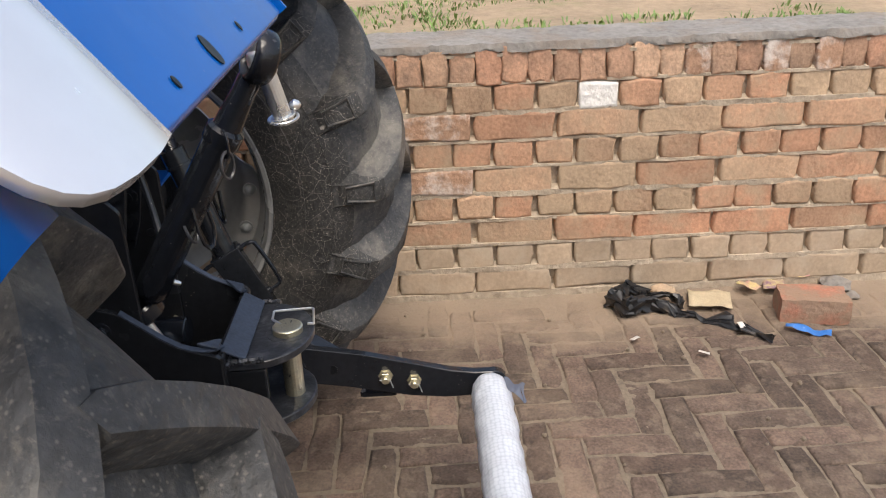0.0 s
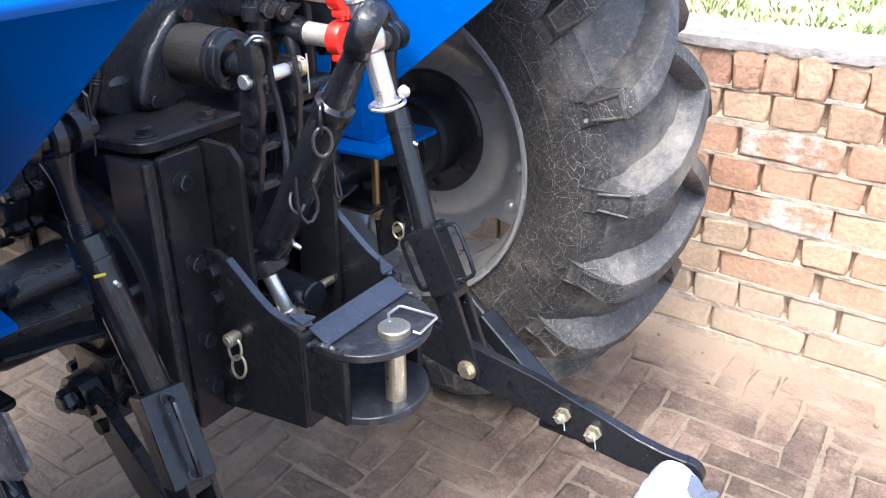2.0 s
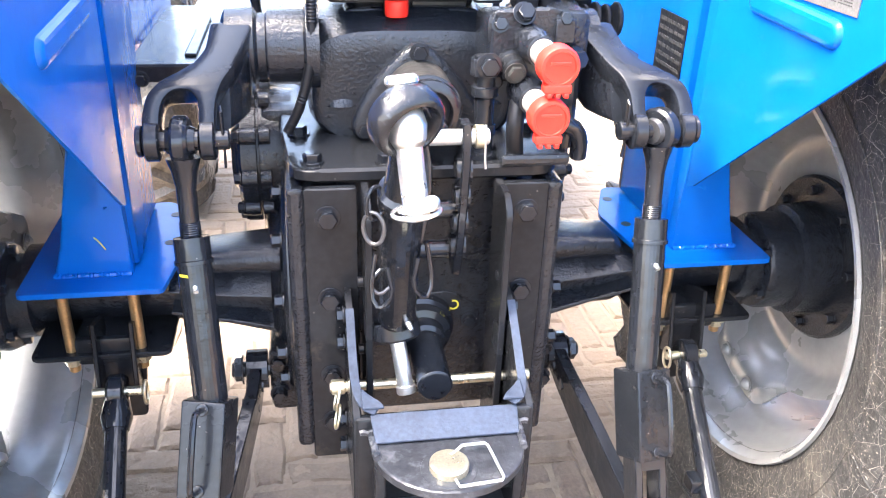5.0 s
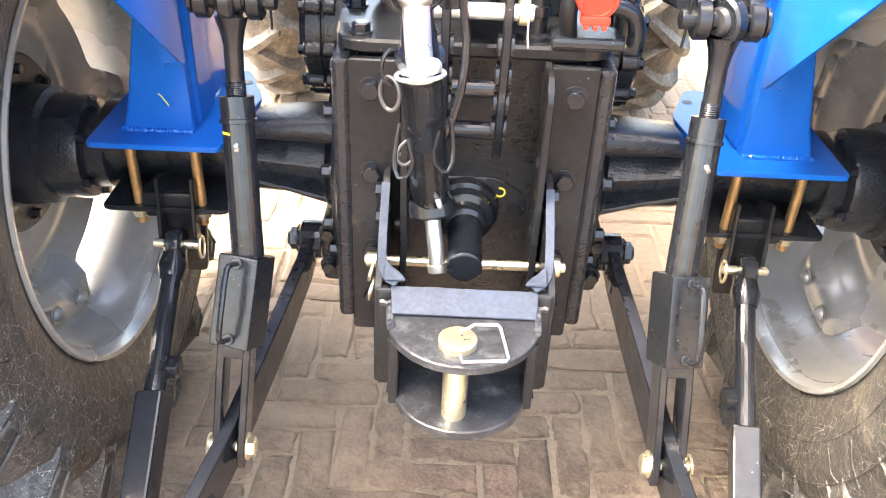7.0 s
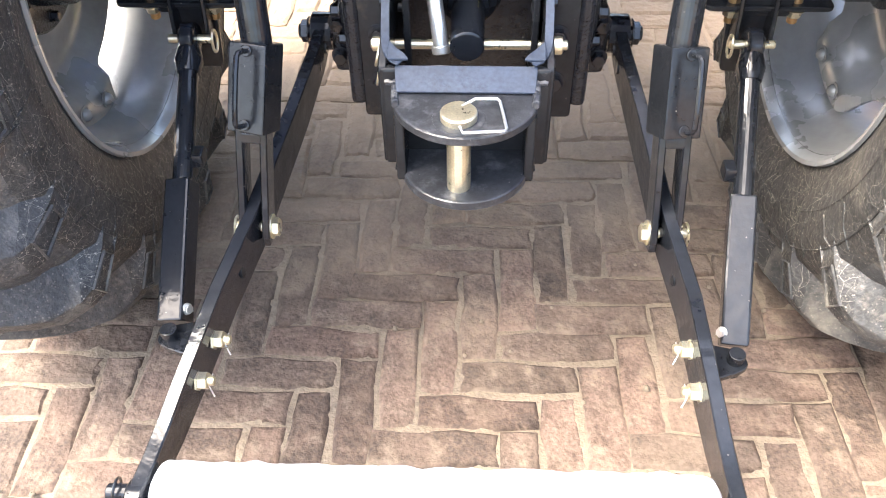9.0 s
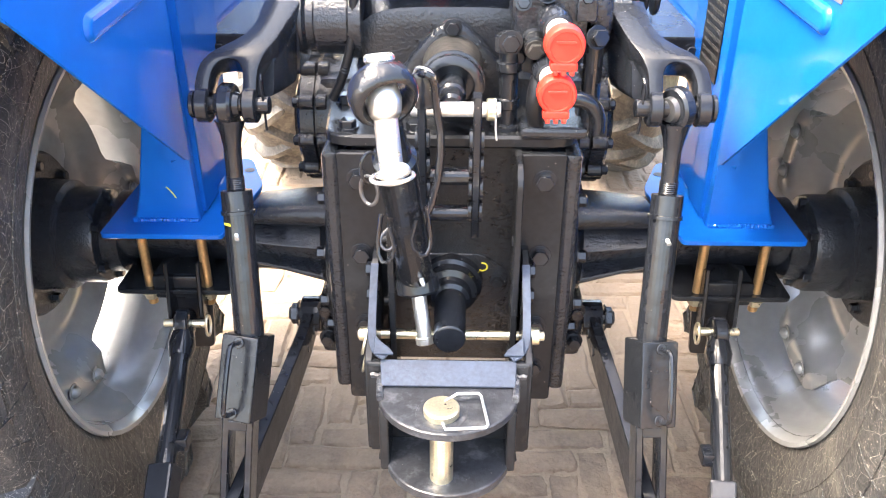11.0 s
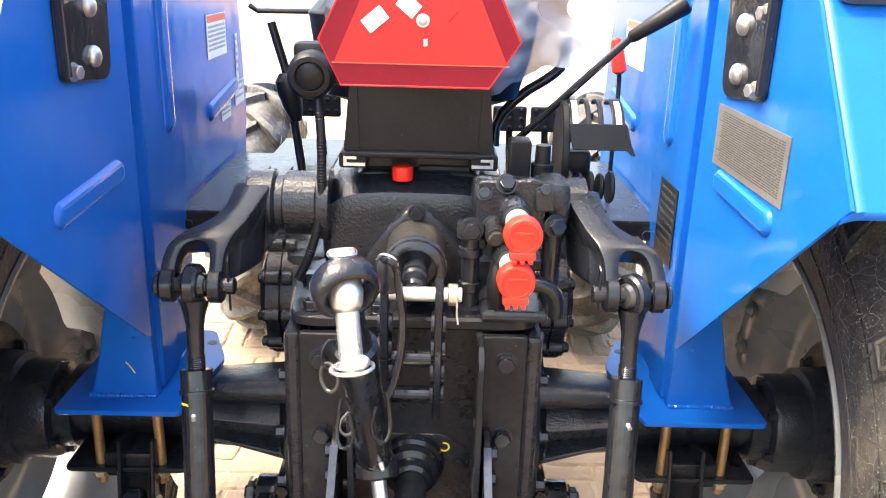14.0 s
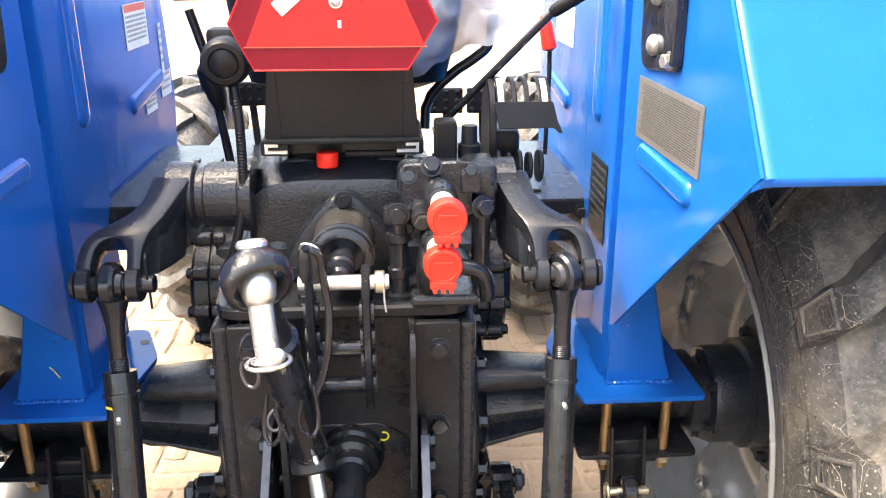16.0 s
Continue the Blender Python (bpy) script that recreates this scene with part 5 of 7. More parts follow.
for x, z in ((0.0, 1.076), (-0.078, 0.962), (0.078, 0.962)):
    part("flange_bolt", hexbolt((x, 0.124, z), (0, -1, 0), 0.0105, 0.011), M_BLACK, housing)
tube_ = part("spring_tube", lathe((0, 0.14, 1.018), (0, -1, 1.018), [(0, 0.052), (0.006, 0.047), (0.095, 0.046), (0.097, 0.043)], 44), M_TUBE, housing, "dusty black draft spring tube")
part("tube_nose", lathe((0, 0.046, 1.018), (0, -1, 1.018), [(0, 0.040), (0.002, 0.047), (0.010, 0.048), (0.012, 0.044), (0.015, 0.044), (0.017, 0.046), (0.026, 0.045), (0.029, 0.040), (0.030, 0.033), (0.012, 0.031), (0.011, 0.004)], 44), M_BLACK, tube_, "black banded nose with an open bore")
part("tube_rod", lathe((0, 0.04, 1.014), (0, -1, 1.006), [(0, 0.020), (0.05, 0.020), (0.053, 0.017), (0.085, 0.017), (0.09, 0.013)], 24), M_BLACK, tube_)
for x in (-0.11, 0.11):
    b = loft([ring((x, 0.16, 0.99), (1, 0, 0), (0, 1, 0), 0.05, 0.03, 14), ring((x * 0.92, 0.19, 1.05), (1, 0, 0), (0, 1, 0), 0.045, 0.04, 14), ring((x * 0.85, 0.24, 1.10), (1, 0, 0), (0, 1, 0), 0.05, 0.04, 14)])
    part("casting_rib", b, M_CAST, housing)
part("crest", box((0, 0.29, 1.128), (0.20, 0.10, 0.025), 0.008), M_CAST, housing)
part("filler_plug", lathe((-0.026, 0.184, 1.114), (-0.026, 0.215, 2), [(0, 0.016), (0.004, 0.0175), (0.022, 0.0175), (0.025, 0.015)], 20), M_RED, housing, "red plastic filler plug")
# hood plate in front of the plug, seat rails
sbk = part("seat_bracket", slab(rounded([(-0.088, 1.118), (0.088, 1.118), (0.080, 1.156), (-0.080, 1.156)], 0.006), (0, 0.236, 0), (1, 0, 0), (0, 0, 1), 0.008, 0.0015), M_TUBE, housing, "grey-black bracket plate under the seat")
part("bracket_slot", slab(rounded([(-0.046, 1.126), (-0.004, 1.126), (-0.004, 1.152), (-0.046, 1.152)], 0.008), (0, 0.2275, 0), (1, 0, 0), (0, 0, 1), 0.0008, 0), M_RUBBLACK, sbk)
part("bracket_step", box((0.042, 0.222, 1.124), (0.082, 0.012, 0.012), 0.002), M_TUBE, sbk)
for s in (-1, 1):
    part("housing_boss", lathe((s * 0.14, 0.17, 1.075), (s * 1, 0.17, 1.075), [(0, 0.06), (0.018, 0.058), (0.022, 0.052)], 32), M_CAST, housing)

# ---- spool valve with capped couplings ----
valve = part("spool_valve", box((0.155, 0.12, 1.095), (0.135, 0.10, 0.075), 0.012), M_CAST, tractor, "black hydraulic spool valve with two capped couplings")
box_ = [((0.205, 0.10, 1.11), (0.05, 0.08, 0.07)), ((0.105, 0.092, 1.12), (0.045, 0.055, 0.045))]
for c, sz in box_:
    part("valve_lump", box(c, sz, 0.012), M_CAST, valve)
for x, z in ((0.100, 1.128), (0.135, 1.140), (0.190, 1.135)):
    part("valve_bolt", hexbolt((x, 0.062, z), (0, -1, 0.25), 0.009, 0.010), M_BLACK, valve)
for (cx, cz), (bx_, bz) in (((0.147, 1.103), (0.143, 1.106)), ((0.141, 1.037), (0.138, 1.040))):
    d0, d1 = V(bx_, 0.06, bz), V(cx, -0.062, cz)
    cp_ = part("coupling", lathe(d0, d1, [(0, 0.02), (0.035, 0.021), (0.04, 0.0175), ((d1 - d0).length - 0.002, 0.0175)], 24), M_DULL, valve, "steel quick coupling")
    n = (d1 - d0).normalized()
    part("collar", lathe(d0, d1, [(0, 0.024), (0.040, 0.0235), (0.044, 0.021), (0.058, 0.0205), (0.060, 0.018)], 24), M_BLACK, cp_)
    part("dust_cap", lathe(d1 - n * 0.012, d1 + n, [(0, 0.023), (0.003, 0.0265), (0.020, 0.0265), (0.024, 0.0245), (0.0245, 0.0205), (0.022, 0.0195), (0.022, 0.004)], 32), M_RED, cp_, "red plastic dust cap")
    part("cap_tab", box(tuple(d1 + V(0, -0.004, -0.027)), (0.036, 0.018, 0.012), 0.003), M_RED, cp_)
    for i in range(3):
        part("cap_rib", box(tuple(d1 + V(-0.011 + 0.011 * i, -0.008, -0.035)), (0.006, 0.012, 0.006), 0.001), M_RED, cp_)
    part("cap_bar", box(tuple(d1 + n * 0.0125 + V(0, 0, 0.006)), (0.026, 0.002, 0.004), 0.0008), M_RED, cp_)
part("coupling_foot", box((0.150, 0.035, 0.952), (0.10, 0.06, 0.018), 0.006), M_CAST, valve)
part("elbow_pipe", sweep([V(0.165, 0.0, 1.01), V(0.195, 0.0, 1.005), V(0.21, 0.005, 0.985), V(0.212, 0.012, 0.955)], 0.012, seg=14, smooth=1), M_BLACK, valve)
part("riser", lathe((0.083, 0.055, 0.945), (0.083, 0.055, 2), [(0, 0.026), (0.006, 0.026), (0.008, 0.015), (0.03, 0.015), (0.032, 0.018), (0.045, 0.018), (0.047, 0.0145), (0.085, 0.0145), (0.088, 0.019), (0.10, 0.019), (0.102, 0.015), (0.115, 0.015), (0.117, 0.022), (0.138, 0.022), (0.142, 0.016)], 20), M_BLACK, valve, "black screwed riser pipe")
part("banjo_nut", hexbolt((0.083, 0.038, 1.078), (0, -1, 0), 0.013, 0.012), M_BLACK, valve)
sp_ = part("spool_end", lathe((0.118, 0.075, 1.078), (0.118, -1, 0.92), [(0, 0.020), (0.02, 0.020), (0.022, 0.017), (0.045, 0.017), (0.048, 0.012)], 22), M_PLATE, valve, "round steel spool end")
part("spool_nut", hexbolt((0.118, 0.030, 1.070), (0, -1, -0.15), 0.011, 0.008), M_TUBE, sp_)
part("spool_end", lathe((0.095, 0.07, 1.055), (0.095, -1, 0.92), [(0, 0.012), (0.02, 0.012), (0.024, 0.009)], 16), M_PLATE, valve)
part("valve_plate", slab(rounded([(0.088, 1.052), (0.150, 1.046), (0.200, 1.070), (0.202, 1.140), (0.178, 1.150), (0.090, 1.146)], 0.010), (0, 0.074, 0), (1, 0, 0), (0, 0, 1), 0.014, 0.003), M_CAST, valve)
part("valve_lug", box((0.190, 0.060, 1.120), (0.030, 0.020, 0.034), 0.004), M_CAST, valve)
part("plug_screw", hexbolt((0.132, 0.060, 1.142), (0.1, -1, 0.6), 0.012, 0.012), M_BLACK, valve)
part("side_riser", rod((0.207, 0.07, 0.95), (0.207, 0.07, 1.075), 0.0145), M_BLACK, valve)
part("banjo_nut", hexbolt((0.207, 0.052, 1.082), (0.3, -1, 0.2), 0.013, 0.014), M_BLACK, valve)
part("solenoid", box((0.160, 0.17, 1.155), (0.035, 0.04, 0.07), 0.005), M_RUBBLACK, valve)
part("solenoid", lathe((0.198, 0.17, 1.12), (0.198, 0.17, 2), [(0, 0.018), (0.03, 0.018), (0.032, 0.013), (0.06, 0.012)], 18), M_RUBBLACK, valve)
part("hose", sweep([V(0.125, 0.03, 1.03), V(0.118, 0.015, 1.0), V(0.122, 0.02, 0.965), V(0.128, 0.03, 0.95)], 0.012, seg=12, smooth=1), M_RUBBLACK, valve)

# ---- fenders ----
def fender(s):
    X = 0.415
    inner = [(-0.385, 1.238 if s > 0 else 1.221), (0.052, 0.886), (0.070, 0.878), (0.068, 1.30), (0.068, 1.56), (-0.10, 1.56), (-0.16, 1.53)]
    pan = part("fender", slab([p for p in inner], (s * X, 0, 0), (0, 1, 0), (0, 0, 1), 0.004 * s, 0.0), M_BLUE, tractor, "glossy blue sheet-metal fender over the rear wheel")
    # raised rear cover, sloping up and forward, rolled at the inner corner
    prof = [(-0.383, 1.231), (-0.386, 1.238), (-0.325, 1.318), (-0.262, 1.400), (-0.16, 1.525), (-0.06, 1.575), (0.55, 1.585), (0.9, 1.50)]
    cov = bmesh.new()
    xs = [(0.4155 + 0.016 * (1 - math.cos(a)), -0.0127 * (1 - math.sin(a)), -0.0097 * (1 - math.sin(a))) for a in [math.pi * k / 12 for k in range(7)]] + [(0.50, 0.0, 0.0), (0.60, 0, 0), (0.775 if s > 0 else 0.805, 0.0, 0.0)]
    rows = []
    for x, dy, dz in xs:
        sag = 0.018 if s < 0 else 0.0
        rows.append([cov.verts.new((s * x, y - dy + sag * 0.3, z + dz - sag)) for y, z in prof])
    rows2 = [[cov.verts.new((v.co.x, v.co.y + 0.0035, v.co.z - 0.0035)) for v in r] for r in rows]
    for q, w in zip(rows, rows[1:]):
        for i in range(len(prof) - 1):
            cov.faces.new((q[i], q[i + 1], w[i + 1], w[i]))
    for q, w in zip(rows2, rows2[1:]):
        for i in range(len(prof) - 1):
            cov.faces.new((q[i], w[i], w[i + 1], q[i + 1]))
    for i in range(len(rows) - 1):
        cov.faces.new((rows[i][0], rows[i + 1][0], rows2[i + 1][0], rows2[i][0]))
    part("cover", cov, M_BLUE, pan, "smooth blue fender cover")
    # outer rounded edge strip
    out = bmesh.new()
    rows = []
    at_edge = (lambda x: 0.806 + (x - 0.7755) * 0.86) if s < 0 else (lambda x: x)     # the cover reaches further out on one side
    for x, drop, end in ((0.7755, 0.0, 0.0), (0.780, -0.003, -0.004), (0.81, -0.004, -0.006), (0.845, -0.0035, -0.005), (0.868, -0.002, -0.002), (0.883, 0.0, 0.003), (0.893, 0.002, 0.010), (0.900, 0.004, 0.020), (0.905, 0.006, 0.034), (0.908, 0.009, 0.052)):
        row = []
        for j, (y, z) in enumerate(prof):
            if j == 0:
                y, z = prof[1][0] + 0.004, prof[1][1] - (0.012 if s > 0 else 0.005)
            if j <= 1:
                y, z = y + end * 0.6, z + end * 0.8
            sag = 0.018 if s < 0 else 0.0
            row.append(out.verts.new((s * at_edge(x), y + drop * 0.7 + sag * 0.3, z - drop * 0.8 - sag)))
        rows.append(row)
    for q, w in zip(rows, rows[1:]):
        for i in range(len(prof) - 1):
            out.faces.new((q[i], q[i + 1], w[i + 1], w[i]))
    # blue lip that turns down outside the silver strip
    lip_ = bmesh.new()
    rows = []
    for x, drop in ((0.870, 0.012), (0.896, 0.015), (0.908, 0.022), (0.914, 0.034)):
        sag = 0.018 if s < 0 else 0.0
        rows.append([lip_.verts.new((s * at_edge(x), y + 0.012 + drop * 0.7 + sag * 0.3, z - drop * 0.8 - sag)) for y, z in prof[1:]])
    for q, w in zip(rows, rows[1:]):
        for i in range(len(prof) - 2):
            lip_.faces.new((q[i], q[i + 1], w[i + 1], w[i]))
    ol = part("outer_lip", lip_, M_BLUE, pan)
    m = ol.modifiers.new("thick", "SOLIDIFY")
    m.thickness, m.offset = 0.003, -1
    ob = part("edge_trim", out, M_SILVER, pan, "bright silver outer edge of the fender")
    m = ob.modifiers.new("thick", "SOLIDIFY")
    m.thickness, m.offset = 0.004, -1
    # lamp slots
    for y, z, x, w, h in ((-0.3725, 1.2305, 0.664, 0.0066, 0.0115), (-0.3725, 1.2305, 0.574, 0.0026, 0.0042), (-0.373, 1.230, 0.750, 0.0026, 0.0042)) if s < 0 else ():
        n = V(0, -0.795, 0.606)
        u = V(0, 0.606, 0.795)
        c = V(s * x, y, z)
        c = c + n * ((V(0, -0.3196, 1.300) - V(0, y, z)).dot(n) + 0.0012)
        poly = [(w * math.cos(2 * math.pi * i / 20), h * math.sin(2 * math.pi * i / 20)) for i in range(20)]
        part("lamp_slot", slab(poly, c, (s * 1, 0, 0), u, 0.0006, 0), M_RUBBLACK, pan, "dark cut-out for a lamp")
    # channel-shaped pillar in front of the side panel
    for x, a, b_ in ((0.446, 0.070, 0.142), (0.424, 0.142, 0.215), (0.431, 0.215, 0.362)):
        poly = [(max(a, 0.112), 0.752), (b_, 0.752), (b_, 1.56), (a, 1.56), (a, 0.872), (max(a, 0.112), 0.862)]
        if a > 0.112:
            poly = [(a, 0.752), (b_, 0.752), (b_, 1.56), (a, 1.56)]
        part("pillar_face", slab(poly, (s * x, 0, 0), (0, 1, 0), (0, 0, 1), 0.004 * s, 0.0), M_BLUE, pan)
    for x0, x1, a in ((0.415, 0.450, 0.070), (0.424, 0.450, 0.142), (0.424, 0.435, 0.215), (0.431, 0.456, 0.362)):
        z0 = 0.752 if a > 0.1 else 0.878
        b = loft([[V(s * (x0 + 0.001), a - 0.0025, z), V(s * x1, a - 0.0025, z), V(s * x1, a + 0.0015, z), V(s * x0, a + 0.0015, z), V(s * x0, a - 0.001, z)] for z in (z0, 1.56)])
        part("pillar_fold", b, M_BLUE, pan)
    poly = [(0.42, 0.97), (0.95, 0.97), (0.98, 1.10), (0.92, 1.48), (0.90, 1.52), (0.364, 1.54), (0.364, 1.0)]
    part("front_panel", slab(poly, (s * 0.452, 0, 0), (0, 1, 0), (0, 0, 1), 0.004 * s, 0.0), M_BLUE, pan)
    # pressed ridges
    def ridge(y0, z0, y1, z1, w, x):
        b = bmesh.new()
        d = V(0, y1 - y0, z1 - z0)
        n = d.normalized()
        u = V(0, -n.z, n.y)
        L = d.length / 2
        c = V(0, (y0 + y1) / 2, (z0 + z1) / 2)
        secs = []
        for f, o in ((1.0, 0.0), (0.93, 0.003), (0.72, 0.0065), (0.45, 0.0075)):
            sec = []
            for i in range(28):
                a = 2 * math.pi * i / 28
                e = w * f
                lx = math.copysign(max(0, L - w), math.cos(a)) + e * math.cos(a)
                sec.append(V(s * (x - o), 0, 0) + c + n * lx + u * (e * math.sin(a)))
            secs.append(sec)
        return loft(secs, b)
    part("pressed_ridge", ridge(-0.016, 1.178, -0.219, 1.171, 0.017, X) if s > 0 else ridge(0.012, 1.163, -0.206, 1.153, 0.017, X), M_BLUE, pan)
    part("pressed_ridge", ridge(0.62, 1.135, 0.88, 1.165, 0.02, 0.452), M_BLUE, pan)
    part("pressed_ridge", ridge(0.288, 1.16, 0.288, 1.50, 0.024, 0.431), M_BLUE, pan)
    # bracket with bolts for the roll bar
    outline = rounded([(-0.152, 1.303), (-0.004, 1.289), (0.020, 1.56), (-0.150, 1.56)], [0.015, 0.03, 0.005, 0.005])
    st = part("bar_bracket", slab(outline, (s * 0.4145, 0, 0), (0, 1, 0), (0, 0, 1), -0.006 * s, 0.0015), M_BLACK, pan, "black bolted bracket plate")
    part("bracket_lip", box((s * 0.4055, -0.149, 1.432), (0.012, 0.006, 0.245), 0.002), M_BLACK, st)
    for y, z in ((-0.061, 1.325), (-0.062, 1.386), (-0.063, 1.447)):
        part("bracket_bolt", lathe(V(s * 0.4085, y, z), V(0, y, z), [(0, 0.0135), (0.004, 0.0135), (0.007, 0.0115), (0.0095, 0.007), (0.0105, 0.002)], 24), M_BOLT, st)
    for y, z in ((-0.126, 1.313), (-0.128, 1.403), (-0.130, 1.49)):
        part("bracket_bolt", hexbolt((s * 0.4085, y, z), (-s, -0.2, 0), 0.0085, 0.009), M_BOLT, st)
    # foot: flange on the axle and pedestal
    foot = rounded([(0.380, 0.062), (0.585, 0.062), (0.585, 0.36), (0.40, 0.385), (0.352, 0.262)], [0.008, 0.012, 0.02, 0.02, 0.02])
    fo = part("foot_plate", slab(foot, (0, 0, 0.738), (s, 0, 0), (0, 1, 0), 0.009 * s, 0.001), M_BLUE, pan, "blue foot plate bolted over the axle")
    pe = loft([[V(s * x0, y0, z), V(s * x1, y0, z), V(s * (x1 + 0.006), y1, z), V(s * (x0 + 0.014), y1, z)] for x0, x1, y0, y1, z in
               ((0.428, 0.543, 0.112, 0.30, 0.745), (0.430, 0.526, 0.112, 0.29, 0.80), (0.433, 0.488, 0.110, 0.27, 0.98), (0.434, 0.478, 0.100, 0.25, 1.20))])
    bmesh.ops.bevel(pe, geom=[e for e in pe.edges if abs(e.verts[0].co.z - e.verts[1].co.z) > 0.03], offset=0.006, segments=3, profile=0.5, affect="EDGES")
    part("pedestal", pe, M_BLUE, pan)
    weld = [V(s * (0.430 + 0.112 * k / 40), 0.111 + 0.0006 * math.sin(k * 2.3), 0.7485 + 0.0007 * math.sin(k * 3.1)) for k in range(41)]
    part("weld_bead", sweep(weld, [0.0042 + 0.0008 * (k % 2) for k in range(41)], seg=7), M_BLUE, pan)
    for x, y in ((0.388, 0.215), (0.392, 0.325)):
        part("foot_hole", rod(V(s * x, y, 0.7472), V(s * x, y, 0.7478), 0.009, chamfer=0.0001), M_RUBBLACK, fo)
    if s < 0:
        part("paint_scratch", sweep([V(-0.462, 0.1085, 0.792), V(-0.470, 0.1085, 0.806), V(-0.476, 0.1085, 0.812)], 0.0009, seg=5, smooth=1), bpy.data.materials["yellow_paint_mark"], pan)
    # clamp under the axle
    cl = rounded([(0.388, 0.100), (0.598, 0.100), (0.598, 0.345), (0.388, 0.345)], 0.016)
    ck = part("axle_clamp", slab(cl, (0, 0, 0.604), (s, 0, 0), (0, 1, 0), 0.009 * s, 0.002), M_PLATE, tractor, "black clamp plate with brass-coloured stud bolts")
    part("clamp_block", box((s * 0.49, 0.16, 0.612), (0.09, 0.10, 0.05), 0.01), M_PLATE, ck)
    part("clamp_ear", slab(rounded([(-0.04, 0), (0.04, 0), (0.03, -0.11), (-0.03, -0.11)], 0.01), (s * 0.47, 0.125, 0.592), (1, 0, 0), (0, 0, 1), 0.012, 0.002), M_PLATE, ck)
    for x, y in ((0.436, 0.120), (0.540, 0.120), (0.436, 0.325), (0.540, 0.325)):
        sb = part("stud_bolt", rod(V(s * x, y, 0.575), V(s * x, y, 0.740), 0.0085), M_COPPER, ck)
        part("stud_nut", hexbolt(V(s * x, y, 0.602), (0, 0, -1), 0.013, 0.012), M_GOLD, sb)
    return pan


fr_ = fender(1)
# tail lamp on the slope of the cover
lamp_u, lamp_n = V(0, 0.632, 0.775), V(0, -0.775, 0.632)
lamp_o = V(0.430, -0.2485, 1.4165) + lamp_n * 0.0015
lamp_ = part("tail_lamp", slab(rounded([(0, 0), (0.13, 0), (0.13, 0.07), (0, 0.07)], 0.016), lamp_o, (1, 0, 0), lamp_u, 0.018, 0.004), material("grey_lamp_bezel", (0.06, 0.062, 0.066), 0.4, vary=0.15, scale=20), fr_, "tail lamp with a dark grey bezel")
part("lamp_lens", slab(rounded([(0.008, 0.008), (0.122, 0.008), (0.122, 0.062), (0.008, 0.062)], 0.012), lamp_o + lamp_n * 0.018, (1, 0, 0), lamp_u, 0.008, 0.002), material("clear_lamp_lens", (0.45, 0.45, 0.45), 0.12, vary=0.1, scale=60), lamp_, "pale ribbed lens")
fl_ = fender(-1)
# data plates and stickers (writing too small to read)
M_PAPER = material("printed_plate", (0.115, 0.113, 0.108), 0.42, metal=0.15, vary=0.35, scale=40)
M_INK = material("dark_print", (0.040, 0.039, 0.038), 0.6, vary=0.2, scale=80)
M_INK_G = material("grey_print", (0.36, 0.36, 0.36), 0.6, vary=0.2, scale=80)
M_STICK = material("white_sticker", (0.78, 0.77, 0.74), 0.5, vary=0.05, scale=30)
M_STICK_R = material("sticker_red_band", (0.75, 0.12, 0.07), 0.5, vary=0.05, scale=30)


def sticker(x, s, y0, y1, z0, z1, mat, rows, name, label, parent, band=None, ink=None):
    ob = part(name, box((s * x, (y0 + y1) / 2, (z0 + z1) / 2), (0.0014, y1 - y0, z1 - z0)), mat, parent, label, smooth=False)
    H = z1 - z0
    W = y1 - y0
    if band:
        part("band", box((s * x - s * 0.0009, (y0 + y1) / 2, z1 - H * 0.1), (0.0008, W * 0.94, H * 0.16)), band, ob, smooth=False)
    b = bmesh.new()
    for i in range(rows):
        z = z1 - H * (0.10 if not band else 0.28) - i * H * (0.82 if not band else 0.62) / rows
        y = y0 + W * 0.05
        while y < y1 - W * 0.10:
            w = min(random.uniform(0.002, 0.016), y1 - W * 0.05 - y)
            box((s * x - s * 0.0009, y + w / 2, z), (0.0006, w, H * 0.34 / rows), bm=b)
            y += w + random.choice((0.0015, 0.0015, 0.004))
    part("fine_print", b, ink or M_INK, ob, "lines of small print", smooth=False)
    return ob


sticker(0.4138, 1, -0.236, 0.006, 1.196, 1.278, M_PAPER, 22, "data_plate", "dull grey plate covered in small print", fr_)
sticker(0.4225, 1, 0.172, 0.276, 0.975, 1.110, M_RUBBLACK, 8, "data_plate", "dark metal plate", fr_, ink=M_INK)
sticker(0.4505, 1, 0.60, 0.78, 1.25, 1.345, M_STICK, 6, "warning_sticker", "white and red warning sticker", fr_, M_STICK_R, M_INK_G)
sticker(0.4505, -1, 0.64, 0.80, 1.245, 1.335, M_STICK, 6, "warning_sticker", "white and red warning sticker", fl_, M_STICK_R, M_INK_G)
sticker(0.4505, -1, 0.725, 0.81, 1.10, 1.148, M_STICK, 3, "warning_sticker", "small white and red sticker", fl_, M_STICK_R, M_INK_G)
sticker(0.4505, -1, 0.86, 0.95, 1.115, 1.17, M_STICK, 3, "warning_sticker", "small white sticker", fl_, None, M_INK_G)
sticker(0.4505, -1, 0.885, 0.905, 1.17, 1.28, M_STICK, 5, "warning_sticker", "narrow white sticker", fl_, None, M_INK_G)

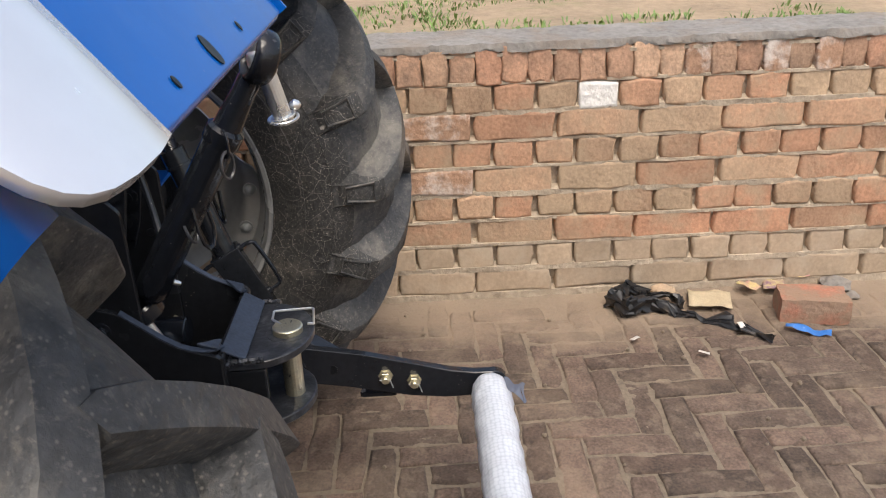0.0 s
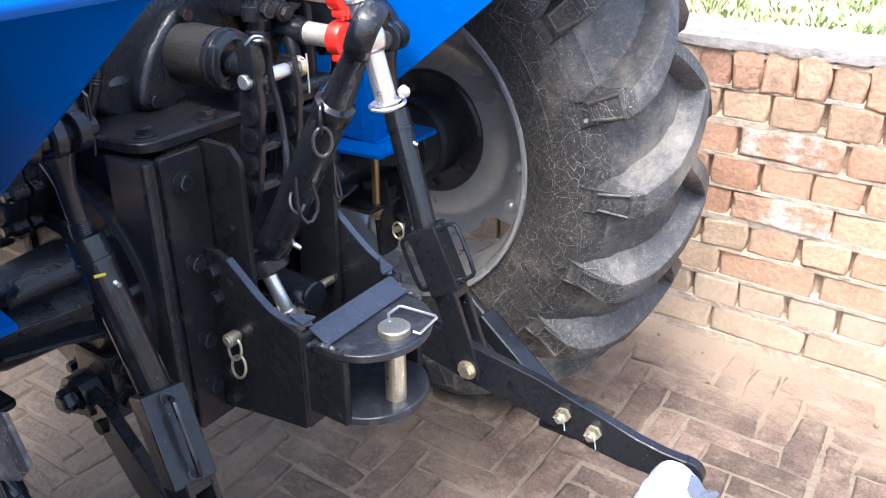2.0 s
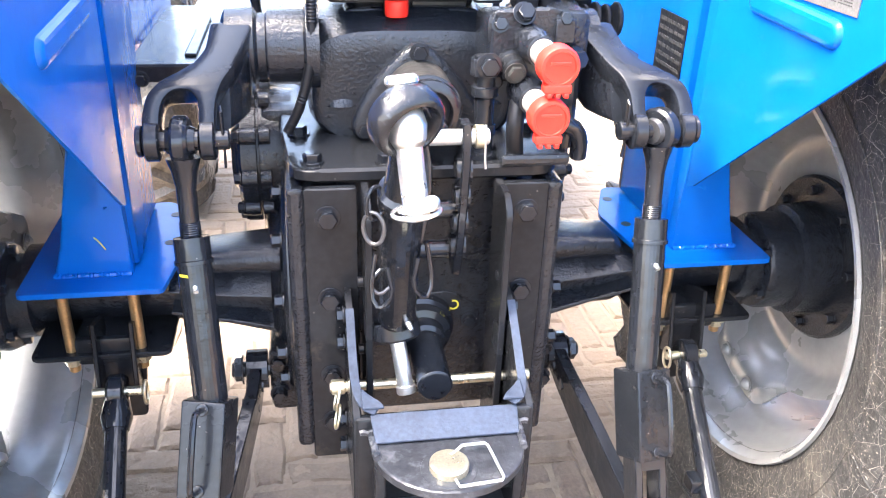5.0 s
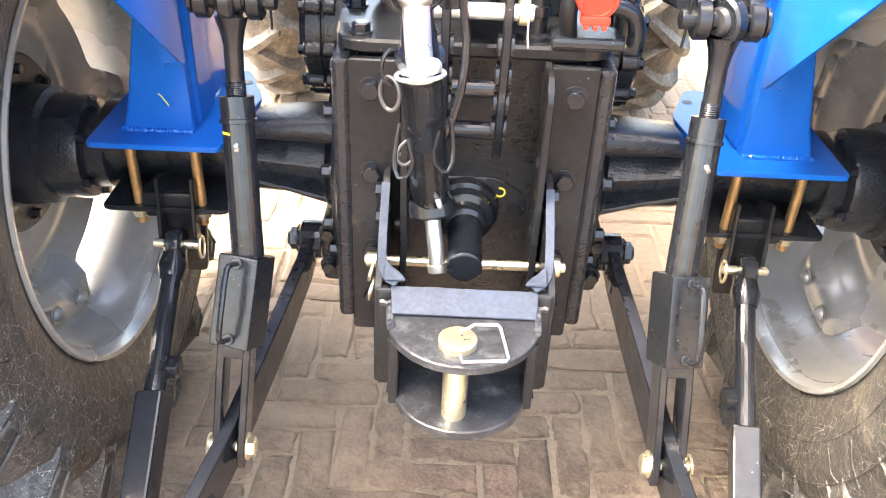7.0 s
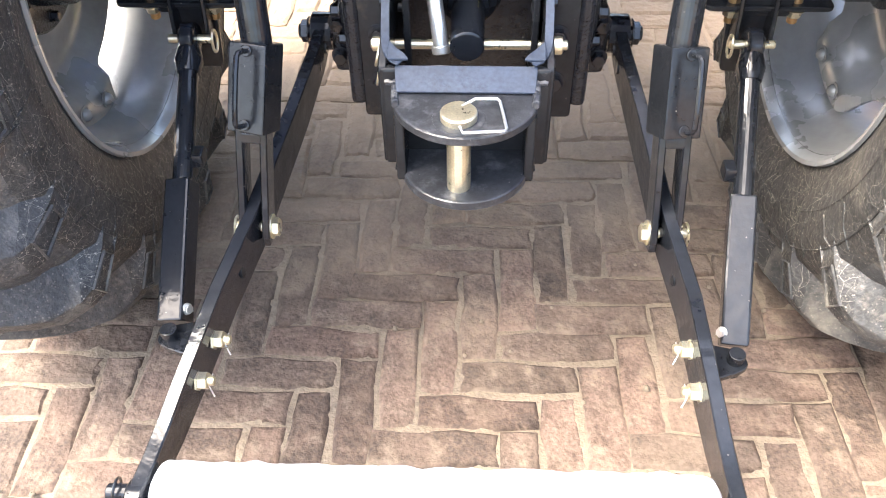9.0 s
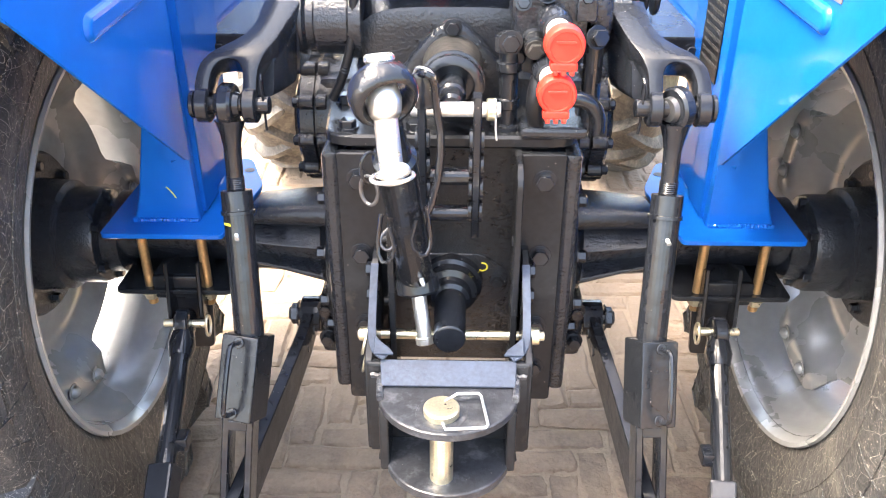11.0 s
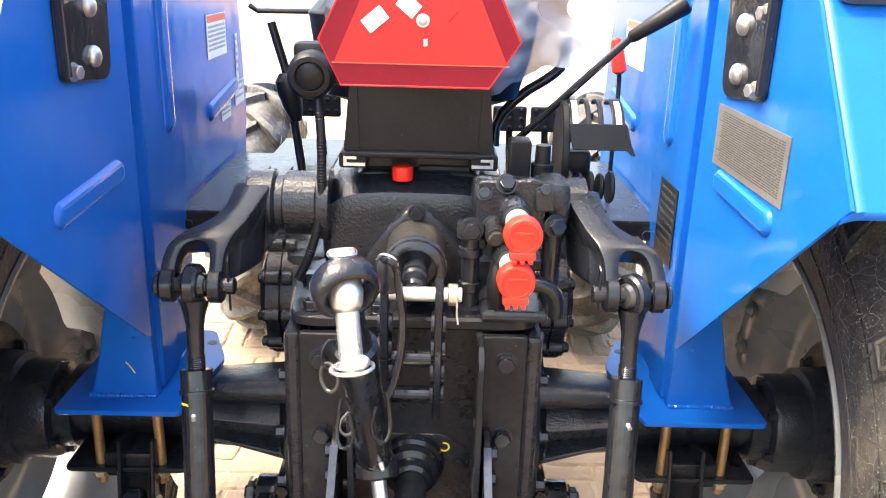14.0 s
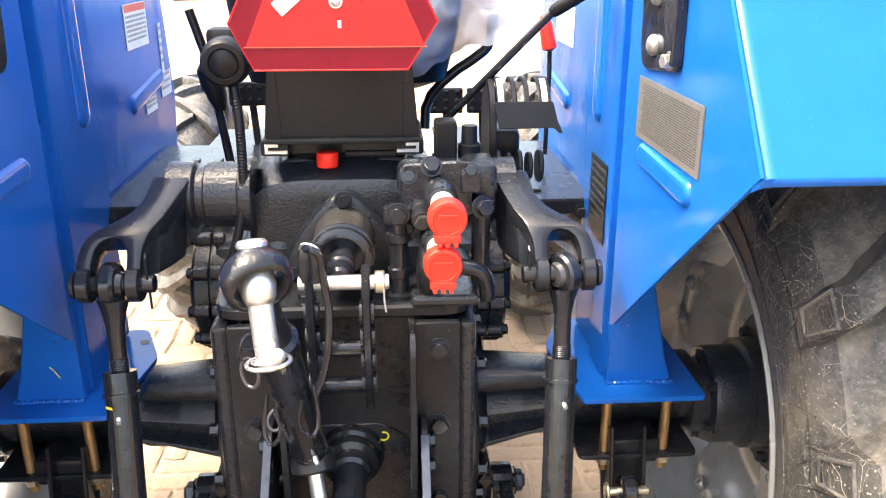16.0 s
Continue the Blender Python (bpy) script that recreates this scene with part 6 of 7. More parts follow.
# ---- platform, controls, seat base ----
for s in (-1, 1):
    z = 1.0
    pf = part("step_plate", box((s * 0.325, 0.60, z), (0.24, 0.50, 0.008), 0.002), M_SATIN, tractor, "black sheet-metal step beside the seat")
    part("step_rim", box((s * 0.325, 0.352, z - 0.012), (0.24, 0.006, 0.028), 0.002), M_PLATE, pf)
    part("step_ridge", box((s * 0.30, 0.55, z + 0.006), (0.02, 0.30, 0.006), 0.002), M_PLATE, pf)
    part("step_ridge", box((s * 0.35, 0.55, z + 0.006), (0.02, 0.30, 0.006), 0.002), M_PLATE, pf)
    part("step_bolt", hexbolt((s * 0.425, 0.35, z - 0.02), (0, -1, 0), 0.010, 0.010), M_BLACK, pf)
    part("dash_floor", box((s * 0.33, 1.25, 0.90), (0.24, 0.55, 0.01), 0.002), M_PLATE, pf)

sb = part("seat_box", box((0.0, 0.24, 1.222), (0.205, 0.15, 0.118), 0.004), M_RUBBLACK, tractor, "black sheet-metal seat box")
for s in (-1, 1):
    part("box_flange", strap([V(s * 0.103, 0.166, 1.275), V(s * 0.106, 0.166, 1.165)], (1, 0, 0), (0.012, 0.026), 0.006), M_RUBBLACK, sb)
    part("seat_rail", loft([[V(s * x, y, z) for x, z in ((0.084, 1.143), (0.118, 1.143), (0.118, 1.158), (0.098, 1.158), (0.098, 1.1535), (0.1135, 1.1535), (0.1135, 1.1475), (0.084, 1.1475))] for y in (0.150, 0.32)]), M_ZINC, sb, "bright channel rail", smooth=False)
    part("rail_cover", box((s * 0.104, 0.235, 1.1505), (0.044, 0.16, 0.026), 0.005), M_RUBBLACK, sb)
    part("box_bolt", hexbolt((s * 0.105, 0.19, 1.195), (s, 0, 0), 0.009, 0.008, dome=True), M_ZINC, sb)
part("rail_plate", box((0, 0.17, 1.161), (0.235, 0.04, 0.008), 0.002), M_RUBBLACK, sb)

smv_out = [(-0.112, 1.280), (0.101, 1.280), (0.143, 1.345), (0.028, 1.572), (-0.028, 1.572), (-0.143, 1.343)]
smv = part("warning_triangle", slab(rounded(smv_out, 0.004), (0, 0.074, 0), (1, 0, 0), (0, 0, 1), 0.004, 0.0006), M_REFLECT, tractor, "red reflective slow-vehicle triangle with a lighter centre", smooth=False)
smv_in = [(-0.121, 1.3125), (0.125, 1.3125), (0.017, 1.552), (-0.015, 1.552)]
part("centre_field", slab(smv_in, (0, 0.0695, 0), (1, 0, 0), (0, 0, 1), 0.0012, 0), M_REFLECT_IN, smv, smooth=False)
part("seam", strap([V(-0.124, 0.0690, 1.3115), V(0.128, 0.0690, 1.3115)], (0, 0, 1), 0.0016, 0.0008), M_STICK_R, smv)
part("small_label", box((-0.063, 0.0672, 1.372), (0.034, 0.001, 0.022), 0, Matrix.Rotation(radians(-40), 4, "Y")), M_STICK, smv, "small white label", smooth=False)
part("screw", hexbolt((0.004, 0.069, 1.372), (0, -1, 0), 0.007, 0.005, dome=True), M_ZINC, smv)
part("rim_bead", sweep([V(x, 0.0705, z) for x, z in smv_out], 0.0016, seg=6, closed=True), M_REFLECT_IN, smv)
part("small_label", box((-0.016, 0.0672, 1.392), (0.030, 0.001, 0.022), 0, Matrix.Rotation(radians(40), 4, "Y")), M_STICK, smv, "small white label", smooth=False)
part("scratch", box((0.046, 0.0674, 1.378), (0.0012, 0.0008, 0.022), 0, Matrix.Rotation(radians(40), 4, "Y")), M_REFLECT, smv, smooth=False)
part("chip", box((0.008, 0.0674, 1.342), (0.005, 0.001, 0.010), 0), M_STICK, smv, smooth=False)
part("carrier", box((0.0, 0.12, 1.33), (0.04, 0.09, 0.05), 0.004), M_RUBBLACK, smv)

sock = part("trailer_socket", lathe((-0.165, 0.185, 1.285), (-0.165, -1, 1.22), [(0, 0.026), (0.01, 0.034), (0.03, 0.037), (0.05, 0.035), (0.056, 0.030), (0.057, 0.023), (0.054, 0.021), (0.056, 0.018), (0.058, 0.004)], 32), M_RUBBLACK, tractor, "round black trailer light socket with a corrugated cable")
part("socket_hood", box((-0.165, 0.185, 1.315), (0.062, 0.035, 0.03), 0.010), M_RUBBLACK, sock)
part("socket_arm", box((-0.12, 0.19, 1.275), (0.08, 0.02, 0.022), 0.005), M_RUBBLACK, sock)
cab = [V(-0.157, 0.150, 1.252), V(-0.150, 0.135, 1.20), V(-0.149, 0.128, 1.12), V(-0.153, 0.120, 1.06), V(-0.170, 0.115, 1.0), V(-0.190, 0.120, 0.962)]
pts = cab
for _ in range(3):
    qq = [pts[0]]
    for a, b_ in zip(pts, pts[1:]):
        qq += [a.lerp(b_, 0.25), a.lerp(b_, 0.75)]
    pts = qq + [pts[-1]]
fine = []
for a, b_ in zip(pts, pts[1:]):
    k = max(1, int((b_ - a).length / 0.0022))
    fine += [a.lerp(b_, i / k) for i in range(k)]
part("corrugated_cable", sweep(fine, [0.0068 + 0.0009 * (i % 2) for i in range(len(fine))], seg=10), M_RUBBLACK, sock)

# levers
lev = part("hand_lever", sweep([V(0.157, 0.30, 1.135), V(0.170, 0.295, 1.165), V(0.332, 0.20, 1.352)], 0.0062, seg=12), M_BLACK, tractor, "long black control lever with a rubber grip")
part("grip", lathe(V(0.326, 0.203, 1.346), V(0.399, 0.175, 1.400), [(0, 0.008), (0.006, 0.0105), (0.04, 0.0125), (0.095, 0.0155), (0.10, 0.012)], 18), M_RUBBLACK, lev)
qd = part("lever_console", box((0.264, 0.27, 1.10), (0.05, 0.08, 0.12), 0.012), M_RUBBLACK, tractor, "black lever console with slotted curved guide")
disc = [(0.062 * math.cos(a), 0.085 * math.sin(a)) for a in [2 * math.pi * i / 28 for i in range(28)]]
part("side_disc", slab(disc, (0.232, 0.25, 1.155), (0, 1, 0), (0, 0, 1), 0.012, 0.002), M_RUBBLACK, qd)
for x0, x1 in ((0.244, 0.256), (0.268, 0.276), (0.288, 0.296), (0.310, 0.330)):
    arc = [V((x0 + x1) / 2, 0.25 - 0.068 * math.cos(a), 1.165 + 0.076 * math.sin(a)) for a in [0.25 + i * 0.2 for i in range(10)]]
    part("guide_rib", strap(arc, (1, 0, 0), x1 - x0, 0.006), M_RUBBLACK, qd)
part("guide_apron", slab(rounded([(0.236, 0.006), (0.330, 0.006), (0.338, -0.026), (0.346, -0.044), (0.340, -0.044), (0.332, -0.036), (0.245, -0.036)], 0.003), (0, 0.180, 1.208), (1, 0, 0), (0, 0.25, 1), 0.004, 0.001), M_RUBBLACK, qd)
for x in (0.250, 0.320):
    part("scale_label", strap([V(x, 0.25 - 0.0725 * math.cos(a), 1.165 + 0.0805 * math.sin(a)) for a in (0.55, 0.8, 1.05, 1.3)], (1, 0, 0), 0.009, 0.0008), M_STICK, qd)
for i in range(5):
    part("lever_hub", rod((0.243 + 0.017 * i, 0.20, 1.106), (0.252 + 0.017 * i, 0.20, 1.106), 0.027 if i % 2 == 0 else 0.023, chamfer=0.003), M_RUBBLACK, qd)
rl = part("red_lever", sweep([V(0.402, 0.60, 1.03), V(0.404, 0.60, 1.20), V(0.402, 0.60, 1.262)], 0.005, seg=10), M_BLACK, tractor, "thin lever with a red knob")
part("knob", lathe(V(0.403, 0.60, 1.245), V(0.388, 0.60, 1.32), [(0, 0.008), (0.006, 0.016), (0.05, 0.014), (0.07, 0.010), (0.074, 0.004)], 16), M_RED, rl)

# bent rails beside the seat
part("side_rail", sweep([V(-0.235, 0.50, 1.02), V(-0.262, 0.50, 1.235), V(-0.290, 0.50, 1.335)], 0.0085, seg=12), M_BLACK, tractor, "upright black lever rod")
part("side_rail", sweep([V(-0.244, 0.49, 1.150), V(-0.250, 0.49, 1.175), V(-0.257, 0.49, 1.205), V(-0.261, 0.49, 1.228), V(-0.262, 0.49, 1.242)], [0.010, 0.018, 0.023, 0.024, 0.014], seg=18, smooth=0), M_RUBBLACK, tractor, "thick black lever sleeve")
part("side_rail", sweep([V(0.140, 0.44, 1.12), V(0.142, 0.45, 1.17), V(0.185, 0.45, 1.218), V(0.245, 0.45, 1.256), V(0.262, 0.45, 1.275), V(0.268, 0.45, 1.33)], 0.0095, seg=12, smooth=1), M_BLACK, tractor, "bent black tube rail")
part("wire_rail", sweep([V(-0.33, 0.50, 1.365), V(-0.315, 0.50, 1.355), V(-0.18, 0.50, 1.357)], 0.005, seg=8), M_BLACK, tractor, "thin bent rail")


def pedal(x0, x1, y, z0, z1, name="foot_pedal"):
    ob = part(name, box(((x0 + x1) / 2, y, (z0 + z1) / 2), (x1 - x0, 0.014, z1 - z0), 0.005), M_RUBBLACK, tractor, "black studded pedal plate")
    nx, nz = max(2, int((x1 - x0) / 0.022)), max(2, int((z1 - z0) / 0.020))
    b = bmesh.new()
    for i in range(nx):
        for j in range(nz):
            c = V(x0 + (i + 0.5) * (x1 - x0) / nx, y - 0.007, z0 + (j + 0.5) * (z1 - z0) / nz)
            lathe(c, c - V(0, 1, 0), [(0, 0.0065), (0.003, 0.005), (0.004, 0.002)], 8, b)
    part("studs", b, M_RUBBLACK, ob)
    part("pedal_arm", strap([V((x0 + x1) / 2, y + 0.01, z0 + 0.02), V((x0 + x1) / 2 + 0.01, y + 0.02, z0 - 0.16)], (1, 0, 0), 0.018, 0.01), M_BLACK, ob)
    return ob


pedal(-0.325, -0.215, 1.0, 1.070, 1.130)
pedal(0.175, 0.262, 1.0, 1.045, 1.110)
pedal(0.272, 0.350, 1.0, 1.045, 1.110)

# steering column, bonnet and dash in front, mostly hidden
part("steering_column", loft([ring((0, 1.15, 0.9), (1, 0, 0), (0, 1, 0), 0.20, 0.22, 16), ring((0, 1.12, 1.25), (1, 0, 0), (0, 1, 0), 0.16, 0.16, 16), ring((0, 1.05, 1.45), (1, 0, 0), (0, 1, 0), 0.12, 0.10, 16)]), M_RUBBLACK, tractor, "black steering column cowl")
hood = loft([ring((0, 1.35, 1.12), (1, 0, 0), (0, 0, 1), 0.24, 0.40, 20, 5), ring((0, 2.2, 1.10), (1, 0, 0), (0, 0, 1), 0.24, 0.36, 20, 5), ring((0, 2.7, 1.02), (1, 0, 0), (0, 0, 1), 0.22, 0.30, 20, 5)])
part("bonnet", hood, M_BLUE, tractor, "blue engine bonnet")
part("front_axle", box((0, 2.15, 0.45), (1.05, 0.10, 0.10), 0.02), M_CAST, tractor, "black front axle beam")
part("engine_block", box((0, 1.95, 0.72), (0.30, 1.0, 0.40), 0.03), M_CAST, tractor, "dark engine block")

# seat and its crumpled plastic cover
part("seat", loft([ring((0, 0.49, z), (1, 0, 0), (0, 1, 0), w, d, 24, 4) for z, w, d in ((1.20, 0.28, 0.18), (1.215, 0.36, 0.24), (1.29, 0.40, 0.30), (1.36, 0.42, 0.32), (1.385, 0.38, 0.30))]), M_RUBBLACK, tractor, "black padded driver's seat")
m = bpy.data.materials.new("clear_plastic_film")
m.use_nodes = True
_b = m.node_tree.nodes["Principled BSDF"]
_b.inputs["Base Color"].default_value = (0.13, 0.155, 0.21, 1)
_b.inputs["Roughness"].default_value = 0.18
_b.inputs["Alpha"].default_value = 0.88
_b.inputs["Specular IOR Level"].default_value = 0.4
M_FILM = m
m = bpy.data.materials.new("white_bubble_wrap")
m.use_nodes = True
nt = m.node_tree
_b = nt.nodes["Principled BSDF"]
_b.inputs["Base Color"].default_value = (0.70, 0.70, 0.71, 1)
_b.inputs["Roughness"].default_value = 0.3
_b.inputs["Subsurface Weight"].default_value = 0.2
_b.inputs["Subsurface Radius"].default_value = (0.01, 0.01, 0.01)
_c = nt.nodes.new("ShaderNodeTexCoord")
_s = nt.nodes.new("ShaderNodeSeparateXYZ")
nt.links.new(_c.outputs["Object"], _s.inputs[0])
_turn = []
for axis, centre in (("Y", -0.622), ("Z", 0.300)):
    _q = nt.nodes.new("ShaderNodeMath")
    _q.operation = "SUBTRACT"
    _q.inputs[1].default_value = centre
    nt.links.new(_s.outputs[axis], _q.inputs[0])
    _turn.append(_q)
_a = nt.nodes.new("ShaderNodeMath")
_a.operation = "ARCTAN2"
nt.links.new(_turn[0].outputs[0], _a.inputs[0])
nt.links.new(_turn[1].outputs[0], _a.inputs[1])
_arc = nt.nodes.new("ShaderNodeMath")
_arc.operation = "MULTIPLY"
_arc.inputs[1].default_value = 0.043
nt.links.new(_a.outputs[0], _arc.inputs[0])
_w = nt.nodes.new("ShaderNodeCombineXYZ")
nt.links.new(_s.outputs["X"], _w.inputs[0])
nt.links.new(_arc.outputs[0], _w.inputs[1])
_v = nt.nodes.new("ShaderNodeTexVoronoi")
_v.inputs["Scale"].default_value, _v.inputs["Randomness"].default_value = 105, 0.35
nt.links.new(_w.outputs[0], _v.inputs["Vector"])
_p = nt.nodes.new("ShaderNodeBump")
_p.inputs["Strength"].default_value, _p.inputs["Distance"].default_value = 0.55, 0.0016
_m = nt.nodes.new("ShaderNodeMix")
_m.data_type = "RGBA"
_m.inputs["A"].default_value, _m.inputs["B"].default_value = (0.60, 0.63, 0.68, 1), (0.44, 0.475, 0.53, 1)
_r = nt.nodes.new("ShaderNodeMapRange")
_r.inputs[1].default_value, _r.inputs[2].default_value = 0.35, 0.75
nt.links.new(_v.outputs["Distance"], _r.inputs[0])
nt.links.new(_r.outputs[0], _m.inputs["Factor"])
nt.links.new(_m.outputs["Result"], _b.inputs["Base Color"])
nt.links.new(_v.outputs["Distance"], _p.inputs["Height"])
nt.links.new(_p.outputs[0], _b.inputs["Normal"])
M_WRAP = m


def crumple(bm_, amount, scale, seed=0):
    for v in bm_.verts:
        n = noise.noise_vector(v.co * scale + V(seed, seed * 2, 0))
        v.co += n * amount
    return bm_


film = bmesh.new()
nu, nv = 64, 30
grid = []
for i in range(nu + 1):
    row = []
    for j in range(nv + 1):
        u, w = i / nu, j / nv
        x = -0.155 + 0.420 * u
        low = 1.325 - 0.085 * min(1.0, u / 0.62) + 0.16 * max(0.0, u - 0.66) + 0.012 * math.sin(17 * u)      # the hem hangs lowest beside the seat box
        z = 1.445 + (low - 1.445) * w
        y = 0.292 + 0.016 * math.sin(14 * u + 2.5 * w) - 0.01 * w
        row.append(film.verts.new((x, y, z)))
    grid.append(row)
for i in range(nu):
    for j in range(nv):
        film.faces.new((grid[i][j], grid[i + 1][j], grid[i + 1][j + 1], grid[i][j + 1]))
crumple(film, 0.022, 12)
crumple(film, 0.010, 34, 5)
tagged(part("seat_cover", film, M_FILM), "crumpled clear plastic film hanging over the seat", "plastic cover")

# ---- wrapped crossbar between the links ----
bar = bmesh.new()
n, k = 90, 30
rings = []
p0, p1 = V(-0.403, -0.622, 0.300), V(0.338, -0.622, 0.300)
for i in range(n + 1):
    f = i / n
    c = p0.lerp(p1, f)
    r = 0.043 + 0.0008 * math.sin(i * 0.55) + 0.002 * noise.noise(V(i * 0.4, 1, 2))
    if i in (0, n):
        r = 0.026
    if i in (1, n - 1):
        r = 0.039
    rings.append([bar.verts.new(c + V(0, math.cos(2 * math.pi * q / k), math.sin(2 * math.pi * q / k)) * (r + 0.0035 * noise.noise(V(f * 26, q * 0.55, 3)))) for q in range(k)])
for a, b_ in zip(rings, rings[1:]):
    for q in range(k):
        bar.faces.new((a[q], a[(q + 1) % k], b_[(q + 1) % k], b_[q]))
bar.faces.new(rings[0])
bar.faces.new(rings[-1][::-1])
cb = tagged(part("drawbar_crossbar", bar, M_WRAP), "crossbar between the lower links wrapped in white bubble film", "crossbar")
tail = bmesh.new()
g = []
for i in range(13):
    row = []
    for j in range(7):
        u, w = i / 12, j / 6
        row.append(tail.verts.new((0.320 - 0.045 * w + 0.01 * u, -0.650 - 0.048 * u, 0.328 - 0.02 * u * w - 0.02 * u + 0.006 * math.sin(9 * u + 4 * w))))
    g.append(row)
for i in range(12):
    for j in range(6):
        tail.faces.new((g[i][j], g[i + 1][j], g[i + 1][j + 1], g[i][j + 1]))
crumple(tail, 0.008, 30, 2)
part("film_end", tail, M_FILM, cb, "loose tail of clear film")
part("bar_pin", rod((-0.468, -0.622, 0.300), (-0.400, -0.622, 0.300), 0.0115), M_BLACK, cb)
part("bar_pin", rod((0.335, -0.622, 0.300), (0.392, -0.622, 0.300), 0.0115), M_BLACK, cb)
c = V(-0.456, -0.622, 0.300)
part("lynch_ring", sweep([c + V(0.004 * math.sin(a), 0.018 * math.cos(a), 0.022 * math.sin(a)) for a in [2 * math.pi * q / 20 for q in range(20)]], 0.002, seg=6, closed=True), M_BLACK, cb)

# ---- litter by the wall ----
M_BAG = material("black_plastic_bag", (0.014, 0.014, 0.015), 0.38, vary=0.4, scale=30, dirt=DUST, dirt_amount=0.2, dirt_scale=30)
M_CARD = material("cardboard", (0.47, 0.385, 0.255), 0.85, vary=0.22, scale=24, dirt=(0.3, 0.22, 0.14), dirt_amount=0.2)
M_WRAP_Y = material("yellow_wrapper", (0.58, 0.47, 0.22), 0.45, vary=0.25, scale=40, dirt=(0.40, 0.16, 0.22), dirt_amount=0.65, dirt_scale=28)
M_WRAP_B = material("blue_wrapper", (0.03, 0.15, 0.45), 0.4, vary=0.2, scale=50, dirt=(0.7, 0.7, 0.7), dirt_amount=0.15, dirt_scale=40)
path = [V(1.30, -1.19, 0.022), V(1.21, -1.10, 0.032), V(1.135, -1.12, 0.022), V(1.17, -1.19, 0.030), V(1.16, -1.25, 0.018), V(1.10, -1.32, 0.014), V(1.057, -1.40, 0.014), V(1.00, -1.465, 0.012), V(0.934, -1.521, 0.008)]
bag = sweep(path, [0.014, 0.026, 0.022, 0.030, 0.017, 0.011, 0.013, 0.014, 0.005], seg=14, smooth=0)
sweep([V(1.275, -1.16, 0.028), V(1.24, -1.24, 0.016), V(1.205, -1.31, 0.024), V(1.165, -1.318, 0.012)], [0.020, 0.010, 0.012, 0.007], bag, 12, smooth=0)
bmesh.ops.subdivide_edges(bag, edges=bag.edges[:], cuts=2, use_grid_fill=True)
crumple(bag, 0.030, 26, 1)
crumple(bag, 0.018, 60, 7)
crumple(bag, 0.004, 160, 3)
for v in bag.verts:
    v.co.z = max(0.004, v.co.z)
tagged(part("plastic_bag", bag, M_BAG), "torn and twisted black plastic bag on the paving", "litter")


def scrap(name, label, x, y, w, h, rot, mat, bump_, seed, z=0.012):
    b = bmesh.new()
    bmesh.ops.create_grid(b, x_segments=8, y_segments=8, size=0.5)
    for v in b.verts:
        v.co = V(v.co.x * w, v.co.y * h, 0)
    bmesh.ops.rotate(b, cent=(0, 0, 0), matrix=Matrix.Rotation(radians(rot), 3, "Z"), verts=b.verts)
    for v in b.verts:
        v.co += V(x, y, z + bump_ * (0.6 + noise.noise(V(v.co.x * 25 + seed, v.co.y * 25, seed))))
    ob = part(name, b, mat)
    mo = ob.modifiers.new("thick", "SOLIDIFY")
    mo.thickness = 0.0015
    return tagged(ob, label, "litter")


def rubble(name, label, x, y, size, mat, seed, category):
    """Angular broken lump lying on the ground."""
    b = bmesh.new()
    bmesh.ops.create_icosphere(b, subdivisions=3, radius=1)
    for v in b.verts:
        n_ = noise.noise(v.co * 1.3 + V(seed, 0, 0))
        v.co = V(*[c_ * k_ * (1 + 0.35 * n_) for c_, k_ in zip(v.co, size)])
    crumple(b, 0.006, 60, seed)
    low_ = min(v.co.z for v in b.verts)
    bmesh.ops.translate(b, vec=(x, y, 0.001 - low_ * 0.8), verts=b.verts)
    return tagged(part(name, b, mat), label, category)


M_WRAP_P = material("printed_wrapper", (0.24, 0.13, 0.20), 0.4, vary=0.4, scale=40, dirt=(0.56, 0.47, 0.20), dirt_amount=0.75, dirt_scale=34)
M_SCRAP_W = material("white_scrap", (0.62, 0.59, 0.54), 0.6, vary=0.15, scale=30)
scrap("cardboard_scrap", "flat wrinkled piece of pale brown cardboard", 1.195, -1.415, 0.115, 0.135, -14, M_CARD, 0.016, 1)
scrap("snack_wrapper", "crumpled yellow wrapper on swept sand", 1.255, -1.565, 0.055, 0.060, 25, M_WRAP_Y, 0.018, 2, 0.022)
scrap("snack_wrapper", "torn purple and yellow printed wrapper", 1.265, -1.655, 0.085, 0.070, -18, M_WRAP_P, 0.014, 3, 0.016)
scrap("snack_wrapper", "flattened yellow wrapper strip behind a brick", 1.305, -1.745, 0.030, 0.085, -12, M_WRAP_Y, 0.012, 6, 0.036)
scrap("blue_wrapper", "torn blue plastic wrapper beside a brick", 0.972, -1.645, 0.024, 0.130, -25, M_WRAP_B, 0.020, 4, 0.006)
scrap("paper_scrap", "small torn white scrap", 0.972, -1.114, 0.016, 0.028, 30, M_SCRAP_W, 0.010, 7)
scrap("paper_scrap", "small torn white scrap", 0.877, -1.295, 0.014, 0.032, -20, M_SCRAP_W, 0.010, 8)
scrap("paper_scrap", "small torn white scrap", 1.005, -1.450, 0.022, 0.018, 10, M_SCRAP_W, 0.016, 9, 0.018)
rubble("brick_fragment", "pale red broken piece of brick in swept sand", 1.285, -1.285, (0.026, 0.042, 0.016), M_BRICK, 3, "rubble")
rubble("mortar_lump", "grey lump of old mortar by a loose brick", 1.255, -1.862, (0.040, 0.052, 0.020), M_CEMENT, 5, "rubble")
rubble("mortar_lump", "small grey lump of old mortar", 1.185, -1.885, (0.016, 0.020, 0.010), M_CEMENT, 8, "rubble")
lb = bmesh.new()
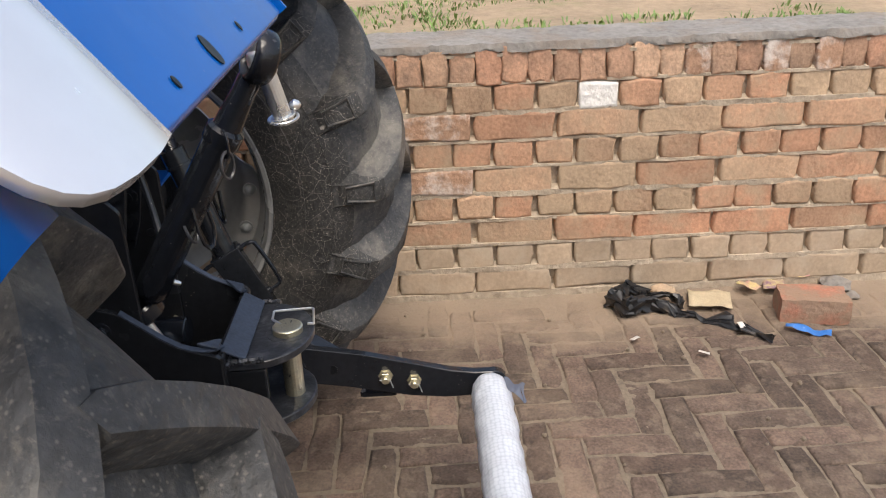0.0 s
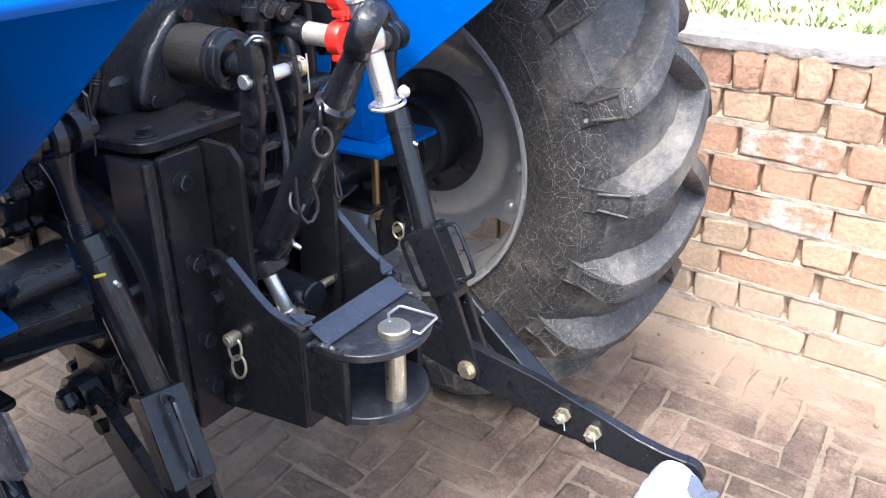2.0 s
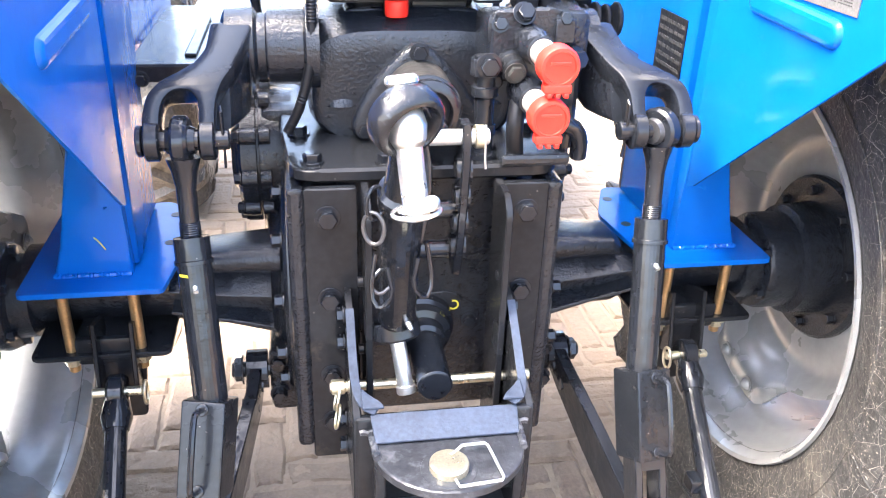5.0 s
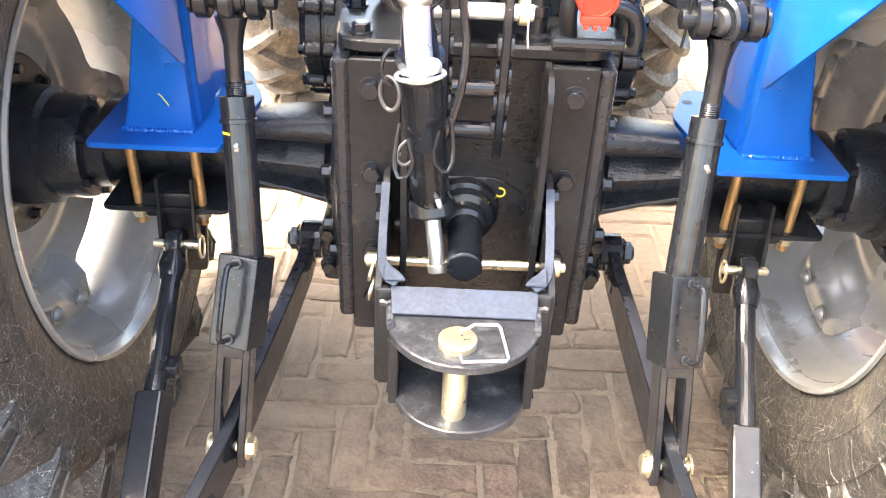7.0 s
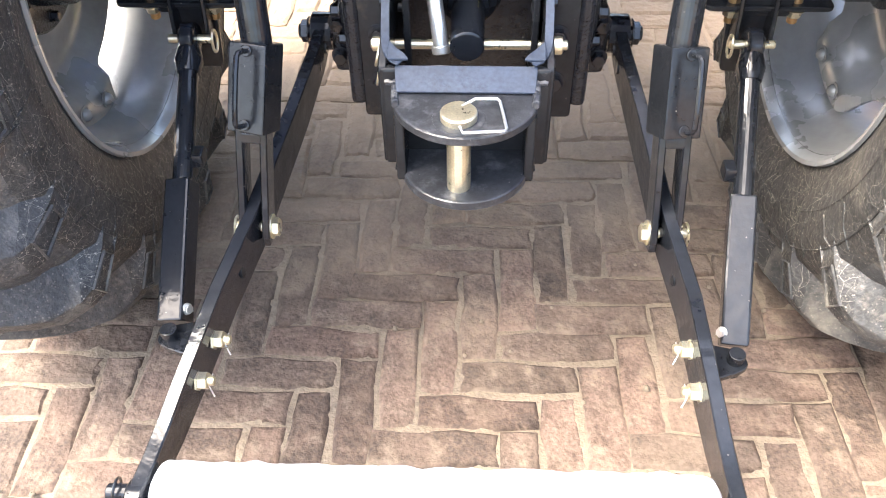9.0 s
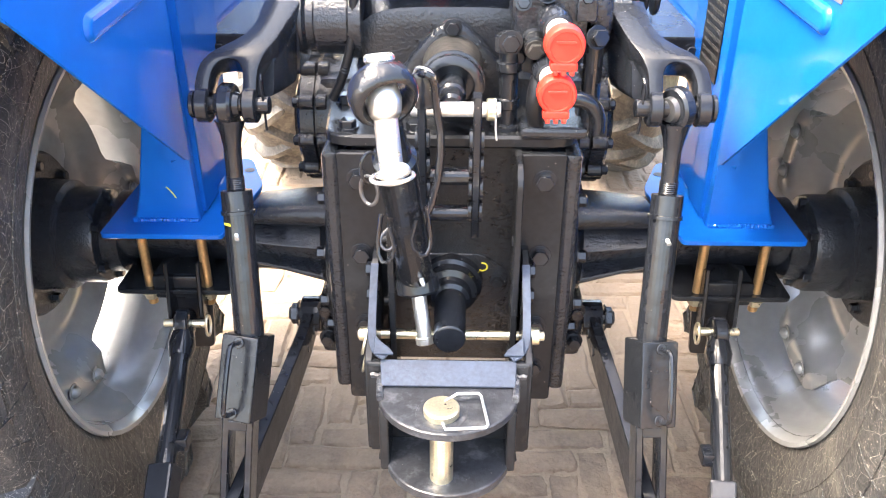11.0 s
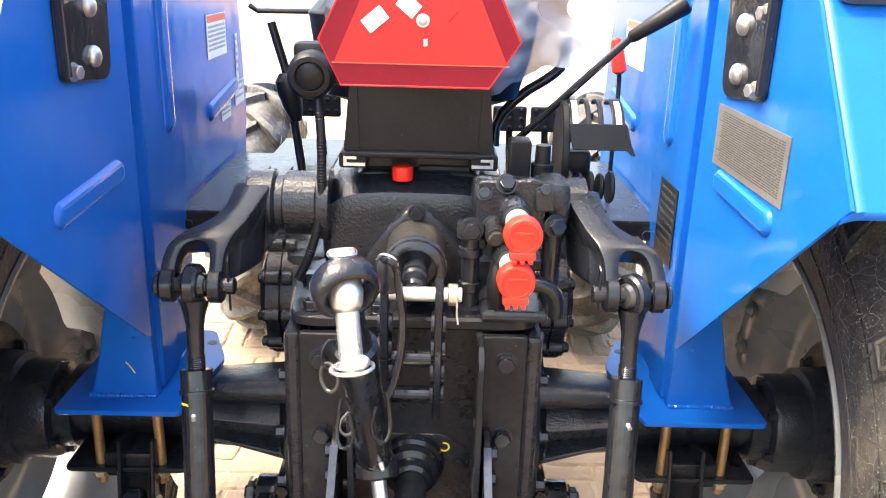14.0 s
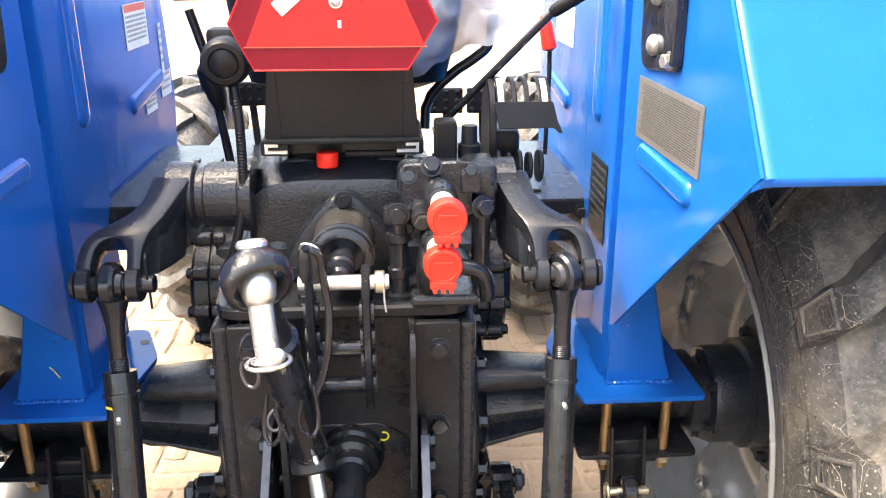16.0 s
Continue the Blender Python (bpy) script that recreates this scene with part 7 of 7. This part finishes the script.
bmesh.ops.create_cube(lb, size=1)
bmesh.ops.subdivide_edges(lb, edges=lb.edges[:], cuts=5, use_grid_fill=True)
for v in lb.verts:
    d = v.co.normalized()
    v.co = V(v.co.x * 0.120, v.co.y * 0.205, v.co.z * 0.082) * (0.93 + 0.07 * (1 - max(0, v.co.length - 0.6)))
crumple(lb, 0.008, 18, 4)
bmesh.ops.rotate(lb, cent=(0, 0, 0), matrix=Matrix.Rotation(radians(-11), 3, "Z"), verts=lb.verts)
bmesh.ops.translate(lb, vec=(1.088, -1.702, 0.042), verts=lb.verts)
tagged(part("loose_brick", lb, material("loose_red_brick", (0.44, 0.16, 0.10), 0.9, vary=0.35, scale=14, dirt=(0.27, 0.195, 0.135), dirt_amount=1.1, dirt_scale=11, bump=0.9, bump_scale=60)), "loose orange-red brick lying on the paving", "brick")
peb = bmesh.new()
for i in range(70):
    x, y = random.uniform(-0.9, 1.24), random.uniform(-1.9, 0.1)
    r = random.uniform(0.003, 0.008)
    b = bmesh.new()
    bmesh.ops.create_icosphere(b, subdivisions=1, radius=r)
    bmesh.ops.translate(b, vec=(x, y, r * 0.5 + 0.003), verts=b.verts)
    join(peb, b)
tagged(part("crumbs", peb, M_SAND), "crumbs of mortar and grit scattered on the paving", "grit", kind="stuff")

# ---- weeds in the field beyond the wall ----
weeds = bmesh.new()
rw = random.Random(5)
for i in range(11000):
    x, y = 1.65 + 13 * rw.random() ** 1.8, rw.uniform(-8, 4)
    if noise.noise(V(x * 0.7, y * 0.7, 1)) < -0.02 + 0.25 * (rw.random() - 0.5):
        continue
    h = rw.uniform(0.025, 0.09)
    for j in range(5):
        a = rw.uniform(0, 6.28)
        d = V(math.cos(a), math.sin(a), 0)
        s_ = d.cross(V(0, 0, 1)) * rw.uniform(0.005, 0.013)
        o = V(x, y, -0.05) + d * rw.uniform(0, 0.1)
        t = o + d * h * 0.6 + V(0, 0, h * rw.uniform(0.6, 1.1))
        mid = o.lerp(t, 0.5) + V(0, 0, h * 0.15)
        vs = [weeds.verts.new(p) for p in (o - s_ * 0.4, o + s_ * 0.4, mid + s_, mid - s_, t)]
        weeds.faces.new((vs[0], vs[1], vs[2], vs[3]))
        weeds.faces.new((vs[3], vs[2], vs[4]))
tagged(part("weeds", weeds, M_LEAF), "scattered low green weeds on dry earth", "grass", kind="stuff")

# ---- pieces: wall bricks ----
rb = random.Random(11)


def brick_mesh(name, sx, sy, sz, seed, mat, jitter=0.005, bevel=0.009, face="x"):
    """Hand-made brick seen on one face: uneven outline, worn rounded edge, sides running back. face x looks to -x, face z looks up."""
    r = random.Random(seed)
    (lu, lv, deep) = (sy, sz, sx) if face == "x" else (sx, sy, sz)
    nl = 3 if lu > 1.6 * lv else 2
    rim = []
    for k in range(nl):
        rim.append((-lu / 2 + lu * k / nl, -lv / 2))
    for k in range(2):
        rim.append((lu / 2, -lv / 2 + lv * k / 2))
    for k in range(nl):
        rim.append((lu / 2 - lu * k / nl, lv / 2))
    for k in range(2):
        rim.append((-lu / 2, lv / 2 - lv * k / 2))
    corner = {0, nl, nl + 2, 2 * nl + 2}
    outer = []
    for k, (u, v) in enumerate(rim):
        c = r.uniform(0.86, 1.0) if k in corner else 1.0
        du, dv = (u / (lu / 2), v / (lv / 2))
        shrink = (1 - c) * min(lu, lv) * 0.28
        outer.append((u - du * shrink + r.uniform(-1, 1) * jitter, v - dv * shrink + r.uniform(-1, 1) * jitter))
    inner = [(u - math.copysign(min(abs(u), bevel), u) + r.uniform(-1, 1) * jitter * 0.5, v - math.copysign(min(abs(v), bevel), v) + r.uniform(-1, 1) * jitter * 0.5) for u, v in outer]
    n = len(rim)
    place = (lambda u, v, d: (-deep / 2 + d, u, v)) if face == "x" else (lambda u, v, d: (u, v, deep / 2 - d))
    verts = [place(0, 0, r.uniform(-0.002, 0.001))]
    verts += [place(u, v, r.uniform(-0.001, 0.002)) for u, v in inner]
    verts += [place(u, v, bevel * r.uniform(0.5, 0.9)) for u, v in outer]
    verts += [place(u * 1.005, v * 1.005, deep * 0.7) for u, v in outer]
    faces = []
    for k in range(n):
        q = (k + 1) % n
        faces.append((0, 1 + k, 1 + q))
        faces.append((1 + k, 1 + n + k, 1 + n + q, 1 + q))
        faces.append((1 + n + k, 1 + 2 * n + k, 1 + 2 * n + q, 1 + n + q))
    me = bpy.data.meshes.new(name)
    me.from_pydata(verts, [], faces)
    b = bmesh.new()
    b.from_mesh(me)
    bmesh.ops.recalc_face_normals(b, faces=b.faces)
    ax = 0 if face == "x" else 2
    if b.faces[:] and (b.faces[0].normal[ax] > 0) == (face == "x"):
        bmesh.ops.reverse_faces(b, faces=b.faces[:])
    b.to_mesh(me)
    b.free()
    me.materials.append(mat)
    for p in me.polygons:
        p.use_smooth = True
    # the face stays flat, only its worn rim rounds off
    out = Vector((-1, 0, 0)) if face == "x" else Vector((0, 0, 1))
    rims = [(Vector(place(u, v, 0)) - Vector(place(0, 0, 0))).normalized() for u, v in outer]
    me.normals_split_custom_set_from_vertices([out] * (n + 1) + [(out * 0.75 + q).normalized() for q in rims] + rims)
    return me


def piece(name, me, parent, loc, rz=0.0, tilt=0.0):
    ob = new(name, me)
    ob.parent = parent
    ob.location = loc
    ob.rotation_euler = (tilt, 0, rz)
    return ob


COURSE, STRETCH, HEAD = 0.0885, 0.26, 0.13
stretch = [brick_mesh("stretcher", 0.11, STRETCH - 0.011, COURSE - 0.006, i, M_BRICK) for i in range(7)]
head = [brick_mesh("header", 0.11, HEAD - 0.010, COURSE - 0.006, 20 + i, M_BRICK) for i in range(7)]
edge = [brick_mesh("edge_brick", 0.11, 0.0775, 0.112, 40 + i, M_BRICK_E, 0.005) for i in range(7)]
stretch_d = [brick_mesh("stretcher", 0.11, STRETCH - 0.011, COURSE - 0.006, 70 + i, M_BRICK_D) for i in range(5)]
head_d = [brick_mesh("header", 0.11, HEAD - 0.010, COURSE - 0.006, 110 + i, M_BRICK_D) for i in range(5)]
stretch_w = brick_mesh("stretcher", 0.11, STRETCH - 0.011, COURSE - 0.006, 60, M_BRICK_P)
head_w = brick_mesh("header", 0.11, HEAD - 0.010, COURSE - 0.006, 61, M_BRICK_W)
edge_w = brick_mesh("edge_brick", 0.11, 0.0775, 0.112, 62, M_BRICK_P)
for i in range(8):
    z = 0.030 + COURSE * (i + 0.5)
    long_ = i % 2 == 0
    step = STRETCH if long_ else HEAD
    y = -0.655 - (STRETCH / 2 if long_ else HEAD) - STRETCH * 8
    while y < 1.35:
        if -2.95 < y:
            me = rb.choice(stretch if long_ else head)
            if (i == 6 and abs(y + 0.525) < 0.12) or (i == 4 and abs(y + 0.525) < 0.12):
                me = stretch_w
            if i == 7 and abs(y + 1.05) < 0.07:
                me = head_w
            elif i < 2:
                me = rb.choice(stretch_d if long_ else head_d)
            piece("brick", me, wall_east, (WALL_X + 0.055 + rb.uniform(-0.004, 0.004), y + rb.uniform(-0.004, 0.004), z + rb.uniform(-0.003, 0.003)), rb.uniform(-0.02, 0.02), rb.uniform(-0.012, 0.012))
        y += step
y = -2.93
while y < 1.36:
    me = edge_w if min(abs(y + 1.33), abs(y + 1.57), abs(y + 1.73)) < 0.04 else rb.choice(edge)
    piece("brick", me, wall_east, (WALL_X + 0.055 + rb.uniform(-0.005, 0.004), y, 0.795 + rb.uniform(-0.004, 0.004)), rb.uniform(-0.02, 0.02), rb.uniform(-0.05, 0.05))
    y += 0.0795

# ---- pieces: paving bricks, herringbone of bricks laid on edge ----
CELL = 0.0775
pav = [brick_mesh("paver", 3 * CELL - 0.005, CELL - 0.005, 0.05, 80 + i, M_PAVER, 0.005, 0.009, "z") for i in range(8)]
far_verts, far_faces = [], []
near = 0
for cx in range(-66, 17):
    for cy in range(-80, 46):
        d = (cx - cy) % 6
        if d == 0:
            x, y, rz = -0.0115 + (cx + 1.5) * CELL, -0.169 + (cy - 0.5) * CELL, 0.0
        elif d == 5:
            x, y, rz = -0.0115 + (cx + 0.5) * CELL, -0.169 + (cy - 1 + 1.5) * CELL, math.pi / 2
        else:
            continue
        if not (-5.0 < x < 1.22 and -6.0 < y < 3.3):
            continue
        loc = V(x + rb.uniform(-0.003, 0.003), y + rb.uniform(-0.003, 0.003), -0.0225 + rb.uniform(-0.003, 0.003))
        me = rb.choice(pav)
        tz = rz + rb.uniform(-0.03, 0.03)
        if near < 300 and -0.80 < x and -1.95 < y < 0.35:
            near += 1
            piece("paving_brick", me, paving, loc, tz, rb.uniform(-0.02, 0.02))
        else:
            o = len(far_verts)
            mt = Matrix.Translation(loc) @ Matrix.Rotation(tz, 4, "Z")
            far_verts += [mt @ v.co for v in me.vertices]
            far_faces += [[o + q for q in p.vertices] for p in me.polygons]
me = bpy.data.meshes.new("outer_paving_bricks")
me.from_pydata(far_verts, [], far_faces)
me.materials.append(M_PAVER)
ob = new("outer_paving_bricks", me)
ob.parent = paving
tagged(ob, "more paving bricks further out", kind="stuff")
